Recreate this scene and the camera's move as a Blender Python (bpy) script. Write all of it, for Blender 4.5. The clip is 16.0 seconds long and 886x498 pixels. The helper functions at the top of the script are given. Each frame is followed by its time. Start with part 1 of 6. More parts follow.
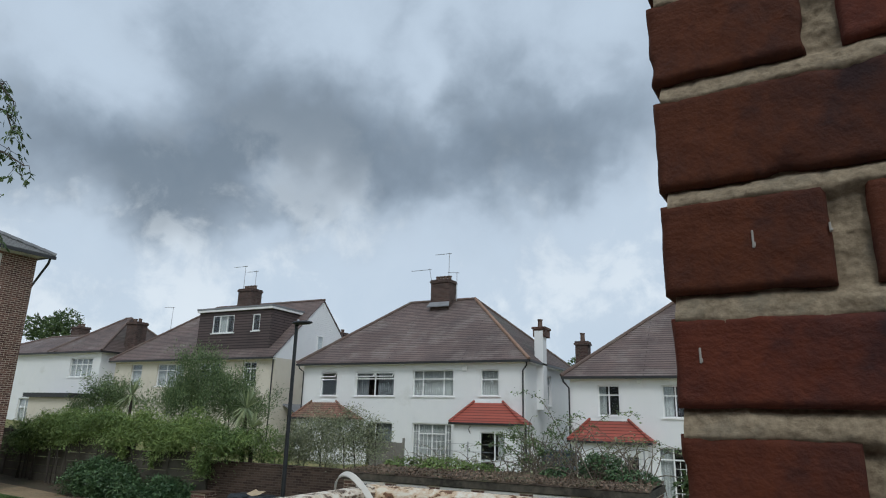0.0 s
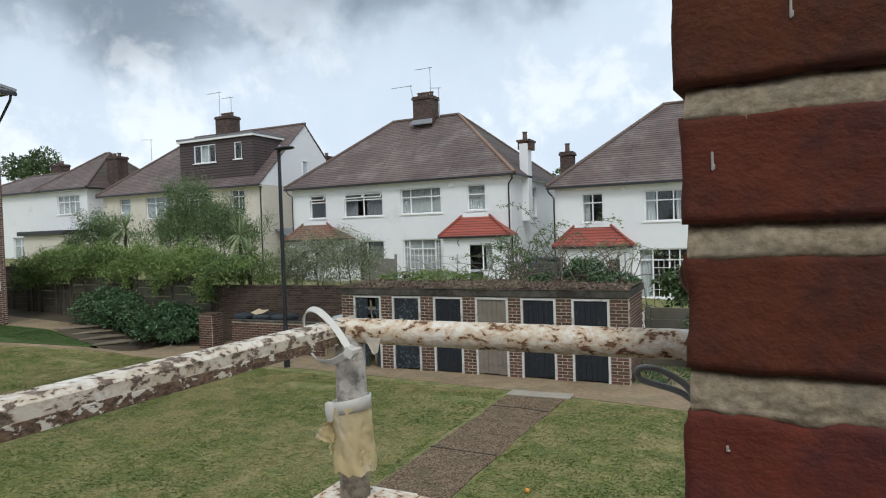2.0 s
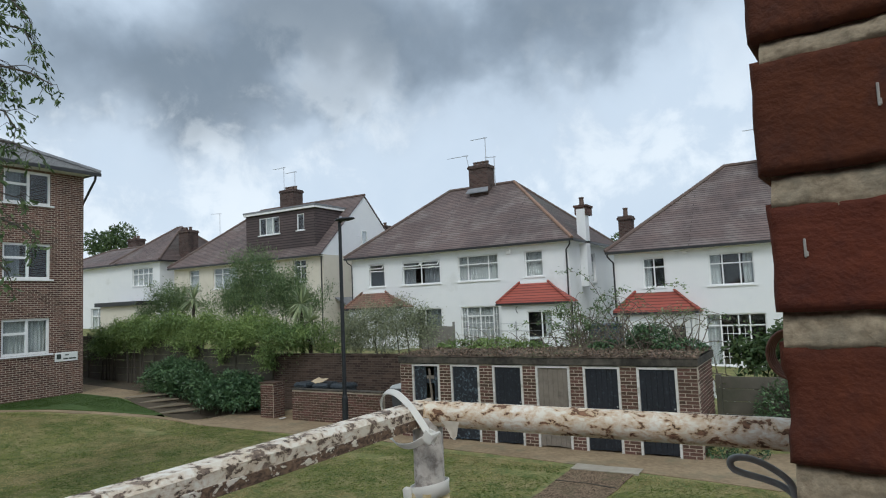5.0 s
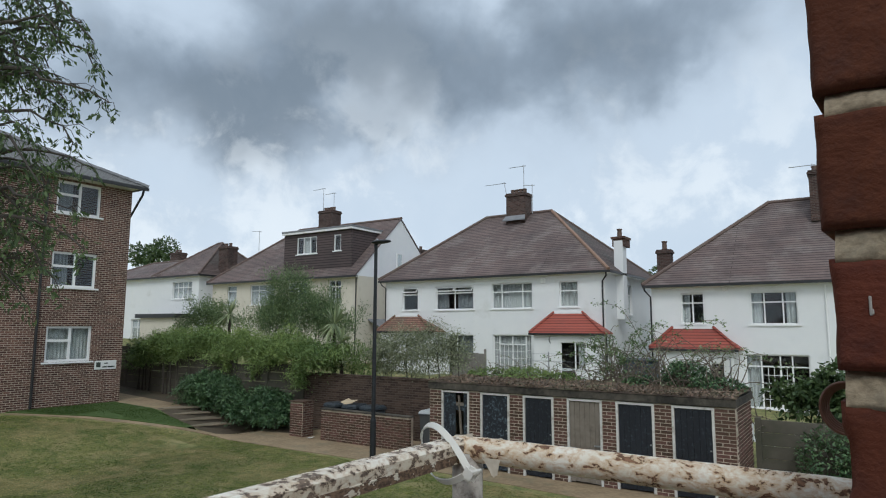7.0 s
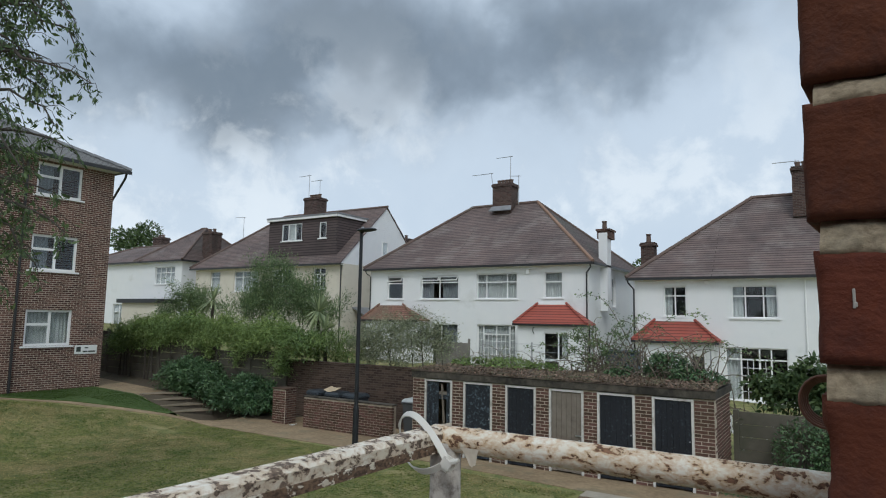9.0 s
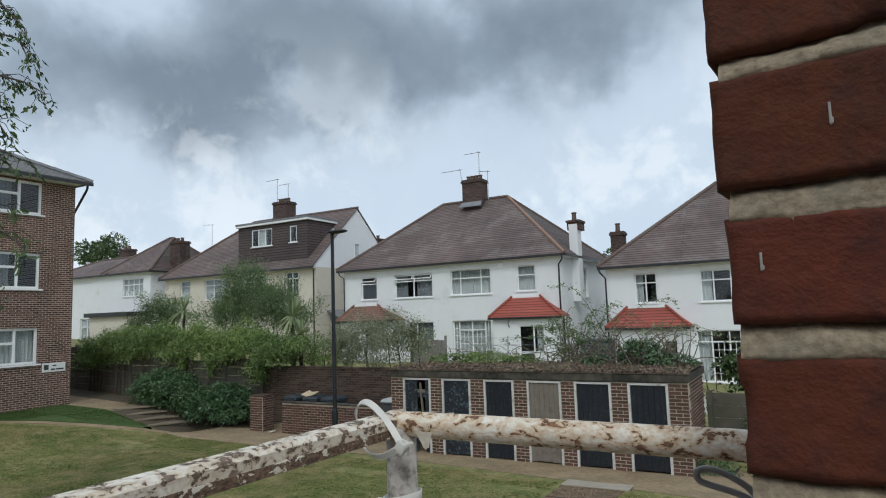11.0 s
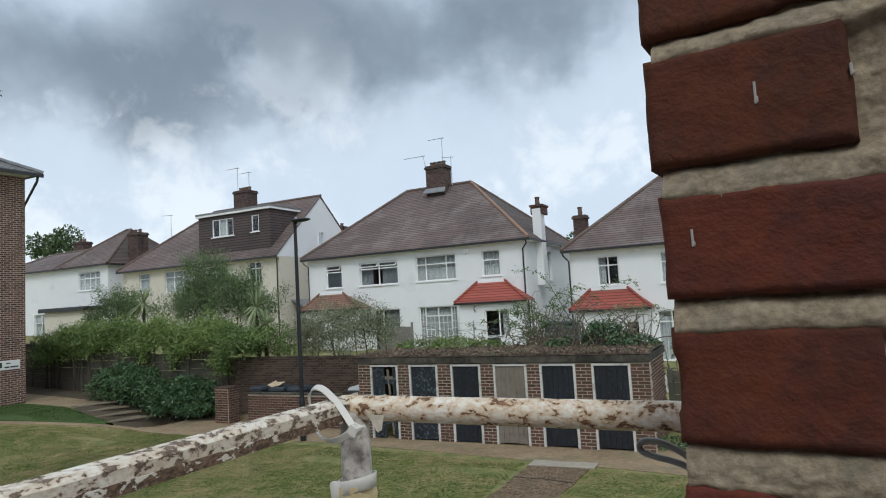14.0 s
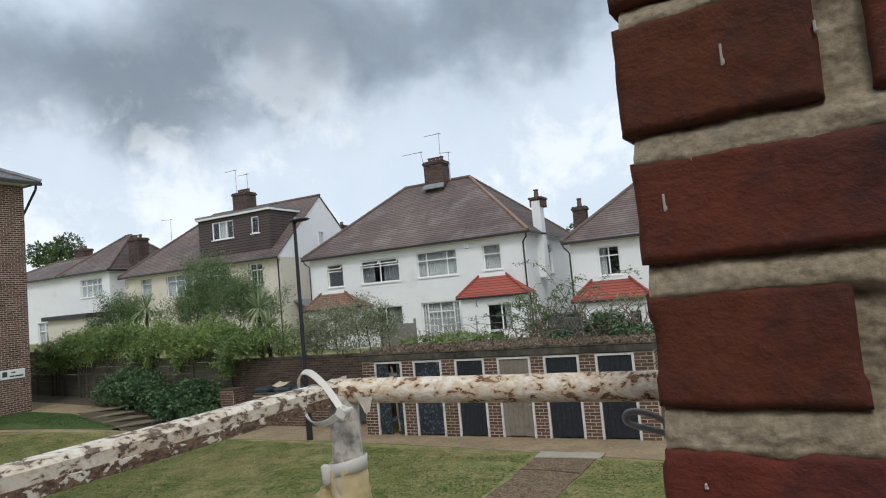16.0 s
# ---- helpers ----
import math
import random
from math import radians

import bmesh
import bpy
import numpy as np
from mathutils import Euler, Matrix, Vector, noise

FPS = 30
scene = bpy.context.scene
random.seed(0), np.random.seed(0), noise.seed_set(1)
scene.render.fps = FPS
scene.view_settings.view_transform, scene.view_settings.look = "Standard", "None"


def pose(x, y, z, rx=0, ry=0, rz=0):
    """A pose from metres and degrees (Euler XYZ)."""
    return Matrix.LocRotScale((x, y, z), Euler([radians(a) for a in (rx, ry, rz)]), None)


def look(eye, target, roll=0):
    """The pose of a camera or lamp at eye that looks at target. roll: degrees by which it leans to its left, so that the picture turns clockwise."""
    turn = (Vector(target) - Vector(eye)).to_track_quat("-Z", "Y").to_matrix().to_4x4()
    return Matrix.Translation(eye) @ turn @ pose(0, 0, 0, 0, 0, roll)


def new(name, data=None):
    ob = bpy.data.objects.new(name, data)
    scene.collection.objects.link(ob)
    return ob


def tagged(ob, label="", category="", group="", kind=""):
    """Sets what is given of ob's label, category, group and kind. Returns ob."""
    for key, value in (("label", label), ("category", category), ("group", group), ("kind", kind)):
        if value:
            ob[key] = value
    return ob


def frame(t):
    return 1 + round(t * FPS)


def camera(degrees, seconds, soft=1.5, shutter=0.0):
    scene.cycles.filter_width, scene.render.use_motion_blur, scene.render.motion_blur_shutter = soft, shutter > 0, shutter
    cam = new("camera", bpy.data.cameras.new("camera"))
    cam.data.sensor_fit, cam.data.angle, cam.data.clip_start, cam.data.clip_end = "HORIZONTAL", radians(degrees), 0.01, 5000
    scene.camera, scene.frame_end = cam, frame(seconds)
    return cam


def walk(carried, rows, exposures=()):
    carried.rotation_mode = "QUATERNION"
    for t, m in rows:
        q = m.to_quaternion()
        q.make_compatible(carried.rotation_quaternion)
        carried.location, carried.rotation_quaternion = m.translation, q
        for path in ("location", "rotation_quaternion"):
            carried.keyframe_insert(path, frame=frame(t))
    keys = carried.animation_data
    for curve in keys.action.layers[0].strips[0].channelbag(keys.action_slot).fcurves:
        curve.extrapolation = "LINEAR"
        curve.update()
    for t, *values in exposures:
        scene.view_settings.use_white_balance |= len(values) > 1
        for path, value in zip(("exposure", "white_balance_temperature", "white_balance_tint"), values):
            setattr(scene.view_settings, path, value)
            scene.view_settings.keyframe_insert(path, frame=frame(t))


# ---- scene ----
cam = camera(70.0, 16.0, soft=1.1)

PATH = [
    (0, (0.3245, -0.2614, 3.4755), (-4.016, 8.369, 6.058), 1.40),
    (0.5, (0.3144, -0.2663, 3.5184), (-3.754, 8.279, 6.746), 5.77),
    (1, (0.3141, -0.2411, 3.5184), (-4.364, 8.097, 6.449), 1.35),
    (1.5, (0.3090, -0.2096, 3.5021), (-4.230, 8.667, 4.277), -0.16),
    (2, (0.3054, -0.1892, 3.4843), (-3.989, 8.838, 3.233), -1.85),
    (2.5, (0.3107, -0.1912, 3.4839), (-3.942, 8.858, 3.305), -2.11),
    (3, (0.2987, -0.2033, 3.4877), (-4.307, 8.673, 3.486), -0.14),
    (3.5, (0.3076, -0.2088, 3.4908), (-4.121, 8.749, 3.866), -0.26),
    (4, (0.3034, -0.2039, 3.4922), (-4.425, 8.589, 4.073), -0.22),
    (4.5, (0.3051, -0.2001, 3.4931), (-4.488, 8.550, 4.178), -1.75),
    (5, (0.2957, -0.2019, 3.4968), (-4.743, 8.395, 4.334), -2.48),
    (5.2, (0.2884, -0.2061, 3.5049), (-4.898, 8.282, 4.532), 0.56),
    (7.3, (0.2896, -0.2109, 3.5033), (-5.194, 8.056, 4.761), 0.13),
    (7.5, (0.2979, -0.2077, 3.5022), (-4.751, 8.350, 4.636), -0.15),
    (8, (0.2999, -0.1983, 3.5001), (-5.057, 8.084, 5.144), -3.17),
    (8.5, (0.2932, -0.2024, 3.5029), (-5.089, 8.096, 4.979), -1.91),
    (9, (0.2870, -0.2014, 3.5030), (-5.007, 8.213, 4.586), 0.99),
    (9.5, (0.2928, -0.1989, 3.4991), (-4.683, 8.425, 4.434), 0.53),
    (9.7, (0.2966, -0.1987, 3.4980), (-4.621, 8.455, 4.464), -0.06),
    (11.8, (0.3139, -0.2024, 3.4935), (-4.638, 8.420, 4.558), -2.20),
    (12, (0.3145, -0.2032, 3.4944), (-4.621, 8.417, 4.649), -1.98),
    (12.5, (0.3124, -0.2023, 3.4946), (-4.558, 8.467, 4.552), -0.98),
    (13, (0.3090, -0.1970, 3.4915), (-4.802, 8.334, 4.544), -2.02),
    (13.5, (0.3133, -0.1944, 3.4923), (-4.599, 8.465, 4.432), -3.12),
    (14, (0.3222, -0.1954, 3.4911), (-4.137, 8.719, 4.298), -3.34),
    (14.5, (0.3175, -0.1950, 3.4872), (-4.376, 8.585, 4.425), -3.46),
    (15, (0.3207, -0.1967, 3.4870), (-4.400, 8.555, 4.545), -3.92),
    (15.5, (0.3325, -0.1921, 3.4817), (-4.170, 8.692, 4.379), -5.37),
    (16, (0.3339, -0.1898, 3.4781), (-4.142, 8.722, 4.219), -5.16),
]
EXPOSURE = [(0.0, -0.24, 6150, 6), (0.5, -0.24, 6150, 6), (1.0, -0.2, 6150, 6), (1.5, -0.12, 6300, 7), (2.0, 0.1, 6300, 7), (3.0, 0.12, 6250, 7), (3.5, 0.05, 6300, 7), (5.0, -0.04, 6150, 6), (7.3, -0.14, 6150, 6), (8.0, -0.18, 6150, 6), (9.0, -0.16, 6150, 6), (12.5, -0.05, 6150, 6), (14.5, 0.02, 6250, 7), (16.0, 0.09, 6400, 8)]
walk(cam, [(t, look(eye, target, roll)) for t, eye, target, roll in PATH], EXPOSURE)

# ---- light ----
world = bpy.data.worlds.new("overcast_sky")
scene.world = world
world.use_nodes = True
SUN_AZ, SUN_EL = 150.0, 48.0          # degrees, clockwise from +y, behind the viewer


def sky_nodes():
    nt = world.node_tree
    nt.nodes.clear()
    N, L = nt.nodes.new, nt.links.new

    def math_(op, a, b=None, clamp=False):
        n = N("ShaderNodeMath")
        n.operation, n.use_clamp = op, clamp
        for i, v in enumerate((a, b)):
            if v is None:
                continue
            if isinstance(v, (int, float)):
                n.inputs[i].default_value = v
            else:
                L(v, n.inputs[i])
        return n.outputs[0]

    tc = N("ShaderNodeTexCoord")
    sep = N("ShaderNodeSeparateXYZ")
    L(tc.outputs["Generated"], sep.inputs[0])
    az = math_("MULTIPLY", math_("ARCTAN2", sep.outputs[0], sep.outputs[1]), 180 / math.pi)
    el = math_("MULTIPLY", math_("ARCSINE", sep.outputs[2]), 180 / math.pi)
    # cloud plane coordinates: direction projected on a flat layer
    zc = math_("ADD", math_("MAXIMUM", sep.outputs[2], 0.0), 0.16)
    px, py = math_("DIVIDE", sep.outputs[0], zc), math_("DIVIDE", sep.outputs[1], zc)
    comb = N("ShaderNodeCombineXYZ")
    L(px, comb.inputs[0]), L(py, comb.inputs[1])

    def noise_(vec, scale, detail, rough, distort=0.0):
        n = N("ShaderNodeTexNoise")
        n.inputs["Scale"].default_value, n.inputs["Detail"].default_value = scale, detail
        n.inputs["Roughness"].default_value, n.inputs["Distortion"].default_value = rough, distort
        L(vec, n.inputs["Vector"])
        return n.outputs[0]

    def ramp(v, stops, mode="B_SPLINE"):
        n = N("ShaderNodeValToRGB")
        n.color_ramp.interpolation = mode
        while len(n.color_ramp.elements) > len(stops):
            n.color_ramp.elements.remove(n.color_ramp.elements[-1])
        while len(n.color_ramp.elements) < len(stops):
            n.color_ramp.elements.new(0.5)
        for e, (p, c) in zip(n.color_ramp.elements, stops):
            e.position, e.color = p, (*c, 1)
        L(v, n.inputs[0])
        return n.outputs[0]

    def mix(f, a, b):
        n = N("ShaderNodeMix")
        n.data_type = "RGBA"
        for s, v in ((n.inputs[0], f), (n.inputs[6], a), (n.inputs[7], b)):
            if isinstance(v, (int, float)):
                s.default_value = v
            elif isinstance(v, tuple):
                s.default_value = (*v, 1)
            else:
                L(v, s)
        return n.outputs[2]

    dirn = tc.outputs["Generated"]
    # ragged outlines: the heaps are read at a place shifted by turbulence
    for scale, reach in ((5.0, 11.0), (15.0, 4.0)):
        n = N("ShaderNodeTexNoise")
        n.inputs["Scale"].default_value, n.inputs["Detail"].default_value, n.inputs["Roughness"].default_value = scale, 4.0, 0.5
        L(dirn, n.inputs["Vector"])
        sp = N("ShaderNodeSeparateXYZ")
        L(n.outputs["Color"], sp.inputs[0])
        az = math_("ADD", az, math_("MULTIPLY", math_("SUBTRACT", sp.outputs[0], 0.5), reach * 1.5))
        el = math_("ADD", el, math_("MULTIPLY", math_("SUBTRACT", sp.outputs[1], 0.5), reach))
    big = noise_(comb.outputs[0], 0.55, 7, 0.55, 0.3)
    fine = noise_(dirn, 5.0, 10, 0.56, 0.35)
    puff = noise_(dirn, 13.0, 9, 0.6, 0.3)
    # soft heaps of the dark bank: azimuth, elevation, half width, half height, weight
    density = math_("MULTIPLY", math_("SUBTRACT", big, 0.5), 0.8)
    for a0, e0, wa, we, k in CLOUDS:
        da = math_("DIVIDE", math_("SUBTRACT", az, a0), wa)
        de = math_("DIVIDE", math_("SUBTRACT", el, e0), we)
        r2 = math_("ADD", math_("MULTIPLY", da, da), math_("MULTIPLY", de, de))
        density = math_("ADD", density, math_("MULTIPLY", math_("EXPONENT", math_("MULTIPLY", r2, -1.0)), k))
    density = math_("ADD", density, math_("MULTIPLY", math_("SUBTRACT", fine, 0.5), 1.7))
    density = math_("ADD", density, math_("MULTIPLY", math_("SUBTRACT", puff, 0.5), 0.9))
    cloud = ramp(math_("ADD", math_("MULTIPLY", density, 0.46), 0.29, True),
                 [(0.0, (0.565, 0.64, 0.74)), (0.20, (0.52, 0.59, 0.685)), (0.34, (0.45, 0.515, 0.605)), (0.54, (0.315, 0.372, 0.446)), (0.78, (0.225, 0.270, 0.332)), (1.0, (0.18, 0.22, 0.27))], "B_SPLINE")
    # bright heaps low over the roofs
    low = math_("MULTIPLY", ramp(math_("DIVIDE", el, 40.0, True), [(0.0, (0.9,) * 3), (0.30, (1,) * 3), (0.55, (0,) * 3)]), ramp(math_("ADD", math_("MULTIPLY", fine, 0.6), math_("MULTIPLY", puff, 0.4)), [(0.475, (0,) * 3), (0.55, (1,) * 3)]))
    cloud = mix(math_("MULTIPLY", low, 0.85), cloud, (0.86, 0.885, 0.915))
    # brighter veil round the hidden sun
    s = Vector((math.sin(radians(SUN_AZ)) * math.cos(radians(SUN_EL)), math.cos(radians(SUN_AZ)) * math.cos(radians(SUN_EL)), math.sin(radians(SUN_EL))))
    dot = N("ShaderNodeVectorMath")
    dot.operation = "DOT_PRODUCT"
    L(dirn, dot.inputs[0])
    dot.inputs[1].default_value = s
    veil = math_("POWER", math_("MAXIMUM", dot.outputs["Value"], 0.0), 3.0)
    cloud = mix(math_("MULTIPLY", veil, 0.5), cloud, (1.6, 1.6, 1.58))
    sky = N("ShaderNodeTexSky")
    sky.sky_type, sky.sun_disc = "NISHITA", False
    sky.sun_elevation, sky.sun_rotation = radians(SUN_EL), radians(SUN_AZ)
    b1, b2, out = N("ShaderNodeBackground"), N("ShaderNodeBackground"), N("ShaderNodeOutputWorld")
    L(sky.outputs[0], b1.inputs[0])
    b1.inputs[1].default_value = 0.06
    L(cloud, b2.inputs[0])
    b2.inputs[1].default_value = SKY_STRENGTH
    ms = N("ShaderNodeMixShader")
    ms.inputs[0].default_value = 0.93
    L(b1.outputs[0], ms.inputs[1]), L(b2.outputs[0], ms.inputs[2])
    L(ms.outputs[0], out.inputs[0])


SKY_STRENGTH = 1.22
CLOUDS = [(-56, 18.5, 11, 4.8, 1.75), (-45, 22.5, 9, 5, 1.15), (-34, 23.5, 8.5, 4.3, 1.1), (-26, 23.5, 5, 3, 0.6), (-18.5, 24.5, 6.5, 5.2, 1.3), (-16.5, 19.5, 3, 2.2, 0.5), (-9, 26.5, 6, 3.5, 0.45),
          (-39, 17.0, 4, 1.1, 0.45), (-48, 33, 7, 4, 0.35), (-38, 44, 50, 7, 0.4), (-57, 8.5, 3.5, 1.2, 0.35),
          (-27.5, 32, 2.6, 6.5, -0.7), (-61, 29.5, 7, 5, -0.65), (-38.5, 35, 6, 6, -0.55), (-8, 36.5, 9, 5, -0.55), (-42, 19.2, 3, 1.5, -0.55), (-35, 8, 60, 6.5, -0.85), (-4, 16, 8, 5, -0.6)]
sky_nodes()
sun = new("sun", bpy.data.lights.new("sun", "SUN"))
sun.data.energy, sun.data.angle, sun.data.color = 1.05, radians(16), (1.0, 0.97, 0.93)
sun.matrix_world = look((0, 0, 60), Vector((0, 0, 60)) - Vector((math.sin(radians(SUN_AZ)) * math.cos(radians(SUN_EL)), math.cos(radians(SUN_AZ)) * math.cos(radians(SUN_EL)), math.sin(radians(SUN_EL)))))

# ---- materials ----


def surface(name, c1, c2, scale=3.0, rough=0.8, bump=0.2, bump_scale=40.0, metal=0.0, stain=None, stain_scale=0.6, stain_amount=0.5, random=0.0, island=0.0, spec=0.4, coarse=0.5, translucent=0.0, contrast=1.0):
    m = bpy.data.materials.new(name)
    m.use_nodes = True
    nt = m.node_tree
    N, L = nt.nodes.new, nt.links.new
    b = nt.nodes["Principled BSDF"]
    b.inputs["Roughness"].default_value, b.inputs["Metallic"].default_value = rough, metal
    b.inputs["Specular IOR Level"].default_value = spec
    tc = N("ShaderNodeTexCoord")

    def noise_(s, d=6, r=0.6):
        n = N("ShaderNodeTexNoise")
        n.inputs["Scale"].default_value, n.inputs["Detail"].default_value, n.inputs["Roughness"].default_value = s, d, r
        L(tc.outputs["Object"], n.inputs["Vector"])
        return n.outputs[0]

    def band(v, lo, hi):
        n = N("ShaderNodeMapRange")
        n.inputs["From Min"].default_value, n.inputs["From Max"].default_value = lo, hi
        L(v, n.inputs[0])
        return n.outputs[0]

    def mix(f, a, bb, mode="MIX"):
        n = N("ShaderNodeMix")
        n.data_type, n.blend_type = "RGBA", mode
        for s, v in ((n.inputs[0], f), (n.inputs[6], a), (n.inputs[7], bb)):
            if isinstance(v, (int, float)):
                s.default_value = v
            elif isinstance(v, tuple):
                s.default_value = (*v, 1)
            else:
                L(v, s)
        return n.outputs[2]

    fine, wide = noise_(scale), noise_(scale * 0.13 if coarse else scale, 4)
    both = N("ShaderNodeMath")
    both.operation = "ADD"
    for i, (src, k) in enumerate(((fine, 1 - coarse), (wide, coarse))):
        mu = N("ShaderNodeMath")
        mu.operation = "MULTIPLY"
        mu.inputs[1].default_value = k
        L(src, mu.inputs[0])
        L(mu.outputs[0], both.inputs[i])
    col = mix(band(both.outputs[0], 0.5 - 0.17 / contrast, 0.5 + 0.17 / contrast), c1, c2)
    if stain:
        col = mix(band(noise_(stain_scale, 8, 0.65), 0.62 - 0.2 * stain_amount, 0.78 - 0.1 * stain_amount), col, stain)
    if random or island:
        if random:
            src = N("ShaderNodeObjectInfo").outputs["Random"]
        else:
            src = N("ShaderNodeNewGeometry").outputs["Random Per Island"]
        k = random or island
        hs = N("ShaderNodeHueSaturation")
        L(col, hs.inputs["Color"])
        n = N("ShaderNodeMapRange")
        n.inputs["To Min"].default_value, n.inputs["To Max"].default_value = 1 - k, 1 + k
        L(src, n.inputs[0])
        L(n.outputs[0], hs.inputs["Value"])
        n2 = N("ShaderNodeMapRange")
        n2.inputs["To Min"].default_value, n2.inputs["To Max"].default_value = 0.5 + 0.05 * k, 0.5 - 0.05 * k
        L(src, n2.inputs[0])
        L(n2.outputs[0], hs.inputs["Hue"])
        col = hs.outputs[0]
    L(col, b.inputs["Base Color"])
    if bump:
        bp = N("ShaderNodeBump")
        bp.inputs["Strength"].default_value, bp.inputs["Distance"].default_value = bump, 0.3 / bump_scale
        L(noise_(bump_scale, 5), bp.inputs["Height"])
        L(bp.outputs[0], b.inputs["Normal"])
    rr = N("ShaderNodeMapRange")
    rr.inputs["To Min"].default_value, rr.inputs["To Max"].default_value = max(rough - 0.12, 0.02), min(rough + 0.12, 1)
    L(fine, rr.inputs[0])
    L(rr.outputs[0], b.inputs["Roughness"])
    if translucent:
        t = N("ShaderNodeBsdfTranslucent")
        L(col, t.inputs[0])
        ms = N("ShaderNodeMixShader")
        ms.inputs[0].default_value = translucent
        L(b.outputs[0], ms.inputs[1]), L(t.outputs[0], ms.inputs[2])
        L(ms.outputs[0], nt.nodes["Material Output"].inputs[0])
    return m


def tiled(name, c1, c2, c3, row, length, axis="x", rough=0.85, moss=None, depth=0.02):
    """Plain-tile roof: courses follow the height, joints run along the given axis; each tile has its own tone."""
    m = surface(name, c1, c2, 1.2, rough, 0, stain=moss, stain_scale=0.5, stain_amount=0.6)
    nt = m.node_tree
    N, L = nt.nodes.new, nt.links.new
    b = nt.nodes["Principled BSDF"]
    tc = N("ShaderNodeTexCoord")
    sep, comb = N("ShaderNodeSeparateXYZ"), N("ShaderNodeCombineXYZ")
    L(tc.outputs["Object"], sep.inputs[0])
    L(sep.outputs[0 if axis == "x" else 1], comb.inputs[0])
    L(sep.outputs[2], comb.inputs[1])
    br = N("ShaderNodeTexBrick")
    br.inputs["Scale"].default_value = 1.0
    br.inputs["Brick Width"].default_value, br.inputs["Row Height"].default_value = length, row
    br.inputs["Mortar Size"].default_value, br.inputs["Mortar Smooth"].default_value = row * 0.17, 0.5
    br.inputs["Color1"].default_value, br.inputs["Color2"].default_value, br.inputs["Mortar"].default_value = (1, 1, 1, 1), (*c3, 1), (0.36, 0.35, 0.35, 1)
    L(comb.outputs[0], br.inputs["Vector"])
    src = b.inputs["Base Color"].links[0].from_socket
    mx = N("ShaderNodeMix")
    mx.data_type, mx.blend_type = "RGBA", "MULTIPLY"
    mx.inputs[0].default_value = 1.0
    L(src, mx.inputs[6]), L(br.outputs[0], mx.inputs[7])
    L(mx.outputs[2], b.inputs["Base Color"])
    # each course tips outward towards its lower edge
    fr = N("ShaderNodeMath")
    fr.operation = "FRACT"
    dv = N("ShaderNodeMath")
    dv.operation = "DIVIDE"
    dv.inputs[1].default_value = row
    L(sep.outputs[2], dv.inputs[0]), L(dv.outputs[0], fr.inputs[0])
    inv = N("ShaderNodeMath")
    inv.operation = "SUBTRACT"
    inv.inputs[0].default_value = 1.0
    L(fr.outputs[0], inv.inputs[1])
    bp = N("ShaderNodeBump")
    bp.inputs["Strength"].default_value, bp.inputs["Distance"].default_value = 0.9, depth
    L(inv.outputs[0], bp.inputs["Height"])
    L(bp.outputs[0], b.inputs["Normal"])
    return m


def brickwork(name, c1, c2, mortar, axis="x", rough=0.9):
    """Brick bond for walls too far to pick single bricks apart."""
    m = surface(name, c1, c2, 4.0, rough, 0, stain=tuple(v * 0.6 for v in c1), stain_scale=0.7, stain_amount=0.4)
    nt = m.node_tree
    N, L = nt.nodes.new, nt.links.new
    b = nt.nodes["Principled BSDF"]
    tc = N("ShaderNodeTexCoord")
    sep, comb = N("ShaderNodeSeparateXYZ"), N("ShaderNodeCombineXYZ")
    L(tc.outputs["Object"], sep.inputs[0])
    add = N("ShaderNodeMath")
    L(sep.outputs[0], add.inputs[0]), L(sep.outputs[1], add.inputs[1])
    L(add.outputs[0] if axis == "xy" else sep.outputs[0 if axis == "x" else 1], comb.inputs[0])
    L(sep.outputs[2], comb.inputs[1])
    br = N("ShaderNodeTexBrick")
    br.inputs["Scale"].default_value = 1.0
    br.inputs["Brick Width"].default_value, br.inputs["Row Height"].default_value = 0.225, 0.075
    br.inputs["Mortar Size"].default_value, br.inputs["Mortar Smooth"].default_value = 0.008, 0.2
    br.inputs["Color1"].default_value, br.inputs["Color2"].default_value, br.inputs["Mortar"].default_value = (1, 1, 1, 1), (0.42, 0.37, 0.38, 1), (0, 0, 0, 1)
    L(comb.outputs[0], br.inputs["Vector"])
    src = b.inputs["Base Color"].links[0].from_socket
    mx = N("ShaderNodeMix")
    mx.data_type, mx.blend_type = "RGBA", "MULTIPLY"
    mx.inputs[0].default_value = 1.0
    L(src, mx.inputs[6]), L(br.outputs[0], mx.inputs[7])
    m2 = N("ShaderNodeMix")
    m2.data_type = "RGBA"
    L(br.outputs[1], m2.inputs[0]), L(mx.outputs[2], m2.inputs[6])
    m2.inputs[7].default_value = (*mortar, 1)
    L(m2.outputs[2], b.inputs["Base Color"])
    bp = N("ShaderNodeBump")
    bp.invert = True
    bp.inputs["Strength"].default_value, bp.inputs["Distance"].default_value = 0.8, 0.01
    L(br.outputs[1], bp.inputs["Height"])
    L(bp.outputs[0], b.inputs["Normal"])
    return m


def glass(name, tint=(0.75, 0.8, 0.82), rough=0.02):
    m = bpy.data.materials.new(name)
    m.use_nodes = True
    b = m.node_tree.nodes["Principled BSDF"]
    b.inputs["Base Color"].default_value = (*tint, 1)
    b.inputs["Transmission Weight"].default_value, b.inputs["Roughness"].default_value, b.inputs["IOR"].default_value = 1.0, rough, 1.45
    return m


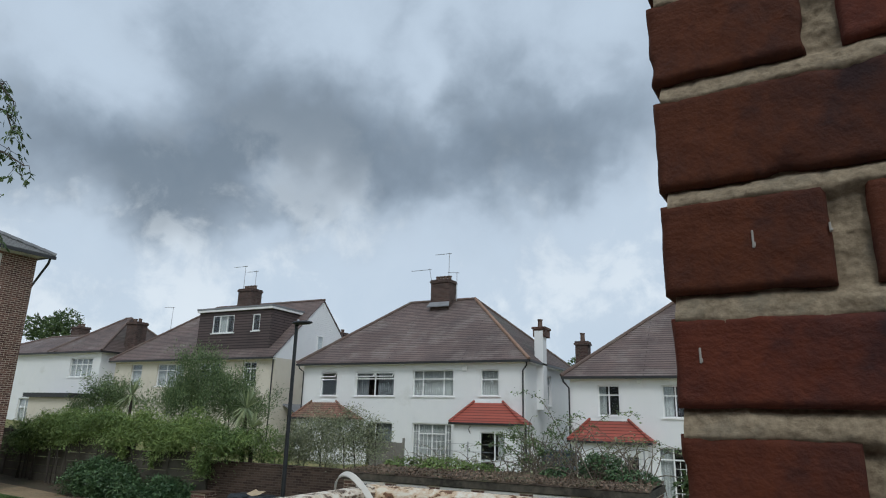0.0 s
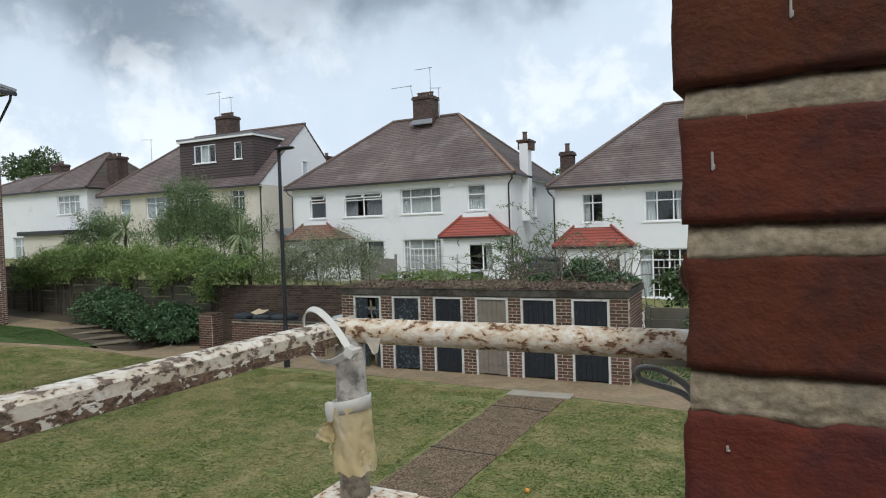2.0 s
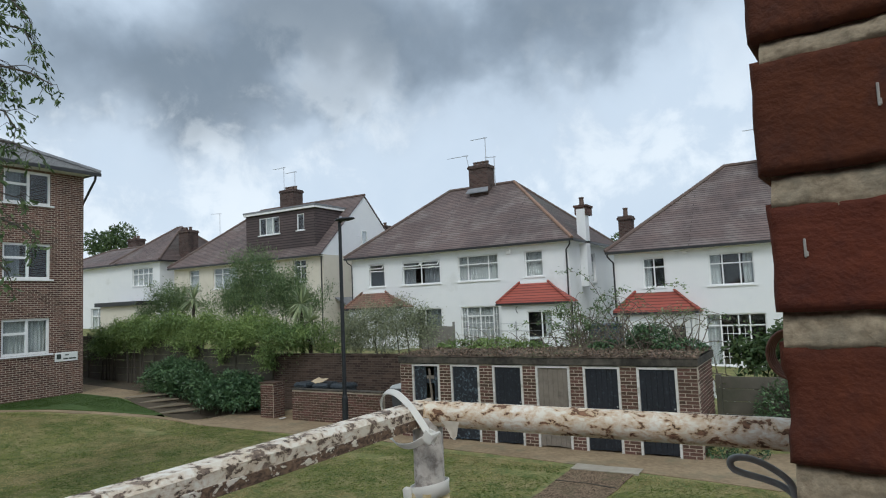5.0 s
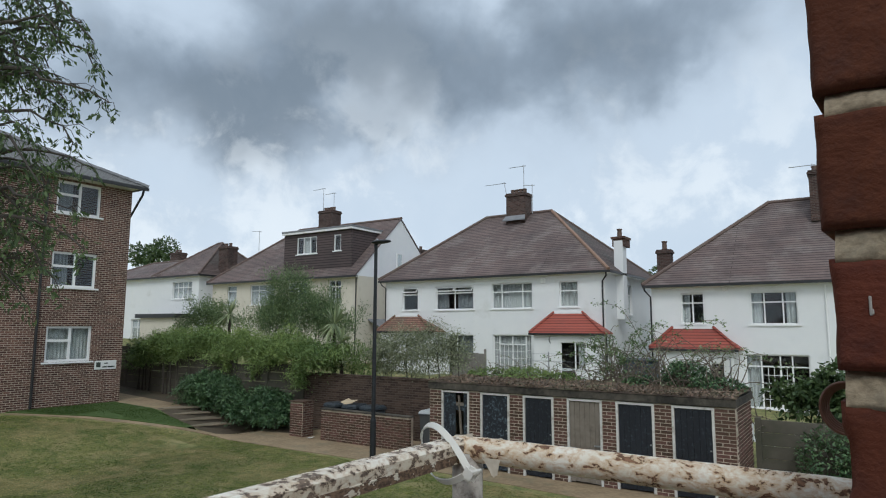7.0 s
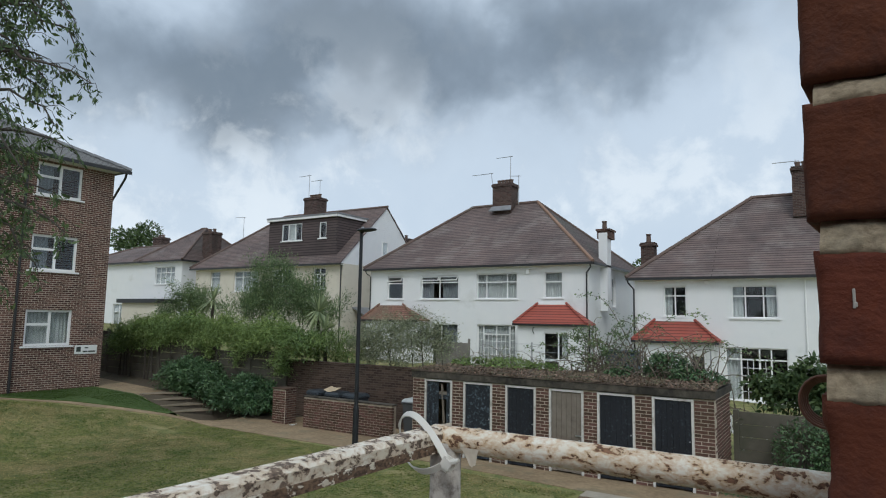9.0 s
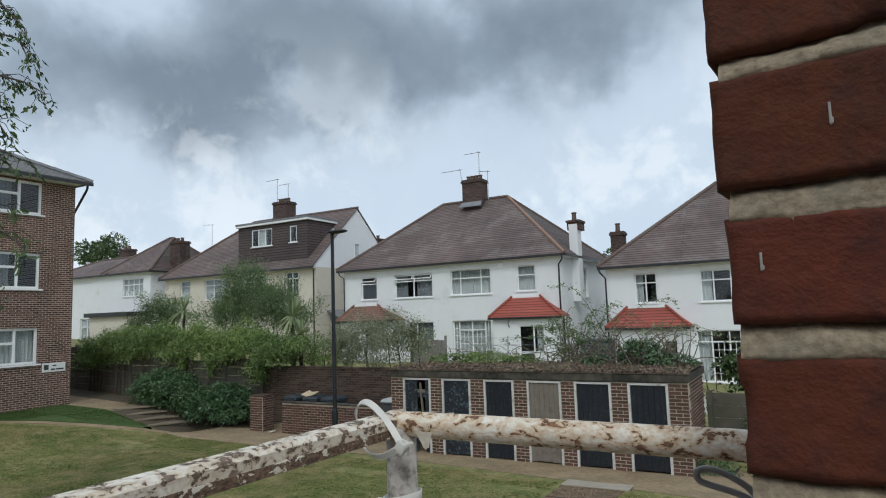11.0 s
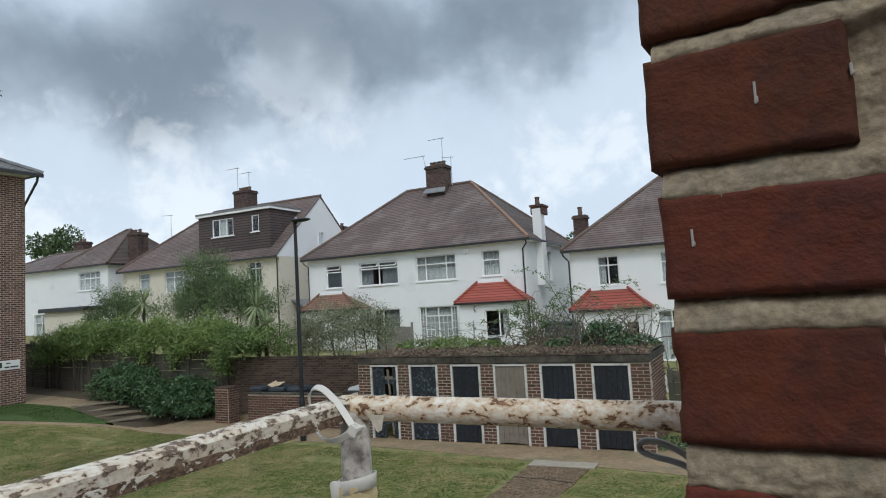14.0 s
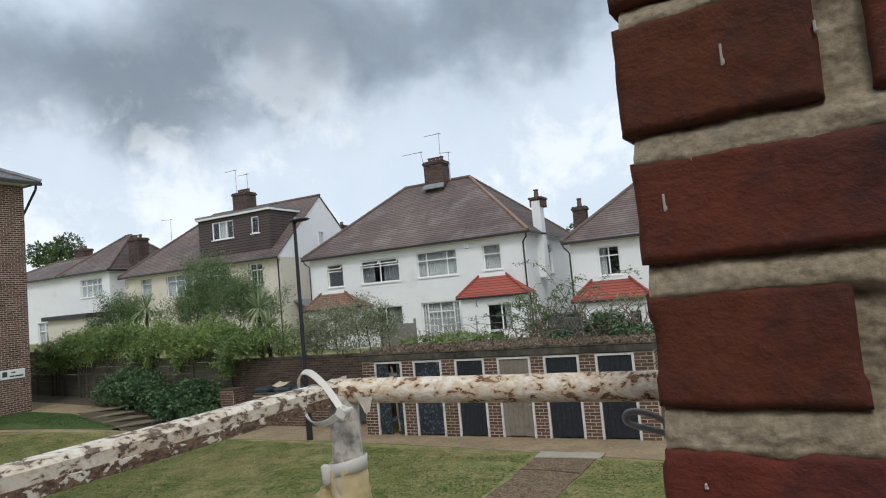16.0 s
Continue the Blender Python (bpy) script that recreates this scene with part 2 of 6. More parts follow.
RENDER_WHITE = surface("white_render", (0.74, 0.75, 0.76), (0.80, 0.80, 0.80), 1.5, 0.9, 0.25, 60, stain=(0.62, 0.62, 0.60), stain_scale=0.5, stain_amount=0.35)
RENDER_CREAM = surface("cream_render", (0.60, 0.555, 0.465), (0.68, 0.63, 0.54), 1.2, 0.9, 0.25, 60, stain=(0.47, 0.42, 0.34), stain_scale=0.6, stain_amount=0.5)
BOARD_WHITE = surface("white_weatherboard", (0.76, 0.77, 0.79), (0.82, 0.82, 0.83), 2.0, 0.6, 0.1, 30)
FRAME_WHITE = surface("white_window_frame", (0.78, 0.78, 0.78), (0.84, 0.84, 0.83), 6.0, 0.45, 0.05, 30)
GLASS = glass("window_glass")
CURTAIN = surface("pale_curtain", (0.50, 0.50, 0.48), (0.66, 0.66, 0.64), 5.0, 0.95, 0.2, 30)
CURTAIN_GREY = surface("grey_curtain", (0.20, 0.21, 0.22), (0.30, 0.31, 0.32), 5.0, 0.95, 0.2, 30)
# very dark colour that carries the dimness of rooms behind glass
ROOM_SHADE = surface("room_shade_colour", (0.07, 0.065, 0.06), (0.11, 0.105, 0.10), 1.0, 0.95, 0)
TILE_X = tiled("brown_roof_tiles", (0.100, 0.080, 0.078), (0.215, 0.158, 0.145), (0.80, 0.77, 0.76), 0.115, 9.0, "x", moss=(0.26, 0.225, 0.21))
# same roof tiles darkened: the shade of the side slopes is in the colour
TILE_Y_SHADED = tiled("brown_roof_tiles_side_shaded", (0.085, 0.066, 0.062), (0.135, 0.10, 0.092), (0.75, 0.72, 0.70), 0.115, 9.0, "y", moss=(0.10, 0.10, 0.085))
TILE_RED = tiled("red_porch_tiles", (0.30, 0.070, 0.050), (0.42, 0.105, 0.075), (0.78, 0.74, 0.72), 0.13, 9.0, "x", rough=0.6, depth=0.03)
TILE_OLD = tiled("weathered_porch_tiles", (0.24, 0.12, 0.09), (0.33, 0.18, 0.13), (0.7, 0.68, 0.66), 0.12, 0.20, "x", moss=(0.17, 0.15, 0.10), depth=0.03)
TILE_HANG = tiled("hung_dormer_tiles", (0.062, 0.048, 0.048), (0.105, 0.078, 0.076), (0.88, 0.86, 0.86), 0.17, 9.0, "x", depth=0.03)
TILE_HANG_Y = tiled("hung_dormer_tiles_side", (0.062, 0.048, 0.048), (0.105, 0.078, 0.076), (0.88, 0.86, 0.86), 0.17, 9.0, "y", depth=0.03)
TILE_GREY = tiled("grey_flat_roof_tiles", (0.17, 0.17, 0.17), (0.24, 0.24, 0.235), (0.8, 0.8, 0.8), 0.07, 0.2, "y")
RIDGE_TAN = surface("pale_terracotta_ridge_tile", (0.22, 0.135, 0.095), (0.33, 0.21, 0.155), 4.0, 0.85, 0.3, 30)
RIDGE_RED = surface("terracotta_ridge_tile", (0.105, 0.075, 0.066), (0.165, 0.115, 0.098), 4.0, 0.85, 0.3, 30, stain=(0.16, 0.14, 0.12))
LEAD = surface("grey_lead", (0.15, 0.155, 0.165), (0.25, 0.255, 0.27), 4.0, 0.6, 0.1, 20)
GUTTER = surface("black_plastic_gutter", (0.02, 0.02, 0.022), (0.035, 0.035, 0.037), 5.0, 0.4, 0.05, 30)
CHIMNEY = brickwork("chimney_brick", (0.075, 0.045, 0.040), (0.135, 0.080, 0.066), (0.13, 0.115, 0.10), "xy")
CHIMNEY_RED = brickwork("red_chimney_brick", (0.115, 0.050, 0.038), (0.175, 0.080, 0.060), (0.15, 0.13, 0.11), "xy")
POT = surface("clay_pot", (0.10, 0.068, 0.056), (0.17, 0.115, 0.092), 8.0, 0.85, 0.2, 40)
METAL_GREY = surface("aerial_aluminium", (0.35, 0.36, 0.38), (0.5, 0.5, 0.52), 8.0, 0.4, 0, metal=0.8)

# ---- small builders ----


def base_of(x, y, z):
    return Matrix.Translation((x, y, z))


def thing(name, at, label, category, group="", kind=""):
    e = new(name)
    e.empty_display_size = 0.2
    e.matrix_world = Matrix.Translation(at)
    e["at"] = list(at)
    return tagged(e, label, category, group, kind)


def part(name, bm, material, parent=None, label="", smooth=False, normals=True):
    me = bpy.data.meshes.new(name)
    if normals:
        bmesh.ops.recalc_face_normals(bm, faces=bm.faces)
    bm.to_mesh(me)
    bm.free()
    for m in material if isinstance(material, (list, tuple)) else (material,):
        me.materials.append(m)
    if smooth:
        for p in me.polygons:
            p.use_smooth = True
    ob = new(name, me)
    if parent is not None:
        ob.parent = parent
        top = parent
        while top.parent is not None:
            top = top.parent
        at = top["at"] if "at" in top.keys() else (0, 0, 0)
        if parent is top:
            ob.matrix_parent_inverse = Matrix.Translation([-v for v in at])
    return tagged(ob, label)


def box(bm, x0, x1, y0, y1, z0, z1, bevel=0.0, m=None):
    g = bmesh.ops.create_cube(bm, size=1.0)
    mat = Matrix.Translation(((x0 + x1) / 2, (y0 + y1) / 2, (z0 + z1) / 2)) @ Matrix.Diagonal((abs(x1 - x0), abs(y1 - y0), abs(z1 - z0), 1))
    bmesh.ops.transform(bm, matrix=(m @ mat) if m else mat, verts=g["verts"])
    if bevel:
        bmesh.ops.bevel(bm, geom=list({e for v in g["verts"] for e in v.link_edges}), offset=bevel, segments=1, affect="EDGES")


def rod(bm, p, q, r, r2=None, n=8, caps=True):
    p, q = Vector(p), Vector(q)
    d = q - p
    g = bmesh.ops.create_cone(bm, cap_ends=caps, segments=n, radius1=r, radius2=r if r2 is None else r2, depth=d.length)
    bmesh.ops.transform(bm, matrix=Matrix.Translation((p + q) / 2) @ d.to_track_quat("Z", "Y").to_matrix().to_4x4(), verts=g["verts"])


def tube(bm, pts, r, n=10):
    """A round tube along a line of points; r may vary from point to point."""
    pts = [Vector(p) for p in pts]
    rs = r if isinstance(r, (list, tuple)) else [r] * len(pts)
    rings, up = [], None
    for i, p in enumerate(pts):
        d = (pts[min(i + 1, len(pts) - 1)] - pts[max(i - 1, 0)]).normalized()
        side = d.cross(up if up is not None and abs(d.dot(up)) < 0.98 else Vector((0.31, 0.2, 0.93))).normalized()
        up = side.cross(d).normalized()
        rings.append([bm.verts.new(p + (side * math.cos(a) + up * math.sin(a)) * rs[i]) for a in (2 * math.pi * k / n for k in range(n))])
    for a, b in zip(rings, rings[1:]):
        for k in range(n):
            bm.faces.new((a[k], a[(k + 1) % n], b[(k + 1) % n], b[k]))
    bm.faces.new(list(reversed(rings[0])))
    bm.faces.new(rings[-1])


def poly(bm, *pts):
    return bm.faces.new([bm.verts.new(p) for p in pts])


def plate(bm, pts, down):
    """A flat panel with a thickness: the outline and its copy moved by the vector down."""
    a = [bm.verts.new(p) for p in pts]
    b = [bm.verts.new(Vector(p) + Vector(down)) for p in pts]
    bm.faces.new(a), bm.faces.new(list(reversed(b)))
    for i in range(len(a)):
        j = (i + 1) % len(a)
        bm.faces.new((a[i], b[i], b[j], a[j]))


def pierced(bm, u0, u1, z0, z1, thick, holes, m):
    """A wall slab in local u (along), w (thickness, from 0 inward), z with openings right through; m places it."""
    us = sorted({u0, u1, *(h[0] for h in holes), *(h[1] for h in holes)})
    zs = sorted({z0, z1, *(h[2] for h in holes), *(h[3] for h in holes)})
    us, zs = [u for u in us if u0 <= u <= u1], [z for z in zs if z0 <= z <= z1]

    def solid(i, j):
        if not (0 <= i < len(us) - 1 and 0 <= j < len(zs) - 1):
            return False
        u, z = (us[i] + us[i + 1]) / 2, (zs[j] + zs[j + 1]) / 2
        return not any(h[0] < u < h[1] and h[2] < z < h[3] for h in holes)

    def quad(*p):
        bm.faces.new([bm.verts.new(m @ Vector(v)) for v in p])

    for i in range(len(us) - 1):
        for j in range(len(zs) - 1):
            if not solid(i, j):
                continue
            a, b, c, d = us[i], us[i + 1], zs[j], zs[j + 1]
            quad((a, 0, c), (b, 0, c), (b, 0, d), (a, 0, d))
            quad((a, thick, c), (a, thick, d), (b, thick, d), (b, thick, c))
            if not solid(i - 1, j):
                quad((a, 0, c), (a, 0, d), (a, thick, d), (a, thick, c))
            if not solid(i + 1, j):
                quad((b, 0, c), (b, thick, c), (b, thick, d), (b, 0, d))
            if not solid(i, j - 1):
                quad((a, 0, c), (a, thick, c), (b, thick, c), (b, 0, c))
            if not solid(i, j + 1):
                quad((a, 0, d), (b, 0, d), (b, thick, d), (a, thick, d))
    bmesh.ops.remove_doubles(bm, verts=bm.verts, dist=1e-4)


FACE_FRONT = Matrix.Identity(4)                       # wall faces -y: u = x, w = y


def face_front(y):
    return Matrix.Translation((0, y, 0))


def face_right(x):
    """wall faces +x: u = y, inward = -x"""
    return Matrix(((0, -1, 0, x), (1, 0, 0, 0), (0, 0, 1, 0), (0, 0, 0, 1)))


def mbox(bm, m, u0, u1, w0, w1, z0, z1):
    box(bm, u0, u1, w0, w1, z0, z1, 0, m)


def window(parent, m, u0, u1, z0, z1, cols, transom=0.0, sill=True, open_tops=(), curtain=None, w=0.09, bar=0.055, grid=(), name="window", blank=()):
    """A casement window in an opening: cols are the widths of its lights, transom the share of the height above the transom bar
    (one value or one a light), open_tops the lights whose top sash is pushed out, grid the lights with glazing bars."""
    total, u, panes = sum(cols), u0, []
    tr = transom if isinstance(transom, (list, tuple)) else [transom] * len(cols)
    opens = []
    for i, c in enumerate(cols):
        a, b = u, u + (u1 - u0) * c / total
        lo, hi = a + (bar if i == 0 else bar / 2), b - (bar if i == len(cols) - 1 else bar / 2)
        zt = z1 - bar - (z1 - z0) * tr[i] if tr[i] else None
        if zt:
            panes.append((lo, hi, z0 + bar, zt - bar / 2, i in grid))
            (opens if i in open_tops else panes).append((lo, hi, zt + bar / 2, z1 - bar, False))
        else:
            panes.append((lo, hi, z0 + bar, z1 - bar, i in grid))
        u = b
    f = bmesh.new()
    pierced(f, u0, u1, z0, z1, 0.07, [p[:4] for p in panes + opens], m @ Matrix.Translation((0, w, 0)))
    win = part(name, f, FRAME_WHITE, parent)
    for lo, hi, za, zb, bars in panes:
        g = bmesh.new()
        mbox(g, m, lo - 0.004, hi + 0.004, w + 0.028, w + 0.034, za - 0.004, zb + 0.004)
        part("pane", g, GLASS, win).visible_shadow = False
        if bars:
            gb = bmesh.new()
            nu, nz = max(2, round((hi - lo) / 0.22)), max(2, round((zb - za) / 0.36))
            cells = []
            for k in range(nu):
                for j in range(nz):
                    cells.append((lo + (hi - lo) * k / nu + 0.011, lo + (hi - lo) * (k + 1) / nu - 0.011, za + (zb - za) * j / nz + 0.011, za + (zb - za) * (j + 1) / nz - 0.011))
            pierced(gb, lo, hi, za, zb, 0.026, cells, m @ Matrix.Translation((0, w + 0.018, 0)))
            part("glazing_bar", gb, FRAME_WHITE, win)
    for lo, hi, za, zb, _ in opens:
        g, fr = bmesh.new(), bmesh.new()
        tip = m @ Matrix.Translation((0, w, zb)) @ Matrix.Rotation(radians(-42), 4, "X")
        h = zb - za
        mbox(g, tip, lo + 0.03, hi - 0.03, 0.0, 0.006, -h + 0.03, -0.03)
        for a, b, c, d in ((lo, hi, -h, -h + 0.045), (lo, hi, -0.045, 0), (lo, lo + 0.045, -h + 0.045, -0.045), (hi - 0.045, hi, -h + 0.045, -0.045)):
            mbox(fr, tip, a, b, -0.02, 0.025, c, d)
        part("open_sash", fr, FRAME_WHITE, win)
        part("pane", g, GLASS, win).visible_shadow = False
    if sill:
        s = bmesh.new()
        mbox(s, m, u0 - 0.1, u1 + 0.1, -0.06, w, z0 - 0.06, z0 - 0.002)
        part("sill", s, FRAME_WHITE, win)
    if curtain:
        mat_c, spans = curtain
        for a, b in spans:
            c = bmesh.new()
            lo, hi = u0 + (u1 - u0) * a, u0 + (u1 - u0) * b
            n = max(8, int((hi - lo) * 26))
            prev = None
            for k in range(n + 1):
                uu = lo + (hi - lo) * k / n
                ww = w + 0.16 + 0.025 * math.sin(k * 1.9 + lo * 7) + 0.01 * math.sin(k * 0.7)
                pair = [c.verts.new(m @ Vector((uu, ww, z0 + 0.01))), c.verts.new(m @ Vector((uu, ww, z1 - 0.03)))]
                if prev:
                    c.faces.new((prev[0], pair[0], pair[1], prev[1]))
                prev = pair
            part("curtain", c, mat_c, win, normals=False)
    return win


def hip_roof(parent, x0, x1, y0, y1, ze, zr, xl, xr, over=0.32, mats=(None, None), ridge=None, gable_right=False, gable_left=False, hip_tile=None):
    """A hipped roof in four slabs with ridge and hip tiles, soffit and gutter."""
    yr = (y0 + y1) / 2
    X0, X1, Y0, Y1 = x0 - (0 if gable_left else over), x1 + (0.06 if gable_right else over), y0 - over, y1 + over
    front, side = mats
    A, B, C, D = (X0, Y0, ze), (X1, Y0, ze), (X1, Y1, ze), (X0, Y1, ze)
    RL, RR = (X0 if gable_left else xl, yr, zr), (X1 if gable_right else xr, yr, zr)
    dn = (0, 0, -0.07)
    for pts, mt in (((A, B, RR, RL), front), ((C, D, RL, RR), front)):
        bm = bmesh.new()
        plate(bm, pts, dn)
        part("roof_slope", bm, mt, parent)
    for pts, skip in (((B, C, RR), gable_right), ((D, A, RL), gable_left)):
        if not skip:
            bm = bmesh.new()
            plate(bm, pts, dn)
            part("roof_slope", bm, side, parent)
    lines = [(RL, RR)]
    if not gable_right:
        lines += [(B, RR), (C, RR)]
    if not gable_left:
        lines += [(A, RL), (D, RL)]
    for p, q in lines:
        bm = bmesh.new()
        p, q = Vector(p), Vector(q)
        n = max(2, int((q - p).length / 0.45))
        for k in range(n):
            a, b = p.lerp(q, k / n), p.lerp(q, (k + 1.06) / n)
            rod(bm, a + Vector((0, 0, 0.005)), b + Vector((0, 0, 0.03)), 0.10, 0.085, 7)
        part("ridge_tiles", bm, hip_tile if hip_tile and p == Vector(B) else ridge or RIDGE_RED, parent)
    bm = bmesh.new()
    box(bm, X0, X1, Y0 + 0.03, y0 + 0.02, ze - 0.16, ze - 0.13)
    if not gable_right:
        box(bm, x1 - 0.02, X1, y0 + 0.03, y1, ze - 0.16, ze - 0.13)
    part("soffit", bm, FRAME_WHITE, parent)
    bm = bmesh.new()
    box(bm, X0, X1, Y0 - 0.06, Y0 + 0.035, ze - 0.15, ze - 0.035)
    if not gable_right:
        box(bm, X1 - 0.035, X1 + 0.06, Y0 + 0.035, Y1, ze - 0.15, ze - 0.035)
    part("gutter", bm, GUTTER, parent)


def chimney(parent, x, y, wx, wy, z0, z1, pots=3, mat_=None, name="chimney", cap=True, pot_h=0.24):
    bm = bmesh.new()
    box(bm, x - wx / 2, x + wx / 2, y - wy / 2, y + wy / 2, z0, z1 - 0.2)
    c = part(name, bm, mat_ or CHIMNEY, parent)
    bm = bmesh.new()
    if cap:
        box(bm, x - wx / 2 - 0.06, x + wx / 2 + 0.06, y - wy / 2 - 0.06, y + wy / 2 + 0.06, z1 - 0.2, z1 - 0.08)
        box(bm, x - wx / 2 - 0.02, x + wx / 2 + 0.02, y - wy / 2 - 0.02, y + wy / 2 + 0.02, z1 - 0.08, z1)
        part("chimney_cap", bm, CHIMNEY, c)
        bm = bmesh.new()
    for k in range(pots):
        px = x + (k - (pots - 1) / 2) * wx * 0.85 / max(pots, 1)
        b2 = bmesh.new()
        rod(b2, (px, y, z1 - 0.02), (px, y, z1 + pot_h), 0.13, 0.11, 10)
        rod(b2, (px, y, z1 + pot_h - 0.02), (px, y, z1 + pot_h + 0.04), 0.14, 0.14, 10)
        part("chimney_pot", b2, POT, c)
    bm.free() if not cap else None
    return c


def pipe_run(parent, pts, r=0.04, name="drainpipe", material=None):
    bm = bmesh.new()
    tube(bm, pts, r, 8)
    return part(name, bm, material or GUTTER, parent)


def aerial(at, height, boom, tilt=0.0, kind=0, lean=0.0):
    x, y, z = at
    t = thing("tv_aerial", at, "thin grey metal television aerial on a chimney mast", "aerial", "roof aerials")
    bm = bmesh.new()
    top = (x + lean, y, z + height)
    rod(bm, (x, y, z - 0.9), top, 0.024, 0.020, 6)
    part("mast", bm, METAL_GREY, t)
    bm = bmesh.new()
    d = Vector((math.cos(tilt), math.sin(tilt), 0.0))
    s = Vector((-d.y, d.x, 0))
    p0 = Vector(top) - Vector((0, 0, 0.06))
    rod(bm, p0 - d * boom, p0 + d * 0.15, 0.018, n=5)
    n = 9 if kind == 0 else 4
    for k in range(n):
        c = p0 - d * boom * k / (n - 1)
        h = 0.10 + (0.06 if k == 0 else 0)
        rod(bm, c - s * h * 1.4 - Vector((0, 0, 0.03)), c + s * h * 1.4 + Vector((0, 0, 0.03)), 0.011, n=4)
    part("elements", bm, METAL_GREY, t)
    return t

# ---- ground ----
GRASS = surface("dry_lawn", (0.090, 0.122, 0.034), (0.25, 0.228, 0.086), 20.0, 0.95, 0.8, 26, stain=(0.31, 0.255, 0.125), stain_scale=1.3, stain_amount=0.7, coarse=0.4, contrast=1.8)
GRASS_LUSH = surface("lush_lawn", (0.045, 0.082, 0.020), (0.080, 0.120, 0.032), 14.0, 0.95, 0.35, 60, coarse=0.5)
SOIL = surface("bare_earth", (0.060, 0.047, 0.032), (0.105, 0.083, 0.056), 7.0, 0.98, 0.6, 40, stain=(0.05, 0.055, 0.025), stain_scale=2.0)
PATH_TAR = surface("worn_tarmac", (0.205, 0.148, 0.088), (0.33, 0.245, 0.150), 9.0, 0.95, 0.6, 45, stain=(0.17, 0.155, 0.10), stain_scale=1.2, stain_amount=0.5, contrast=1.5)
PATH_CONC = surface("speckled_concrete", (0.055, 0.037, 0.024), (0.27, 0.195, 0.13), 34.0, 0.95, 0.7, 60, stain=(0.10, 0.088, 0.052), stain_scale=2.2, coarse=0.2, spec=0.1, contrast=1.7)
SLAB = surface("pale_concrete", (0.30, 0.265, 0.21), (0.44, 0.40, 0.33), 5.0, 0.95, 0.4, 40, stain=(0.28, 0.25, 0.19))


def ease(a, b, v):
    t = min(max((v - a) / (b - a), 0), 1)
    return t * t * (3 - 2 * t)


def ground_z(x, y):
    xx = min(max(x, -70), 50)
    front = 0.6 * (1 - ease(-21.6, -16.5, xx)) + (0.03 * (-21.6 - xx) if xx < -21.6 else 0)
    steps = 0.58 if xx < -21.1 else 0.58 - 0.75 * min((xx + 21.1) / 2.8, 1.0) if xx < -17.9 else max(-0.17 + 0.3 * (xx + 17.9), -0.17) if xx < -17.4 else 0.0
    if y < 16.6 and xx > -21.6:
        front += (steps - front) * ease(13.2, 13.6, y) * (1 if xx > -21.2 else 0)
    back = 0.85 - 0.05 * (xx + 17)
    return front + (back - front) * ease(16.6, 16.9, y)


def make_ground():
    xs = [-2500, -800, -300, -120, -70] + [-60 + 1.0 * i for i in range(0, 36)] + [-24 + 0.5 * i for i in range(0, 61)] + [9, 14, 22, 50, 120, 300, 800, 2500]
    ys = [-2500, -800, -300, -80, -30, -12, -6] + [-3 + 0.5 * i for i in range(0, 39)] + [16.55, 16.95, 18, 20, 23, 26, 30, 36, 45, 60, 90, 160, 300, 800, 2500]
    bm = bmesh.new()
    rows = []
    for y in ys:
        rows.append([bm.verts.new((x, y, ground_z(x, y) + (0.03 * noise.noise((x * 0.5, y * 0.5, 0)) if -40 < x < 9 and 2 < y < 12 else 0))) for x in xs])
    for a, b in zip(rows, rows[1:]):
        for i in range(len(xs) - 1):
            bm.faces.new((a[i], a[i + 1], b[i + 1], b[i]))
    tagged(part("ground", bm, GRASS), "patchy green lawn with dry straw-coloured areas", "lawn", kind="structure")


make_ground()


def strip(name, pts, material, label, category, lift=0.012, thick=0.1):
    """A paved strip that follows the ground: pts are pairs of left and right edge points."""
    bm = bmesh.new()
    fine = []
    for (a, b), (c, d) in zip(pts, pts[1:]):
        n = max(2, int((Vector(a) - Vector(c)).length / 0.5))
        fine += [(Vector(a).lerp(Vector(c), k / n), Vector(b).lerp(Vector(d), k / n)) for k in range(n)]
    fine.append((Vector(pts[-1][0]), Vector(pts[-1][1])))
    prev = None
    for k, (a, b) in enumerate(fine):
        cut = []
        for j in range(5):
            p = a.lerp(b, j / 4)
            if j in (0, 4):
                p = p + (b - a).normalized() * 0.05 * noise.noise((k * 0.9, j * 3.1, 5.0))
            cut.append(bm.verts.new((p.x, p.y, ground_z(p.x, p.y) + lift)))
        lower = [bm.verts.new((v.co.x, v.co.y, v.co.z - thick)) for v in (cut[0], cut[-1])]
        if prev:
            for j in range(4):
                bm.faces.new((prev[0][j], prev[0][j + 1], cut[j + 1], cut[j]))
            bm.faces.new((prev[1][0], prev[0][0], cut[0], lower[0]))
            bm.faces.new((prev[0][4], prev[1][1], lower[1], cut[4]))
        prev = (cut, lower)
    return tagged(part(name, bm, material), label, category, kind="structure")


strip("pavement", [((-18.25, 13.2), (-18.25, 16.4)), ((-14, 13.15), (-14, 16.4)), ((-9.6, 13.25), (-9.6, 16.4)), ((-9.3, 13.2), (-9.3, 14.3)), ((-6, 12.95), (-6, 14.3)), ((-2.2, 12.55), (-2.2, 14.4)), ((0.5, 12.2), (0.5, 15.6)), ((9, 11.6), (9, 15.6))], PATH_TAR, "worn sandy tarmac yard path beside the brick sheds", "path")
strip("path", [((-4.38, 3.0), (-3.22, 3.0)), ((-4.36, 7.5), (-3.24, 7.5)), ((-4.28, 12.35), (-3.05, 12.45))], PATH_CONC, "cracked speckled concrete garden path across the lawn", "path", 0.02)
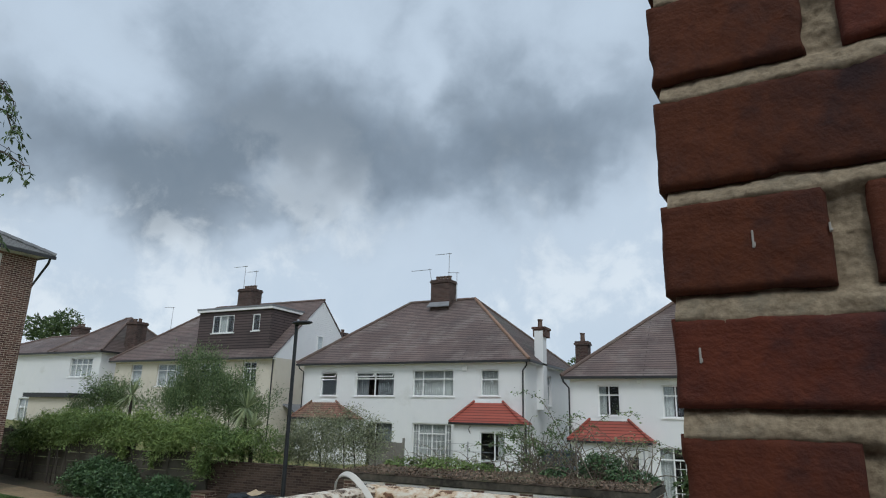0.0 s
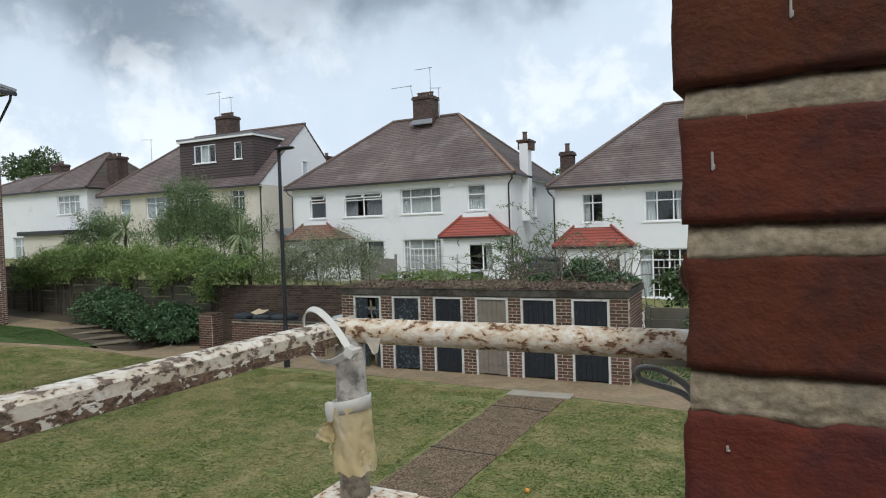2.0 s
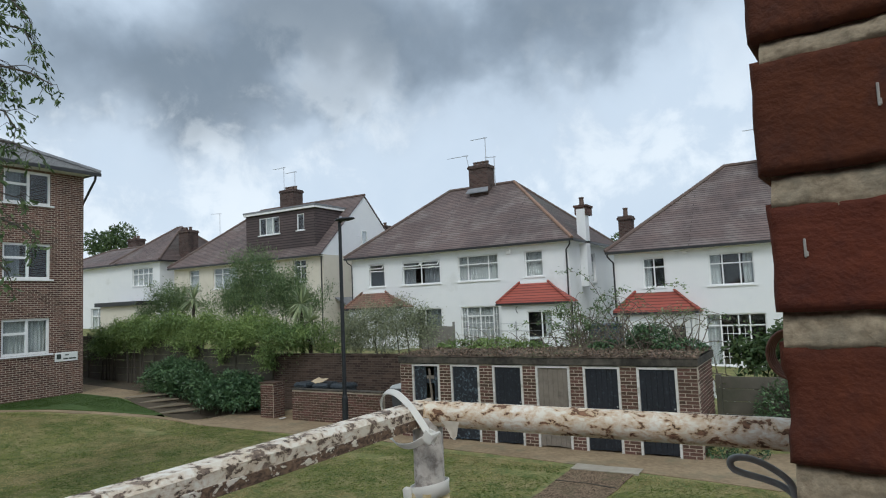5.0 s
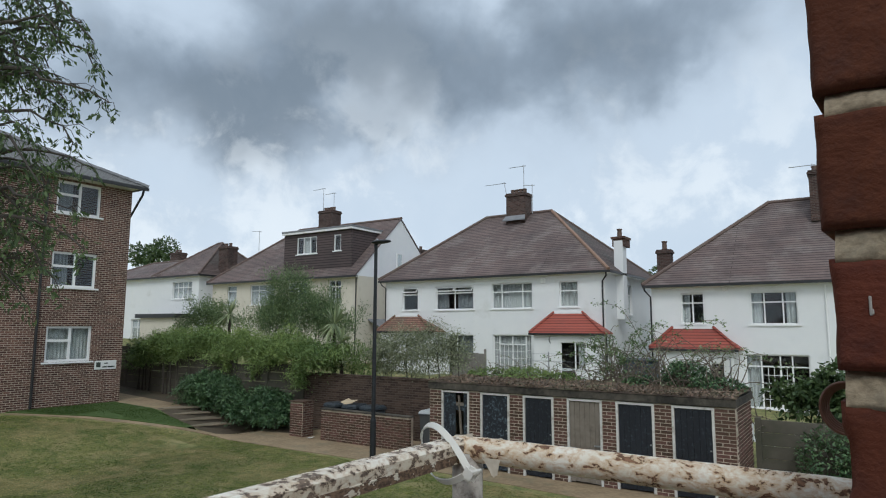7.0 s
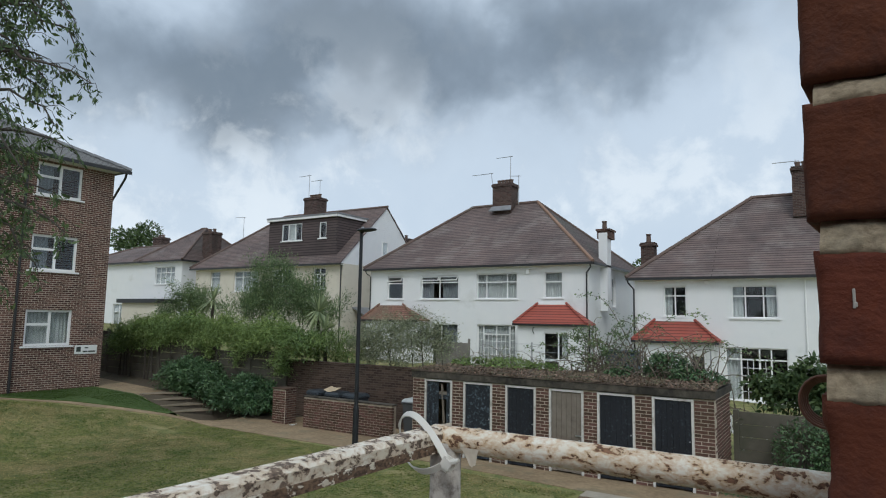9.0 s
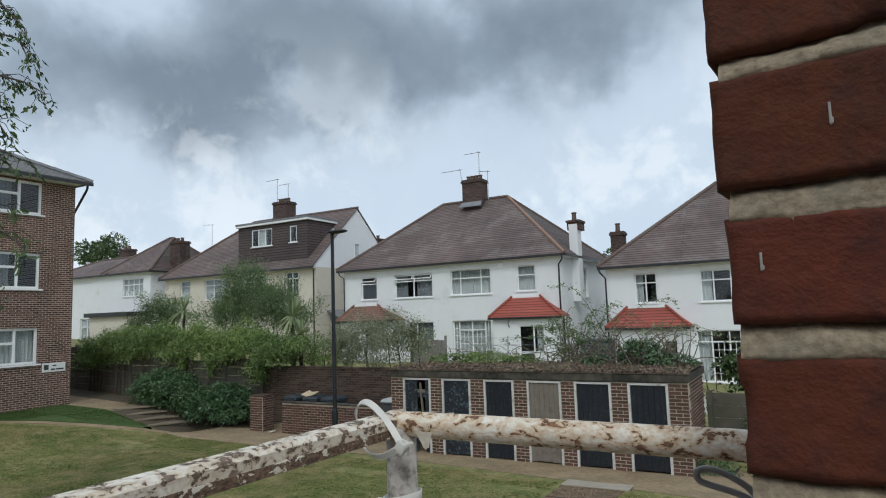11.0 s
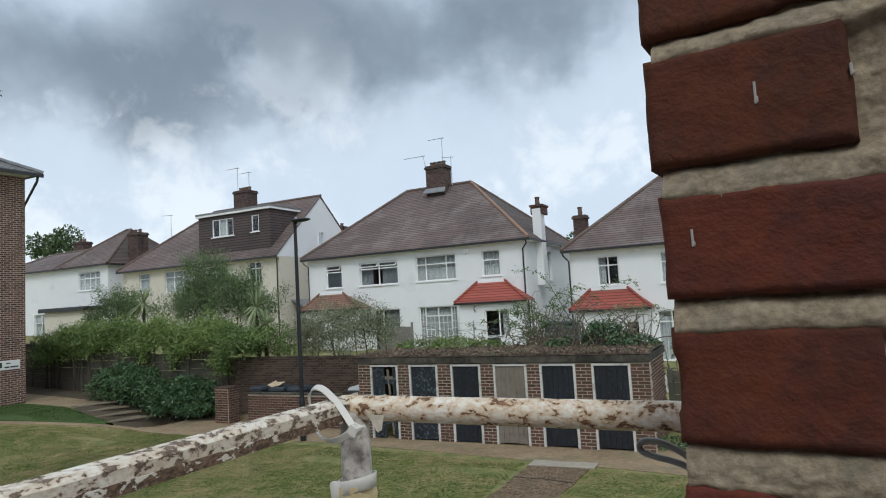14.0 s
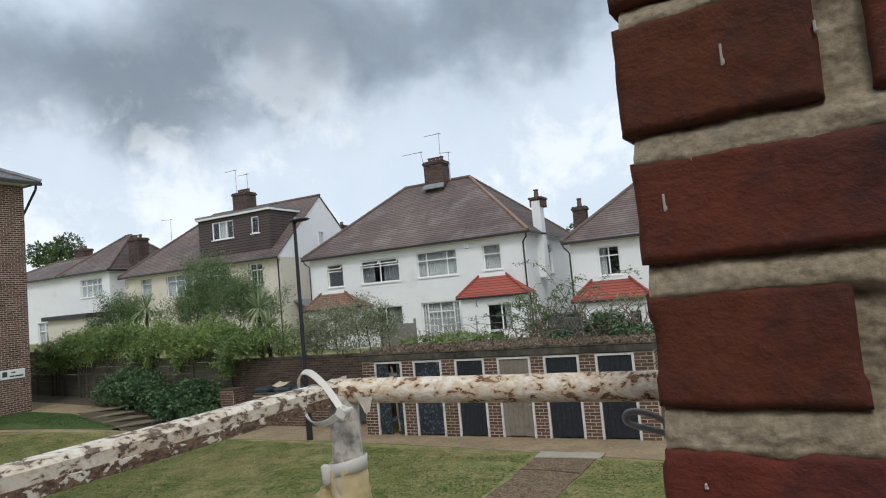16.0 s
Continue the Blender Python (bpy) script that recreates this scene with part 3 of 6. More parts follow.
strip("doorstep_slab", [((-4.3, 12.36), (-4.3, 12.78)), ((-2.95, 12.42), (-2.95, 12.82))], SLAB, "pale broken concrete slab at the path end", "slab", 0.035)
strip("path", [((-21.0, 13.2), (-21.0, 14.7)), ((-23.3, 13.4), (-23.3, 14.9)), ((-34, 13.9), (-34, 15.4))], PATH_TAR, "sandy tarmac path beside the brick flats", "path", 0.02)
strip("footpath", [((-17.4, 13.3), (-17.4, 13.7)), ((-18.62, 12.68), (-18.68, 12.96)), ((-20.3, 11.3), (-20.45, 11.56)), ((-23.46, 9.6), (-23.56, 9.86))], PATH_TAR, "narrow trodden earth path over the lawn", "path", 0.012)

strip("lawn_bank", [((-18.55, 13.02), (-18.55, 13.5)), ((-20.45, 11.62), (-20.45, 13.55)), ((-23.5, 9.95), (-23.5, 13.5)), ((-23.84, 9.8), (-23.84, 13.5))], GRASS_LUSH, "lush dark green lawn bank beside the brick flats", "lawn", 0.03)
strip("soil_bed", [((-15.75, 15.2), (-15.75, 16.38)), ((-17.2, 14.9), (-17.2, 16.38)), ((-17.9, 14.75), (-17.9, 16.38)), ((-21.1, 14.75), (-21.1, 16.38)), ((-34, 15.3), (-34, 16.38))], SOIL, "dark bare earth bed along the concrete fence", "soil", 0.018)
strip("step_soil", [((-18.2, 13.6), (-18.2, 14.76)), ((-21.15, 13.6), (-21.15, 14.76))], SOIL, "trodden earth under the garden steps", "soil", 0.02)
CRACK = surface("dark_crack", (0.035, 0.028, 0.02), (0.06, 0.05, 0.035), 8.0, 0.95, 0.3, 40)
strip("path_joint", [((-4.3, 11.48), (-4.3, 11.53)), ((-3.7, 11.5), (-3.7, 11.53)), ((-3.1, 11.40), (-3.1, 11.44))], CRACK, "dark open joint across the concrete path", "joint", 0.026, 0.02)
strip("path_joint", [((-4.36, 8.9), (-4.36, 8.93)), ((-3.2, 8.86), (-3.2, 8.89))], CRACK, "dark open joint across the concrete path", "joint", 0.026, 0.02)

# ---- houses ----
YF = 30.0


def house_walls(parent, x0, x1, y0, y1, z0, z1, front, right, material, thick=0.28):
    for m, a, b, holes in ((face_front(y0), x0, x1, front), (face_right(x1), y0 + thick, y1 - thick, right)):
        bm = bmesh.new()
        pierced(bm, a, b, z0, z1, thick, holes, m)
        part("wall", bm, material, parent)
    bm = bmesh.new()
    box(bm, x0, x1, y1 - thick, y1, z0, z1)
    part("wall", bm, material, parent)
    bm = bmesh.new()
    box(bm, x0, x0 + thick, y0 + thick, y1 - thick, z0, z1)
    part("wall", bm, material, parent)
    # floors and a cross wall inside, their dimness behind the glass put into the colour
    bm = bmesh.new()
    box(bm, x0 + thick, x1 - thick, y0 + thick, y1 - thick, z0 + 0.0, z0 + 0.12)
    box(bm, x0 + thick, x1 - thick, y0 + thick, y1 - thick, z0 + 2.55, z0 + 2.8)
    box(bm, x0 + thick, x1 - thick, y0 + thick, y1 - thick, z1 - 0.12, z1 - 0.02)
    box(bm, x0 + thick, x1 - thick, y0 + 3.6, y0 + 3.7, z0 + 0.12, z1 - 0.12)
    part("rooms", bm, ROOM_SHADE, parent)


def porch(parent, xa, xb, y0, yb, ze, zt, ta, tb, zf, wall_x, front, material, tiles, over=0.14):
    """A lean-to back addition with a hipped roof of tiles."""
    a, b = wall_x
    bm = bmesh.new()
    pierced(bm, a, b, zf, ze - 0.02, 0.2, front, face_front(y0))
    part("porch_wall", bm, material, parent)
    for xa_ in (a, b - 0.2):
        bm = bmesh.new()
        box(bm, xa_, xa_ + 0.2, y0 + 0.2, yb - 0.001, zf, ze - 0.02)
        part("porch_wall", bm, material, parent)
    # added lining over the white house wall, room shade painted as dark colour
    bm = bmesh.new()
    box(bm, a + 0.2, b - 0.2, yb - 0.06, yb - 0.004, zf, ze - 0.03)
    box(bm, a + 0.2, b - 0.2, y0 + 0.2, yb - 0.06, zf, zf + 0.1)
    part("porch_shade_lining", bm, ROOM_SHADE, parent)
    f = y0 - over
    dn = (0, 0, -0.06)
    for pts in (((xa, f, ze), (xb, f, ze), (tb, yb, zt), (ta, yb, zt)),):
        bm = bmesh.new()
        plate(bm, pts, dn)
        part("porch_roof", bm, tiles, parent)
    for pts in (((xb, f, ze), (xb, yb, ze), (tb, yb, zt)), ((xa, yb, ze), (xa, f, ze), (ta, yb, zt))):
        bm = bmesh.new()
        plate(bm, pts, dn)
        part("porch_roof", bm, tiles, parent)
    for p, q in (((xa, f, ze), (ta, yb, zt)), ((xb, f, ze), (tb, yb, zt))):
        bm = bmesh.new()
        tube(bm, [Vector(p) + Vector((0, 0, 0.02)), Vector(q) + Vector((0, -0.02, 0.04))], 0.065, 8)
        part("hip_tiles", bm, tiles, parent)
    bm = bmesh.new()
    box(bm, xa - 0.02, xb + 0.02, f - 0.07, f + 0.02, ze - 0.12, ze - 0.02)
    part("gutter", bm, GUTTER, parent)
    bm = bmesh.new()
    box(bm, ta - 0.1, tb + 0.1, yb - 0.06, yb - 0.002, zt - 0.06, zt + 0.06)
    part("flashing", bm, FRAME_WHITE, parent)


DOOR_BLACK = surface("black_painted_door", (0.012, 0.013, 0.016), (0.022, 0.024, 0.028), 6.0, 0.5, 0.1, 40)


def house_white():
    h = thing("semi_detached_house", (-17, 30, 0.3), "white rendered pair of semi-detached houses with brown hipped tile roof", "house", "row of houses")
    x0, x1, y0, y1, zf, ze = -23.86, -10.2, YF, 38.4, 0.3, 6.32
    win = dict(w1=(-22.58, -21.46, 4.56, 5.91), w2=(-20.2, -17.68, 4.56, 5.88), w3=(-16.52, -14.1, 4.57, 5.93), w4=(-12.58, -11.58, 4.61, 5.92),
               fr=(-16.47, -14.17, 0.85, 3.19), sl=(-19.4, -17.68, 0.9, 3.18))
    side = [(33.6, 34.4, 4.25, 5.85), (30.35, 31.1, 1.4, 3.3)]
    house_walls(h, x0, x1, y0, y1, zf, ze, list(win.values()), side, RENDER_WHITE)
    hip_roof(h, x0, x1, y0, y1, ze + 0.08, 10.45, -19.15, -14.75, mats=(TILE_X, TILE_Y_SHADED), hip_tile=RIDGE_TAN)
    m = face_front(y0)
    window(h, m, *win["w1"], (1,), 0.28, open_tops=(0,), curtain=(CURTAIN_GREY, [(0.8, 1.0)]))
    window(h, m, *win["w2"], (1, 1), 0.25, open_tops=(0, 1), curtain=(CURTAIN_GREY, [(0.0, 0.3), (0.55, 1.0)]))
    window(h, m, *win["w3"], (1, 2.1, 1), 0.3, curtain=(CURTAIN, [(0.0, 1.0)]))
    window(h, m, *win["w4"], (1,), 0.33, curtain=(CURTAIN, [(0.0, 1.0)]))
    window(h, m, *win["fr"], (0.42, 0.86, 0.86, 0.4), (0, 0.19, 0.19, 0), grid=(0, 1, 2, 3), curtain=(CURTAIN, [(0.0, 1.0)]), sill=False)
    window(h, m, *win["sl"], (0.62, 1.1), 0, curtain=(CURTAIN_GREY, [(0.4, 1.0)]), sill=False)
    ms = face_right(x1)
    window(h, ms, *side[0], (1, 1), 0.3, curtain=(CURTAIN, [(0, 0.4)]))
    window(h, ms, *side[1], (1,), 0.25)
    # red-tiled back addition with a door and a side light
    fr = [(-12.12, -10.8, 0.36, 2.88)]
    porch(h, -13.68, -9.86, 28.85, y0, 3.32, 4.31, -12.9, -11.37, 0.3, (-13.5, -10.2), fr, RENDER_WHITE, TILE_RED)
    mp = face_front(28.85)
    window(h, mp, -12.12, -10.8, 0.36, 2.88, (0.62, 0.45), (0, 0), sill=False, w=0.06, curtain=(CURTAIN, [(0.66, 1.0)]), name="door")
    bm = bmesh.new()
    box(bm, -12.06, -11.4, 28.945, 28.97, 1.5, 1.62)
    part("door_rail", bm, FRAME_WHITE, h)
    bm = bmesh.new()
    box(bm, -11.33, -10.85, 28.9, 28.96, 0.42, 1.62)
    part("panel", bm, RENDER_WHITE, h)
    # weathered porch on the other half
    porch(h, -23.5, -19.5, 28.85, y0, 3.36, 4.23, -23.1, -21.41, 0.3, (-23.3, -19.75), [], RENDER_WHITE, TILE_OLD)
    # central stack on the ridge
    chimney(h, -16.75, 33.9, 1.25, 0.95, 9.7, 11.65, 4)
    bm = bmesh.new()
    plate(bm, ((-17.5, 33.2, 9.92), (-16.0, 33.2, 9.92), (-16.1, 33.45, 10.2), (-17.4, 33.45, 10.2)), (0, 0, -0.06))
    bmesh.ops.translate(bm, verts=bm.verts, vec=(0, -0.05, 0.06))
    part("lead_flashing", bm, LEAD, h)
    # rendered flank stack on the side wall
    c = chimney(h, -10.05, 32.1, 0.46, 0.62, 4.0, 8.25, 1, RENDER_WHITE, cap=False, pot_h=0.4)
    bm = bmesh.new()
    box(bm, -10.37, -9.73, 31.82, 32.78, 7.75, 8.15)
    box(bm, -10.42, -9.68, 31.76, 32.84, 8.15, 8.26)
    part("brick_top", bm, CHIMNEY_RED, c)
    pipe_run(h, [(-10.0, 29.66, 6.25), (-10.02, 29.75, 6.1), (-10.28, 29.92, 5.85), (-10.28, 29.92, 3.45), (-10.15, 29.92, 3.2), (-10.15, 29.92, 0.3)])
    pipe_run(h, [(-24.0, 29.66, 6.25), (-24.0, 29.75, 6.1), (-23.8, 29.92, 5.9), (-23.8, 29.92, 0.6)], 0.035)
    for nm, x in (("alarm_box", -13.45),):
        bm = bmesh.new()
        box(bm, x - 0.13, x + 0.13, 29.9, 30.0, 5.85, 6.1, 0.03)
        part(nm, bm, FRAME_WHITE, h)
    # wall brackets by the doors
    for x in (-12.6, -10.5):
        bm = bmesh.new()
        tube(bm, [(x, 28.85, 3.12), (x, 28.72, 3.08), (x, 28.66, 2.98), (x, 28.72, 2.9), (x, 28.85, 2.8)], 0.018, 6)
        part("lamp_bracket", bm, GUTTER, h)
    return h


house_white()


def house_next():
    h = thing("semi_detached_house", (-1, 30, -0.2), "white rendered house with red porch roof and brown tiles", "house", "row of houses")
    x0, x1, y0, y1, zf, ze = -7.96, 6.2, YF, 38.4, -0.4, 5.5
    win = [(-6.65, -5.65, 3.76, 5.13), (-3.78, -1.97, 3.72, 5.12), (-4.09, -1.66, 0.2, 2.46), (1.2, 3.0, 3.72, 5.1)]
    house_walls(h, x0, x1, y0, y1, zf, ze, win, [], RENDER_WHITE)
    hip_roof(h, x0, x1, y0, y1, ze + 0.06, 9.7, -3.25, 1.9, mats=(TILE_X, TILE_Y_SHADED))
    m = face_front(y0)
    window(h, m, *win[0], (1, 1), 0.28, curtain=(CURTAIN, [(0, 0.35)]))
    window(h, m, *win[1], (0.62, 0.8, 0.62), (0.28, 0.28, 0.28), curtain=(CURTAIN, [(0, 0.25), (0.75, 1)]))
    window(h, m, *win[2], (0.62, 0.72, 0.45, 0.64), 0.2, grid=(1, 2), curtain=(CURTAIN, [(0, 0.25)]), sill=False)
    window(h, m, *win[3], (0.62, 0.8, 0.62), 0.28)
    porch(h, -7.78, -4.13, 28.85, y0, 2.69, 3.57, -7.05, -5.31, -0.4, (-7.6, -4.35), [(-7.0, -6.2, 0.9, 2.1), (-5.3, -4.7, 0.9, 2.1)], RENDER_WHITE, TILE_RED)
    mp = face_front(28.85)
    window(h, mp, -7.0, -6.2, 0.9, 2.1, (1,), 0.3, w=0.06)
    window(h, mp, -5.3, -4.7, 0.9, 2.1, (1,), 0, w=0.06)
    chimney(h, -0.75, 33.1, 1.3, 0.95, 8.4, 10.75, 4)
    chimney(h, -8.17, 33.6, 0.68, 0.6, 4.6, 7.62, 1, pot_h=0.42)
    pipe_run(h, [(-8.2, 29.66, 5.43), (-8.2, 29.74, 5.3), (-7.98, 29.92, 5.0), (-7.98, 29.92, -0.2)])
    pipe_run(h, [(-0.95, 29.94, 5.35), (-0.95, 29.94, -0.2)], 0.03, "cable_duct", FRAME_WHITE)
    bm = bmesh.new()
    box(bm, -4.85, -4.65, 29.9, 30.0, 5.2, 5.36, 0.02)
    part("alarm_box", bm, FRAME_WHITE, h)


house_next()


def house_cream():
    h = thing("semi_detached_house", (-33, 30, 1.0), "cream rendered house with a brown tile-hung loft dormer", "house", "row of houses")
    x0, x1, y0, y1, zf, ze, zr = -40.5, -26.1, YF, 38.7, 0.8, 6.8, 11.07
    win = [(-28.64, -27.55, 5.2, 6.58), (-38.82, -37.74, 5.2, 6.57), (-36.26, -33.7, 5.1, 6.54), (-32.4, -30.6, 5.15, 6.55)]
    house_walls(h, x0, x1, y0, y1, zf, ze, win, [(33.6, 34.6, 3.0, 5.0)], RENDER_CREAM)
    hip_roof(h, x0, x1, y0, y1, ze + 0.06, zr, -35.9, -26.1, mats=(TILE_X, TILE_Y_SHADED), gable_right=True)
    m = face_front(y0)
    window(h, m, *win[0], (1, 1), 0.25, grid=(0, 1))
    window(h, m, *win[1], (1,), 0.25, curtain=(CURTAIN, [(0, 1)]))
    window(h, m, *win[2], (1, 1, 1), 0.25, curtain=(CURTAIN, [(0, 1)]))
    window(h, m, *win[3], (1, 1), 0.25)
    # boarded gable end
    yr, over = (y0 + y1) / 2, 0.32
    slope = (zr - ze) / (yr - y0 + over)
    n = 30
    for k in range(n):
        za = ze + (zr - 0.15 - ze) * k / n
        zb = ze + (zr - 0.15 - ze) * (k + 1) / n
        half_a, half_b = (zr - 0.1 - za) / slope, (zr - 0.1 - zb) / slope
        vs = [(x1 + 0.012, yr - half_a, za), (x1 + 0.012, yr + half_a, za), (x1 - 0.008, yr + half_b, zb), (x1 - 0.008, yr - half_b, zb)]
        bm = bmesh.new()
        plate(bm, vs, (-0.05, 0, 0))
        part("board", bm, BOARD_WHITE, h)
    window(h, face_right(x1 + 0.09), 33.9, 34.5, 7.6, 8.6, (1,), 0, sill=False, w=0.02)
    bm = bmesh.new()
    box(bm, x1 - 0.1, x1 + 0.12, y0 + 2.8, y1 + 0.3, ze - 0.05, ze + 0.12)
    part("string_course", bm, GUTTER, h)
    # the dormer
    dx0, dx1, dy0, dy1, dz0, dz1 = -33.2, -26.95, 30.3, 34.0, 7.02, 9.9
    dw = [(-31.94, -30.08, 8.5, 9.66), (-28.5, -27.9, 8.55, 9.62)]
    bm = bmesh.new()
    pierced(bm, dx0, dx1, dz0, dz1, 0.2, dw, face_front(dy0))
    d = part("dormer", bm, TILE_HANG, h, "brown tile-hung loft dormer")
    bm = bmesh.new()
    pierced(bm, dy0 + 0.2, dy1, dz0, dz1, 0.2, [], face_right(dx1))
    part("dormer_cheek", bm, TILE_HANG_Y, d)
    bm = bmesh.new()
    box(bm, dx0, dx0 + 0.2, dy0 + 0.2, dy1, dz0, dz1)
    part("dormer_cheek", bm, TILE_HANG_Y, d)
    bm = bmesh.new()
    box(bm, dx0 - 0.12, dx1 + 0.15, dy0 - 0.18, dy1 + 0.6, dz1 + 0.14, dz1 + 0.26)
    part("dormer_roof", bm, LEAD, d)
    bm = bmesh.new()
    box(bm, dx0 - 0.1, dx1 + 0.13, dy0 - 0.16, dy1, dz1 + 0.005, dz1 + 0.138)
    part("fascia", bm, FRAME_WHITE, d)
    md = face_front(dy0)
    window(d.parent, md, *dw[0], (1, 1, 1), 0, w=0.02, sill=True, curtain=(CURTAIN, [(0.3, 0.66)]))
    window(d.parent, md, *dw[1], (1,), 0, w=0.02, sill=True)
    chimney(h, -32.4, 33.9, 1.3, 1.0, 10.4, 12.15, 4)
    chimney(h, -27.0, 38.0, 0.9, 0.9, 6.6, 9.3, 1)
    pipe_run(h, [(-26.2, 29.92, 6.7), (-26.2, 29.92, 1.0)])
    bm = bmesh.new()
    plate(bm, ((-26.09, 31.0, 4.1), (-24.6, 31.0, 3.4), (-24.6, 33.2, 3.4), (-26.09, 33.2, 4.1)), (0, 0, -0.08))
    part("lean_to_roof", bm, LEAD, h)


house_cream()


def house_far():
    h = thing("house", (-48, 30, 1.6), "white rendered house with two hipped grey-brown roofs, far off", "house", "row of houses")
    x0, x1, y0, y1, zf, ze = -57.0, -42.2, YF, 37.5, 1.4, 7.55
    win = [(-45.57, -43.05, 5.75, 7.1), (-51.1, -47.7, 2.2, 4.2)]
    house_walls(h, x0, x1, y0, y1, zf, ze, win, [], RENDER_WHITE)
    hip_roof(h, x0, -47.5, y0, y1, ze + 0.05, 9.4, -54.2, -47.6, mats=(TILE_X, TILE_Y_SHADED))
    hip_roof(h, -47.8, x1, y0 + 0.03, y1, ze + 0.06, 10.6, -45.1, -44.6, mats=(TILE_X, TILE_Y_SHADED))
    m = face_front(y0)
    window(h, m, *win[0], (1, 1, 1, 1), 0.3, curtain=(CURTAIN, [(0, 1)]))
    window(h, m, *win[1], (1, 1, 1, 1), 0.3, curtain=(CURTAIN, [(0, 1)]))
    chimney(h, -41.85, 32.3, 1.15, 0.9, 6.4, 9.95, 2)
    chimney(h, -52.5, 35.0, 1.2, 0.9, 8.6, 10.4, 2)
    bm = bmesh.new()
    box(bm, -47.6, -42.4, 28.2, 29.99, 4.25, 4.55)
    part("flat_roof", bm, GUTTER, h)
    bm = bmesh.new()
    box(bm, -47.3, -42.6, 28.5, 29.99, 1.6, 4.25)
    part("back_addition", bm, RENDER_CREAM, h)


house_far()


def house_behind():
    h = thing("house", (-58, 55, 2.0), "distant brown tiled roof with a brick chimney", "house", "row of houses")
    bm = bmesh.new()
    box(bm, -66, -52, 52, 60, 2.0, 9.2)
    part("wall", bm, RENDER_WHITE, h)
    hip_roof(h, -66, -52, 52, 60, 9.2, 13.0, -62, -56, mats=(TILE_X, TILE_Y_SHADED))
    chimney(h, -58.5, 56, 1.4, 1.0, 12.4, 14.6, 3)


house_behind()

# ---- brick flats ----
FLAT_BRICK = brickwork("flats_brick", (0.105, 0.055, 0.044), (0.205, 0.105, 0.080), (0.50, 0.42, 0.34), "y")
SIGN_WHITE = surface("white_sign", (0.70, 0.72, 0.70), (0.78, 0.78, 0.76), 4.0, 0.5, 0)
INK = surface("dark_ink", (0.03, 0.04, 0.035), (0.05, 0.06, 0.05), 4.0, 0.6, 0)


def flats():
    X, y1, z0, ze = -23.85, 13.68, 0.2, 9.1
    f = thing("block_of_flats", (-28, 5, z0), "three-storey red-brown brick block of flats with white windows", "apartment building")
    holes = []
    for za, zb in ((2.27, 3.55), (4.95, 6.24), (7.66, 8.85)):
        for ya, yb in ((10.87, 12.47), (7.2, 8.8), (3.0, 4.6), (-1.0, 0.6)):
            holes.append((ya, yb, za, zb))
    bm = bmesh.new()
    pierced(bm, -8, y1, z0, ze, 0.3, holes, face_right(X))
    part("wall", bm, FLAT_BRICK, f)
    bm = bmesh.new()
    box(bm, X - 9, X - 0.3, y1 - 0.3, y1, z0, ze)
    box(bm, X - 9, X - 0.3, -8, -7.7, z0, ze)
    box(bm, X - 9.3, X - 9, -8, y1, z0, ze)
    part("wall", bm, FLAT_BRICK, f)
    # floors and cross wall, coloured dark for the unlit interior
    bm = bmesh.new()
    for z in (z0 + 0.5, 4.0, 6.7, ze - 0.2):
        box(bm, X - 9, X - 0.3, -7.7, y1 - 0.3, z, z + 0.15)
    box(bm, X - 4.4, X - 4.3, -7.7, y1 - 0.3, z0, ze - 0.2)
    part("rooms", bm, ROOM_SHADE, f)
    m = face_right(X)
    for i, hh in enumerate(holes):
        window(f, m, *hh, (1, 0.9), (0.34, 0) if i % 2 == 0 else (0, 0.3), w=0.06, bar=0.085, curtain=(CURTAIN, [(0.0, 1.0)]) if i < 4 else (CURTAIN_GREY, [(0, 0.4)]))
    hip_roof(f, X - 9.3, X, -8, y1, ze, 12.6, X - 4.66, X - 4.65, over=0.42, mats=(TILE_GREY, TILE_GREY), ridge=LEAD)
    pipe_run(f, [(X + 0.05, 10.52, ze - 0.3), (X + 0.05, 10.52, z0 + 0.4)], 0.045)
    pipe_run(f, [(X + 0.3, y1 + 0.3, ze - 0.1), (X + 0.28, y1 + 0.28, ze - 0.3), (X - 0.25, y1 + 0.06, ze - 1.3), (X - 0.25, y1 + 0.06, z0)], 0.045)
    # name board, its letters too small to read
    bm = bmesh.new()
    box(bm, X + 0.004, X + 0.03, 12.64, 13.47, 1.93, 2.26, 0.008)
    s = part("name_board", bm, SIGN_WHITE, f, "small white name board")
    bm = bmesh.new()
    box(bm, X + 0.031, X + 0.036, 12.70, 12.86, 2.02, 2.20)
    box(bm, X + 0.031, X + 0.036, 13.0, 13.14, 2.14, 2.18)
    for ya, yb in ((12.94, 13.1), (13.13, 13.4)):
        box(bm, X + 0.031, X + 0.036, ya, yb, 2.0, 2.05)
    part("lettering", bm, INK, s)
    bm = bmesh.new()
    rod(bm, (X - 3.0, 11.0, 11.0), (X - 3.0, 11.0, 14.2), 0.02, 0.015, 6)
    part("aerial_mast", bm, METAL_GREY, f)


flats()

# ---- sheds, walls, yard ----
SHED_BRICK = surface("shed_brick", (0.062, 0.037, 0.029), (0.148, 0.080, 0.057), 14.0, 0.9, 0.5, 80, random=0.35, coarse=0.4)
MORTAR = surface("pale_mortar", (0.42, 0.36, 0.29), (0.56, 0.48, 0.39), 12.0, 0.95, 0.5, 90, stain=(0.22, 0.20, 0.15))
WALL_BRICK = brickwork("garden_wall_brick", (0.078, 0.053, 0.041), (0.125, 0.084, 0.062), (0.112, 0.088, 0.068), "x")
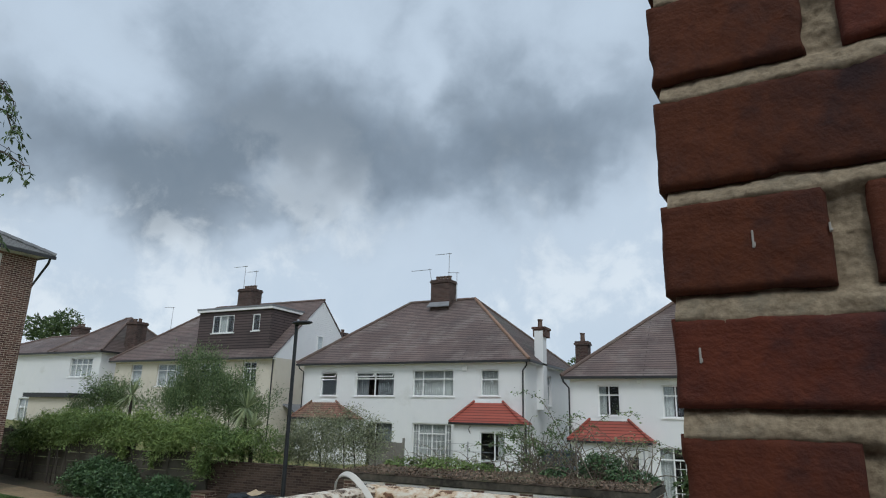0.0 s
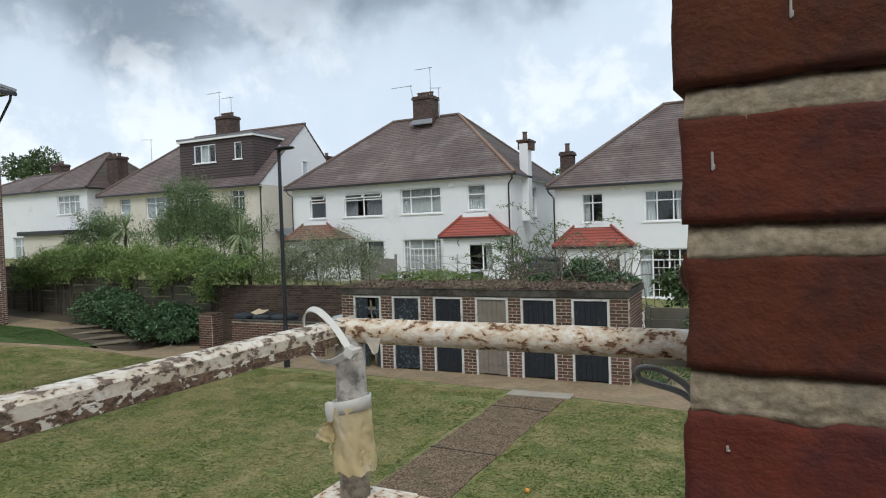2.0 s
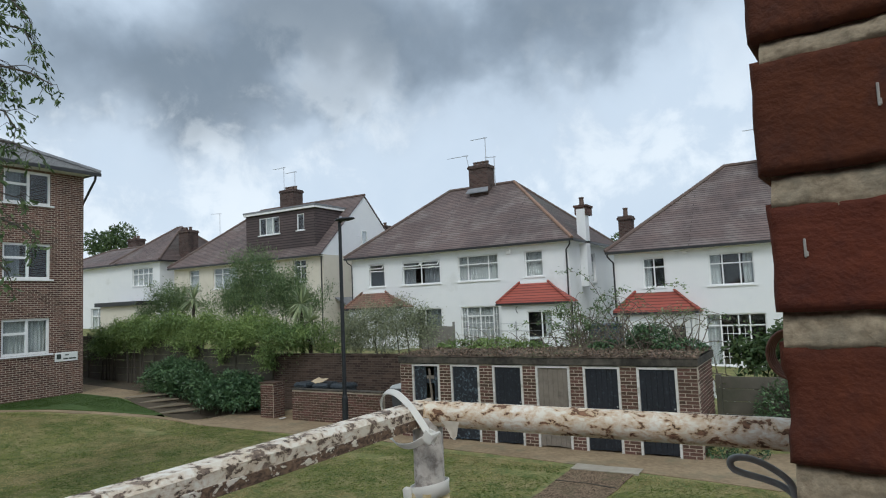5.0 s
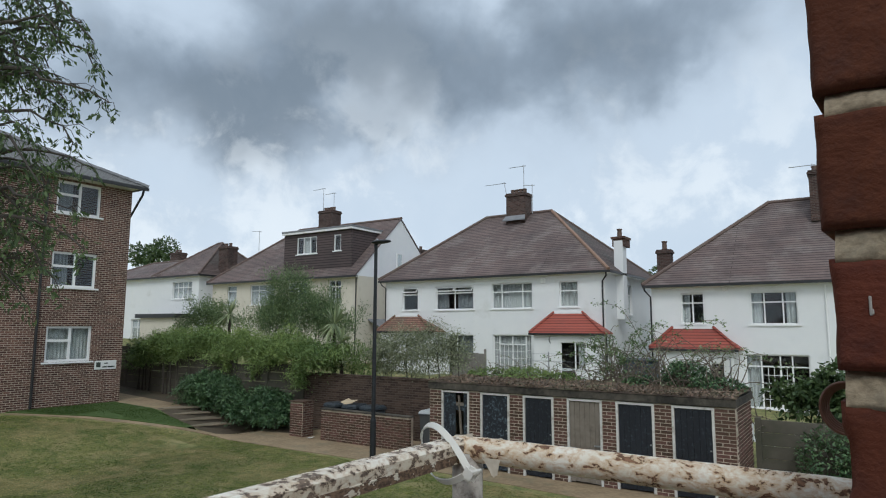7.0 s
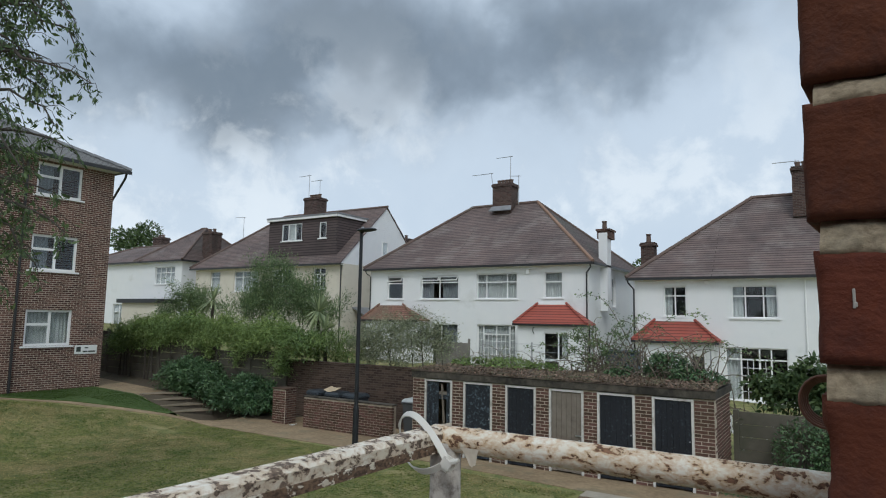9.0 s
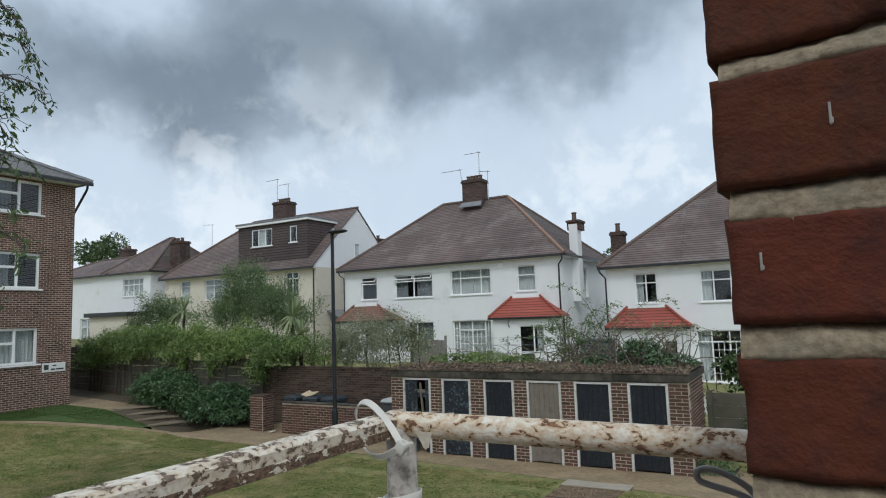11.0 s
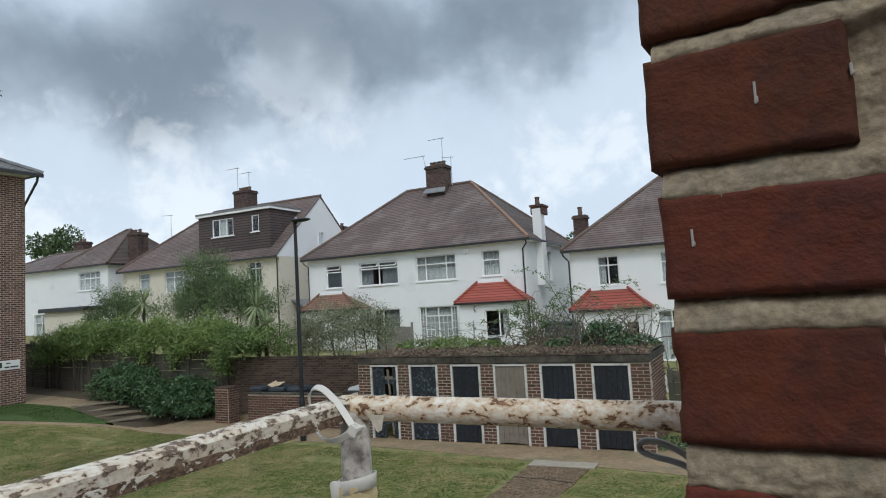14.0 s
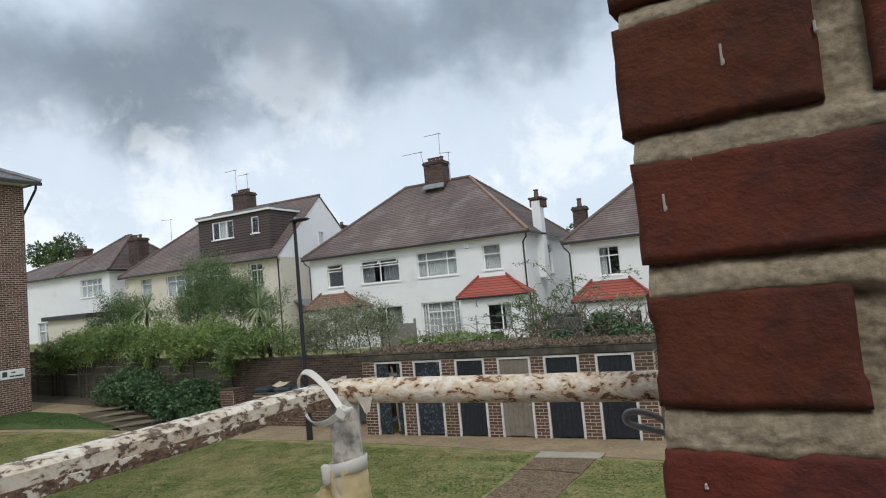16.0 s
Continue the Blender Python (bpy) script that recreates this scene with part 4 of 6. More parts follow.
CONCRETE_DARK = surface("weathered_concrete", (0.026, 0.024, 0.020), (0.105, 0.092, 0.074), 7.0, 0.95, 0.6, 40, stain=(0.16, 0.145, 0.115), stain_scale=2.5, stain_amount=0.2, contrast=1.5)
PANEL_CONC = surface("fence_panel_concrete", (0.080, 0.074, 0.058), (0.145, 0.130, 0.104), 2.5, 0.95, 0.4, 40, stain=(0.07, 0.075, 0.05), stain_scale=0.8)
DOOR_BLUE = surface("peeling_blue_black_paint", (0.008, 0.010, 0.014), (0.016, 0.019, 0.026), 9.0, 0.65, 0.4, 30, stain=(0.055, 0.07, 0.085), stain_scale=16.0, stain_amount=0.3)
DOOR_PEEL = surface("peeling_blue_paint", (0.010, 0.012, 0.017), (0.022, 0.028, 0.036), 9.0, 0.65, 0.4, 30, stain=(0.15, 0.20, 0.24), stain_scale=15.0, stain_amount=0.5)
DOOR_WOOD = surface("bare_grey_plank", (0.155, 0.130, 0.105), (0.235, 0.205, 0.170), 8.0, 0.9, 0.5, 50, stain=(0.10, 0.085, 0.07), stain_scale=3.0)
SHED_FRAME = surface("worn_white_frame", (0.50, 0.49, 0.46), (0.66, 0.65, 0.62), 9.0, 0.7, 0.3, 40, stain=(0.28, 0.25, 0.20), stain_scale=4.0)
ROOF_FELT = surface("mossy_felt", (0.050, 0.034, 0.024), (0.125, 0.088, 0.062), 7.0, 0.98, 0.8, 30, stain=(0.085, 0.105, 0.035), stain_scale=1.3, stain_amount=0.6)


def brick_mesh(name, l, h, d, bevel=0.006):
    bm = bmesh.new()
    box(bm, -l / 2, l / 2, 0, d, -h / 2, h / 2)
    bmesh.ops.bevel(bm, geom=[e for e in bm.edges if all(v.co.y < d / 2 for v in e.verts)], offset=bevel, segments=1, affect="EDGES")
    me = bpy.data.meshes.new(name)
    bm.to_mesh(me)
    bm.free()
    return me


def lay(parent, mesh, material, m, scale=1.0):
    """One brick of a wall, on shared mesh data."""
    if not mesh.materials:
        mesh.materials.append(material)
    ob = new("brick", mesh)
    ob.parent = parent
    at = parent["at"] if "at" in parent.keys() else (0, 0, 0)
    ob.matrix_parent_inverse = Matrix.Translation([-v for v in at])
    ob.matrix_basis = m
    return ob


DOORS = [(-9.14, -8.30), (-7.96, -7.14), (-6.77, -5.97), (-5.63, -4.79), (-4.47, -3.63), (-3.26, -2.41)]
SX0, SX1, SY0, SY1, SZ = -9.52, -2.0, 14.0, 16.1, 2.06


def sheds():
    s = thing("brick_shed", (-5.8, 14, 0), "six brick storage sheds in a row, mossy flat roof", "shed")
    edges = [SX0] + [v for d in DOORS for v in d] + [SX1]
    full, half = brick_mesh("brick_full", 0.208, 0.060, 0.09), brick_mesh("brick_half", 0.097, 0.060, 0.09)
    for a, b in zip(edges[0::2], edges[1::2]):
        bm = bmesh.new()
        box(bm, a, b, SY0 + 0.006, SY0 + 0.212, -0.05, SZ - 0.14)
        pier = part("pier", bm, MORTAR, s)
        fl = (b - a - 0.01) / 3
        for r in range(25):
            for k in range(2):
                wide = (k + r) % 2 == 0
                x = a + 0.003 + (fl if wide else fl / 2) if k == 0 else b - 0.003 - (fl if wide else fl / 2)
                lay(pier, full if wide else half, SHED_BRICK, pose(x, SY0 - 0.004 + random.uniform(-0.002, 0.002), 0.038 + r * 0.0755) @ Matrix.Diagonal((2 * fl / 0.222 if wide else fl / 0.109, 1, 1, 1)))
    bm = bmesh.new()
    box(bm, SX1 - 0.212, SX1 - 0.012, SY0 + 0.212, SY1, -0.05, SZ - 0.14)
    flank = part("side_wall", bm, MORTAR, s)
    for r in range(25):
        y = SY0 + (0.0 if r % 2 else 0.1125)
        while y < SY1 - 0.12:
            lay(flank, full, SHED_BRICK, Matrix.Translation((SX1 + random.uniform(-0.003, 0.001), y + 0.1125, 0.038 + r * 0.0755)) @ Matrix.Rotation(radians(90), 4, "Z"))
            y += 0.225
    bm = bmesh.new()
    box(bm, SX0 + 0.012, SX0 + 0.212, SY0 + 0.212, SY1, -0.05, SZ - 0.14)
    part("side_wall", bm, MORTAR, s)
    bm = bmesh.new()
    box(bm, SX0 + 0.212, SX1 - 0.212, SY1 - 0.2, SY1, -0.05, SZ - 0.14)
    part("back_wall", bm, MORTAR, s)
    for a, b in zip(DOORS, DOORS[1:]):
        bm = bmesh.new()
        c = (a[1] + b[0]) / 2
        box(bm, c - 0.05, c + 0.05, SY0 + 0.22, SY1 - 0.21, -0.05, SZ - 0.16)
        part("partition", bm, MORTAR, s)
    bm = bmesh.new()
    box(bm, SX0 - 0.03, SX1 + 0.03, SY0 - 0.045, SY1 + 0.1, SZ - 0.14, SZ + 0.03, 0.012)
    part("roof_slab", bm, CONCRETE_DARK, s, "stained concrete roof slab")
    bm = bmesh.new()
    nx, ny = 90, 20
    rows = []
    for j in range(ny + 1):
        rows.append([])
        for i in range(nx + 1):
            x, y = SX0 - 0.04 + (SX1 - SX0 + 0.08) * i / nx, SY0 - 0.06 + (SY1 - SY0 + 0.16) * j / ny
            edge = min(j, 3) / 3
            rows[-1].append(bm.verts.new((x, y, SZ + 0.034 + edge * (0.05 + 0.09 * max(0, noise.noise((x * 1.3, y * 1.3, 2))) + 0.03 * noise.noise((x * 7, y * 7, 1))))))
    for a, b in zip(rows, rows[1:]):
        for i in range(nx):
            bm.faces.new((a[i], a[i + 1], b[i + 1], b[i]))
    part("roof_litter", bm, ROOF_FELT, s, "brown moss and leaf litter", smooth=True)
    for k, (a, b) in enumerate(DOORS):
        fr = bmesh.new()
        w = 0.05
        box(fr, a, a + w, SY0 - 0.012, SY0 + 0.08, 0, 1.9)
        box(fr, b - w, b, SY0 - 0.012, SY0 + 0.08, 0, 1.9)
        box(fr, a + w, b - w, SY0 - 0.012, SY0 + 0.08, 1.9 - w, 1.9)
        frame_ob = part("door_frame", fr, SHED_FRAME, s)
        mat_d = DOOR_WOOD if k == 3 else DOOR_PEEL if k < 2 else DOOR_BLUE
        n = 6
        broken = k == 0
        for j in range(n):
            if broken and j in (3, 4):
                continue
            p = bmesh.new()
            pa, pb = a + w + 0.006 + (b - a - 2 * w - 0.012) * j / n, a + w + 0.006 + (b - a - 2 * w - 0.012) * (j + 1) / n
            box(p, pa + 0.002, pb - 0.002, SY0 + 0.02 + random.uniform(0, 0.006), SY0 + 0.045, 0.03 + random.uniform(0, 0.03), 1.84, 0.003)
            part("plank", p, mat_d, s)
        if broken:
            p = bmesh.new()
            box(p, a + 0.4, a + 0.72, SY0 + 0.05, SY0 + 0.075, 1.5, 1.6)
            tube(p, [(a + 0.5, SY0 + 0.06, 1.78), (a + 0.62, SY0 + 0.06, 0.1)], 0.03, 4)
            part("broken_plank", p, DOOR_WOOD, s)
        for zl in (0.35, 1.4):
            p = bmesh.new()
            box(p, a + w + 0.02, b - w - 0.02, SY0 + 0.047, SY0 + 0.07, zl, zl + 0.12)
            part("door_ledge", p, mat_d, s)
        p = bmesh.new()
        if k == 3:
            box(p, b - 0.2, b - 0.02, SY0 - 0.01, SY0 + 0.015, 0.86, 0.89)
            rod(p, (b - 0.1, SY0 - 0.03, 0.78), (b - 0.1, SY0 + 0.01, 0.78), 0.02, n=8)
        else:
            rod(p, (b - 0.09, SY0 - 0.005, 1.02), (b - 0.09, SY0 + 0.02, 1.02), 0.016, n=8)
        part("latch", p, METAL_GREY, s)
    return s


SHED = sheds()


def garden_walls():
    w = thing("garden_wall", (-13, 16.4, 0), "tall old red-brown brick garden wall", "wall", kind="structure")
    bm = bmesh.new()
    box(bm, -16.6, SX0 - 0.01, 16.35, 16.6, -0.1, 1.86)
    part("wall", bm, WALL_BRICK, w)
    for k in range(31):
        bm = bmesh.new()
        box(bm, -16.6 + k * 0.228, -16.6 + k * 0.228 + 0.218, 16.33, 16.62, 1.862, 1.925, 0.006)
        part("coping", bm, WALL_BRICK, w)
    f = thing("concrete_fence", (-23, 16.4, 0), "grey concrete panel fence overgrown with climbers", "fence", kind="structure")
    for k in range(10):
        x = -16.75 - k * 1.9
        g = ground_z(x, 15)
        bm = bmesh.new()
        box(bm, x - 0.06, x + 0.06, 16.36, 16.5, g - 0.2, max(g + 1.95, 2.25), 0.01)
        part("post", bm, PANEL_CONC, f)
        for j in range(round((max(g + 1.9, 2.2) - g) / 0.31)):
            bm = bmesh.new()
            box(bm, x - 1.84, x - 0.062, 16.41, 16.46, g + 0.02 + j * 0.31, g + 0.02 + j * 0.31 + 0.294, 0.010)
            part("panel", bm, PANEL_CONC, f)
    r = thing("concrete_fence", (2, 16.4, 0), "grey concrete panel fence beside the sheds", "fence", kind="structure")
    for k in range(6):
        x = -1.9 + k * 1.9
        bm = bmesh.new()
        box(bm, x - 0.06, x + 0.06, 16.16, 16.3, -0.2, 1.5, 0.01)
        part("post", bm, PANEL_CONC, r)
        for j in range(5):
            bm = bmesh.new()
            box(bm, x + 0.062, x + 1.84, 16.21, 16.26, 0.02 + j * 0.29, 0.3 + j * 0.29, 0.006)
            part("panel", bm, PANEL_CONC, r)
    return w


garden_walls()


BIN_CORE = brickwork("bin_store_brick", (0.085, 0.042, 0.033), (0.155, 0.078, 0.056), (0.22, 0.19, 0.15), "y")


def bin_store():
    b = thing("brick_bin_store", (-13, 14.9, 0), "low brick bin store wall and pier", "wall")
    bm = bmesh.new()
    box(bm, -15.67, -15.07, 14.83, 15.25, -0.05, 1.1)
    box(bm, -14.27, -10.8, 14.83, 15.02, -0.05, 0.94)
    part("core", bm, MORTAR, b)
    bm = bmesh.new()
    box(bm, -15.069, -15.045, 14.80, 15.26, -0.05, 1.098)
    part("side_face", bm, BIN_CORE, b)
    full = brick_mesh("brick_full", 0.213, 0.063, 0.09)
    half = brick_mesh("brick_half", 0.102, 0.063, 0.09)
    for x0, x1, top in ((-15.68, -15.06, 1.1), (-14.28, -10.79, 0.94)):
        n = int(top / 0.075)
        for r in range(n):
            x, k = x0, 0
            first = r % 2
            while x < x1 - 0.05:
                l = 0.1125 if (first and k == 0) or x1 - x < 0.2 else 0.225
                if x1 - x >= 0.1:
                    lay(b, full if l > 0.2 else half, SHED_BRICK, pose(x + l / 2, 14.818 + random.uniform(-0.002, 0.002), 0.035 + r * 0.075, 0, 0, 0))
                x, k = x + l, k + 1
    for k in range(15):
        bm = bmesh.new()
        box(bm, -14.3 + k * 0.235, -14.3 + k * 0.235 + 0.228, 14.8, 15.05, 0.942, 0.985, 0.006)
        part("coping", bm, CONCRETE_DARK, b)
    bm = bmesh.new()
    box(bm, -15.69, -15.05, 14.77, 15.27, 1.102, 1.14, 0.01)
    part("pier_cap", bm, SHED_BRICK, b)


bin_store()

BIN_GREY = surface("grey_bin_plastic", (0.05, 0.055, 0.06), (0.075, 0.08, 0.085), 6.0, 0.5, 0.1, 40)
BIN_LID = surface("pale_bin_lid", (0.38, 0.40, 0.41), (0.48, 0.50, 0.50), 6.0, 0.45, 0.05, 40)
BIN_BLACK = surface("black_bin_plastic", (0.030, 0.037, 0.044), (0.05, 0.060, 0.07), 6.0, 0.4, 0.1, 40)
CARD = surface("brown_cardboard", (0.42, 0.33, 0.22), (0.52, 0.42, 0.29), 6.0, 0.9, 0.1, 40)


def wheelie_bin(x, y, lid, label, turn=0.0, h=1.02):
    t = thing("wheelie_bin", (x, y, 0.02), label, "bin", "wheelie bins")
    R = base_of(x, y, 0.02) @ Matrix.Rotation(radians(turn), 4, "Z")
    bm = bmesh.new()
    g = bmesh.ops.create_cube(bm, size=1.0)
    for v in g["verts"]:
        k = 1.0 if v.co.z > 0 else 0.8
        v.co = Vector((v.co.x * 0.56 * k, v.co.y * 0.62 * k, (v.co.z + 0.5) * (h - 0.1) + 0.06))
    bmesh.ops.bevel(bm, geom=bm.edges[:], offset=0.03, segments=2, affect="EDGES")
    box(bm, -0.30, 0.30, -0.33, 0.33, h - 0.06, h - 0.02, 0.01)
    bmesh.ops.transform(bm, matrix=R, verts=bm.verts)
    part("body", bm, BIN_GREY if lid is BIN_LID else BIN_BLACK, t)
    bm = bmesh.new()
    g = bmesh.ops.create_cube(bm, size=1.0)
    for v in g["verts"]:
        top = v.co.z > 0
        v.co = Vector((v.co.x * (0.52 if top else 0.62), v.co.y * (0.56 if top else 0.68), h - 0.015 + (0.09 if top else 0.0)))
    bmesh.ops.bevel(bm, geom=bm.edges[:], offset=0.02, segments=2, affect="EDGES")
    bmesh.ops.transform(bm, matrix=R, verts=bm.verts)
    part("lid", bm, lid, t)
    bm = bmesh.new()
    rod(bm, R @ Vector((-0.25, 0.36, h - 0.05)), R @ Vector((0.25, 0.36, h - 0.05)), 0.015)
    part("handle", bm, BIN_BLACK, t)
    for sx in (-1, 1):
        bm = bmesh.new()
        rod(bm, R @ Vector((sx * 0.2, 0.27, 0.1)), R @ Vector((sx * 0.26, 0.27, 0.1)), 0.1, n=14)
        part("wheel", bm, BIN_BLACK, t)


wheelie_bin(-10.35, 15.35, BIN_LID, "grey wheelie bin with pale lid behind the low wall", 4, 1.06)
for bx in (-14.35, -13.55, -12.8):
    wheelie_bin(bx, 15.6, BIN_BLACK, "black wheelie bin behind the low brick wall", random.uniform(-8, 8), 1.0)
bm = bmesh.new()
plate(bm, ((-13.95, 15.35, 1.14), (-13.7, 15.3, 1.09), (-13.45, 15.35, 1.14), (-13.4, 15.55, 1.22), (-13.6, 15.6, 1.2), (-13.7, 15.55, 1.2), (-13.85, 15.62, 1.24)), (0, 0.02, 0.012))
tagged(part("cardboard_scrap", bm, CARD), "torn brown cardboard lying on a bin lid", "cardboard")

STEP = surface("step_concrete", (0.17, 0.135, 0.095), (0.27, 0.22, 0.16), 5.0, 0.95, 0.5, 40, stain=(0.13, 0.12, 0.08))
st = thing("garden_steps", (-19.5, 14.0, 0), "four worn concrete garden steps, risers coloured dark as in shadow", "steps", kind="structure")
# shadow on the risers is painted in: same concrete, much darker colour
RISER_SHADE = surface("step_riser_shade", (0.045, 0.038, 0.030), (0.08, 0.068, 0.052), 6.0, 0.95, 0.5, 40)
for k in range(4):
    slant = Matrix(((1, 0.55, 0, -18.95 - 0.63 * k - 0.55 * 14.3), (0, 1, 0, 0), (0, 0, 1, 0.15 * k), (0, 0, 0, 1)))
    bm = bmesh.new()
    box(bm, -(2.6 - 0.6 * k), -0.05, 13.72, 14.85, -0.12, 0.098, 0.0, slant)
    part("riser", bm, RISER_SHADE, st)
    bm = bmesh.new()
    box(bm, -(2.6 - 0.6 * k), 0.0, 13.66, 14.9, 0.1, 0.15, 0.012, slant)
    for v in bm.verts:
        v.co.x += 0.03 * noise.noise(v.co * 3)
    part("tread", bm, STEP, st)

LAMP_PAINT = surface("dark_lamp_paint", (0.018, 0.020, 0.024), (0.035, 0.038, 0.042), 8.0, 0.45, 0.1, 50, metal=0.3)


def street_lamp():
    x, y = -10.88, 13.3
    t = thing("street_lamp", (x, y, 0), "slim dark painted lamp post with flat lantern head", "street lamp")
    bm = bmesh.new()
    rod(bm, (x, y, -0.1), (x, y, 1.05), 0.083, 0.08, 14)
    part("base_sleeve", bm, LAMP_PAINT, t)
    bm = bmesh.new()
    rod(bm, (x, y, 1.05), (x, y, 5.72), 0.058, 0.045, 12)
    rod(bm, (x, y, 1.05), (x, y, 1.13), 0.08, 0.058, 12)
    part("pole", bm, LAMP_PAINT, t)
    bm = bmesh.new()
    tube(bm, [(x, y, 5.68), (x, y - 0.01, 5.8), (x + 0.1, y - 0.03, 5.87), (x + 0.3, y - 0.05, 5.88)], [0.05, 0.05, 0.045, 0.04], 10)
    part("bracket", bm, LAMP_PAINT, t)
    bm = bmesh.new()
    g = bmesh.ops.create_uvsphere(bm, u_segments=16, v_segments=8, radius=1.0)
    bmesh.ops.transform(bm, matrix=Matrix.Translation((x + 0.22, y - 0.05, 5.87)) @ Matrix.Diagonal((0.34, 0.15, 0.055, 1)), verts=g["verts"])
    part("lantern", bm, LAMP_PAINT, t)
    bm = bmesh.new()
    rod(bm, (x + 0.05, y - 0.02, 5.9), (x + 0.05, y - 0.02, 5.97), 0.04, 0.035, 10)
    part("photocell", bm, METAL_GREY, t)


street_lamp()

# ---- the window guard close to the eye ----


def rusty(name, more=0.0, bloom_c=(0.60, 0.40, 0.215), r1=(0.085, 0.056, 0.040), r2=(0.27, 0.175, 0.115), size=125):
    """White paint flaking off rusty steel: patches with ragged edges, brown bloom round them, dark bare metal."""
    m = bpy.data.materials.new(name)
    m.use_nodes = True
    nt = m.node_tree
    N, L = nt.nodes.new, nt.links.new
    b = nt.nodes["Principled BSDF"]
    tc = N("ShaderNodeTexCoord")
    mp = N("ShaderNodeMapping")
    mp.inputs["Scale"].default_value = (1.0, 1.0, 1.6)
    L(tc.outputs["Object"], mp.inputs[0])

    def noise_(s, d, r, dist=0.0):
        n = N("ShaderNodeTexNoise")
        n.inputs["Scale"].default_value, n.inputs["Detail"].default_value, n.inputs["Roughness"].default_value, n.inputs["Distortion"].default_value = s, d, r, dist
        L(mp.outputs[0], n.inputs["Vector"])
        return n.outputs[0]

    def band(v, lo, hi):
        n = N("ShaderNodeMapRange")
        n.inputs["From Min"].default_value, n.inputs["From Max"].default_value = lo, hi
        L(v, n.inputs[0])
        return n.outputs[0]

    def mix(f, a, bb):
        n = N("ShaderNodeMix")
        n.data_type = "RGBA"
        for s, v in ((n.inputs[0], f), (n.inputs[6], a), (n.inputs[7], bb)):
            if isinstance(v, tuple):
                s.default_value = (*v, 1)
            else:
                L(v, s)
        return n.outputs[2]

    big, small = noise_(size, 6, 0.62, 0.5), noise_(size * 2.6, 5, 0.6, 0.2)
    add = N("ShaderNodeMath")
    add.operation = "MULTIPLY_ADD"
    add.inputs[1].default_value = 0.42
    L(small, add.inputs[0]), L(big, add.inputs[2])
    paint = mix(band(noise_(30, 6, 0.6), 0.35, 0.65), (0.80, 0.72, 0.585), (0.90, 0.855, 0.765))
    bloom = mix(band(add.outputs[0], 0.60, 0.82), paint, bloom_c)
    rust = mix(band(noise_(240, 5, 0.7), 0.4, 0.6), r1, r2)
    col = mix(band(add.outputs[0], 0.722 - more, 0.742 - more), bloom, rust)
    L(col, b.inputs["Base Color"])
    rg = N("ShaderNodeMapRange")
    rg.inputs["From Min"].default_value, rg.inputs["From Max"].default_value = 0.72 - more, 0.745 - more
    rg.inputs["To Min"].default_value, rg.inputs["To Max"].default_value = 0.42, 0.9
    L(add.outputs[0], rg.inputs[0]), L(rg.outputs[0], b.inputs["Roughness"])
    bp = N("ShaderNodeBump")
    bp.invert = True
    bp.inputs["Strength"].default_value, bp.inputs["Distance"].default_value = 0.8, 0.0012
    L(band(add.outputs[0], 0.712 - more, 0.742 - more), bp.inputs["Height"])
    bp2 = N("ShaderNodeBump")
    bp2.inputs["Strength"].default_value, bp2.inputs["Distance"].default_value = 0.4, 0.0006
    L(noise_(420, 4, 0.6), bp2.inputs["Height"]), L(bp.outputs[0], bp2.inputs["Normal"])
    L(bp2.outputs[0], b.inputs["Normal"])
    return m


RUSTY = rusty("flaking_white_paint", -0.078, (0.62, 0.41, 0.22), (0.115, 0.060, 0.038), (0.31, 0.165, 0.095), 98)
RUSTY_MORE = rusty("worn_flaking_paint", -0.030, (0.56, 0.40, 0.25), (0.10, 0.072, 0.056), (0.30, 0.225, 0.17), 95)
# heavy rust tone, also stands for the shade on the side bar's inner face
RUST_SHADE = rusty("rusty_shaded_side", 0.085, size=85)
TIE = surface("white_nylon", (0.88, 0.86, 0.81), (0.93, 0.92, 0.88), 60.0, 0.35, 0.1, 300, spec=0.5, translucent=0.35)
POST_GREY = surface("grey_weathered_paint", (0.36, 0.32, 0.28), (0.66, 0.62, 0.57), 110.0, 0.7, 0.5, 400, stain=(0.13, 0.105, 0.09), stain_scale=120.0, stain_amount=0.75)
TAPE = surface("yellowed_tape", (0.68, 0.54, 0.27), (0.84, 0.72, 0.44), 60.0, 0.45, 0.3, 250, stain=(0.84, 0.77, 0.60), stain_scale=45.0, translucent=0.2)
FLAKE = surface("loose_paint_flake", (0.40, 0.33, 0.25), (0.66, 0.60, 0.51), 90.0, 0.5, 0.2, 400, translucent=0.2)
CABLE = surface("grey_cable", (0.26, 0.27, 0.28), (0.36, 0.37, 0.38), 60.0, 0.5, 0.1, 300)

RX, RY, RZ = 0.012, 0.234, 3.409            # corner of the rail


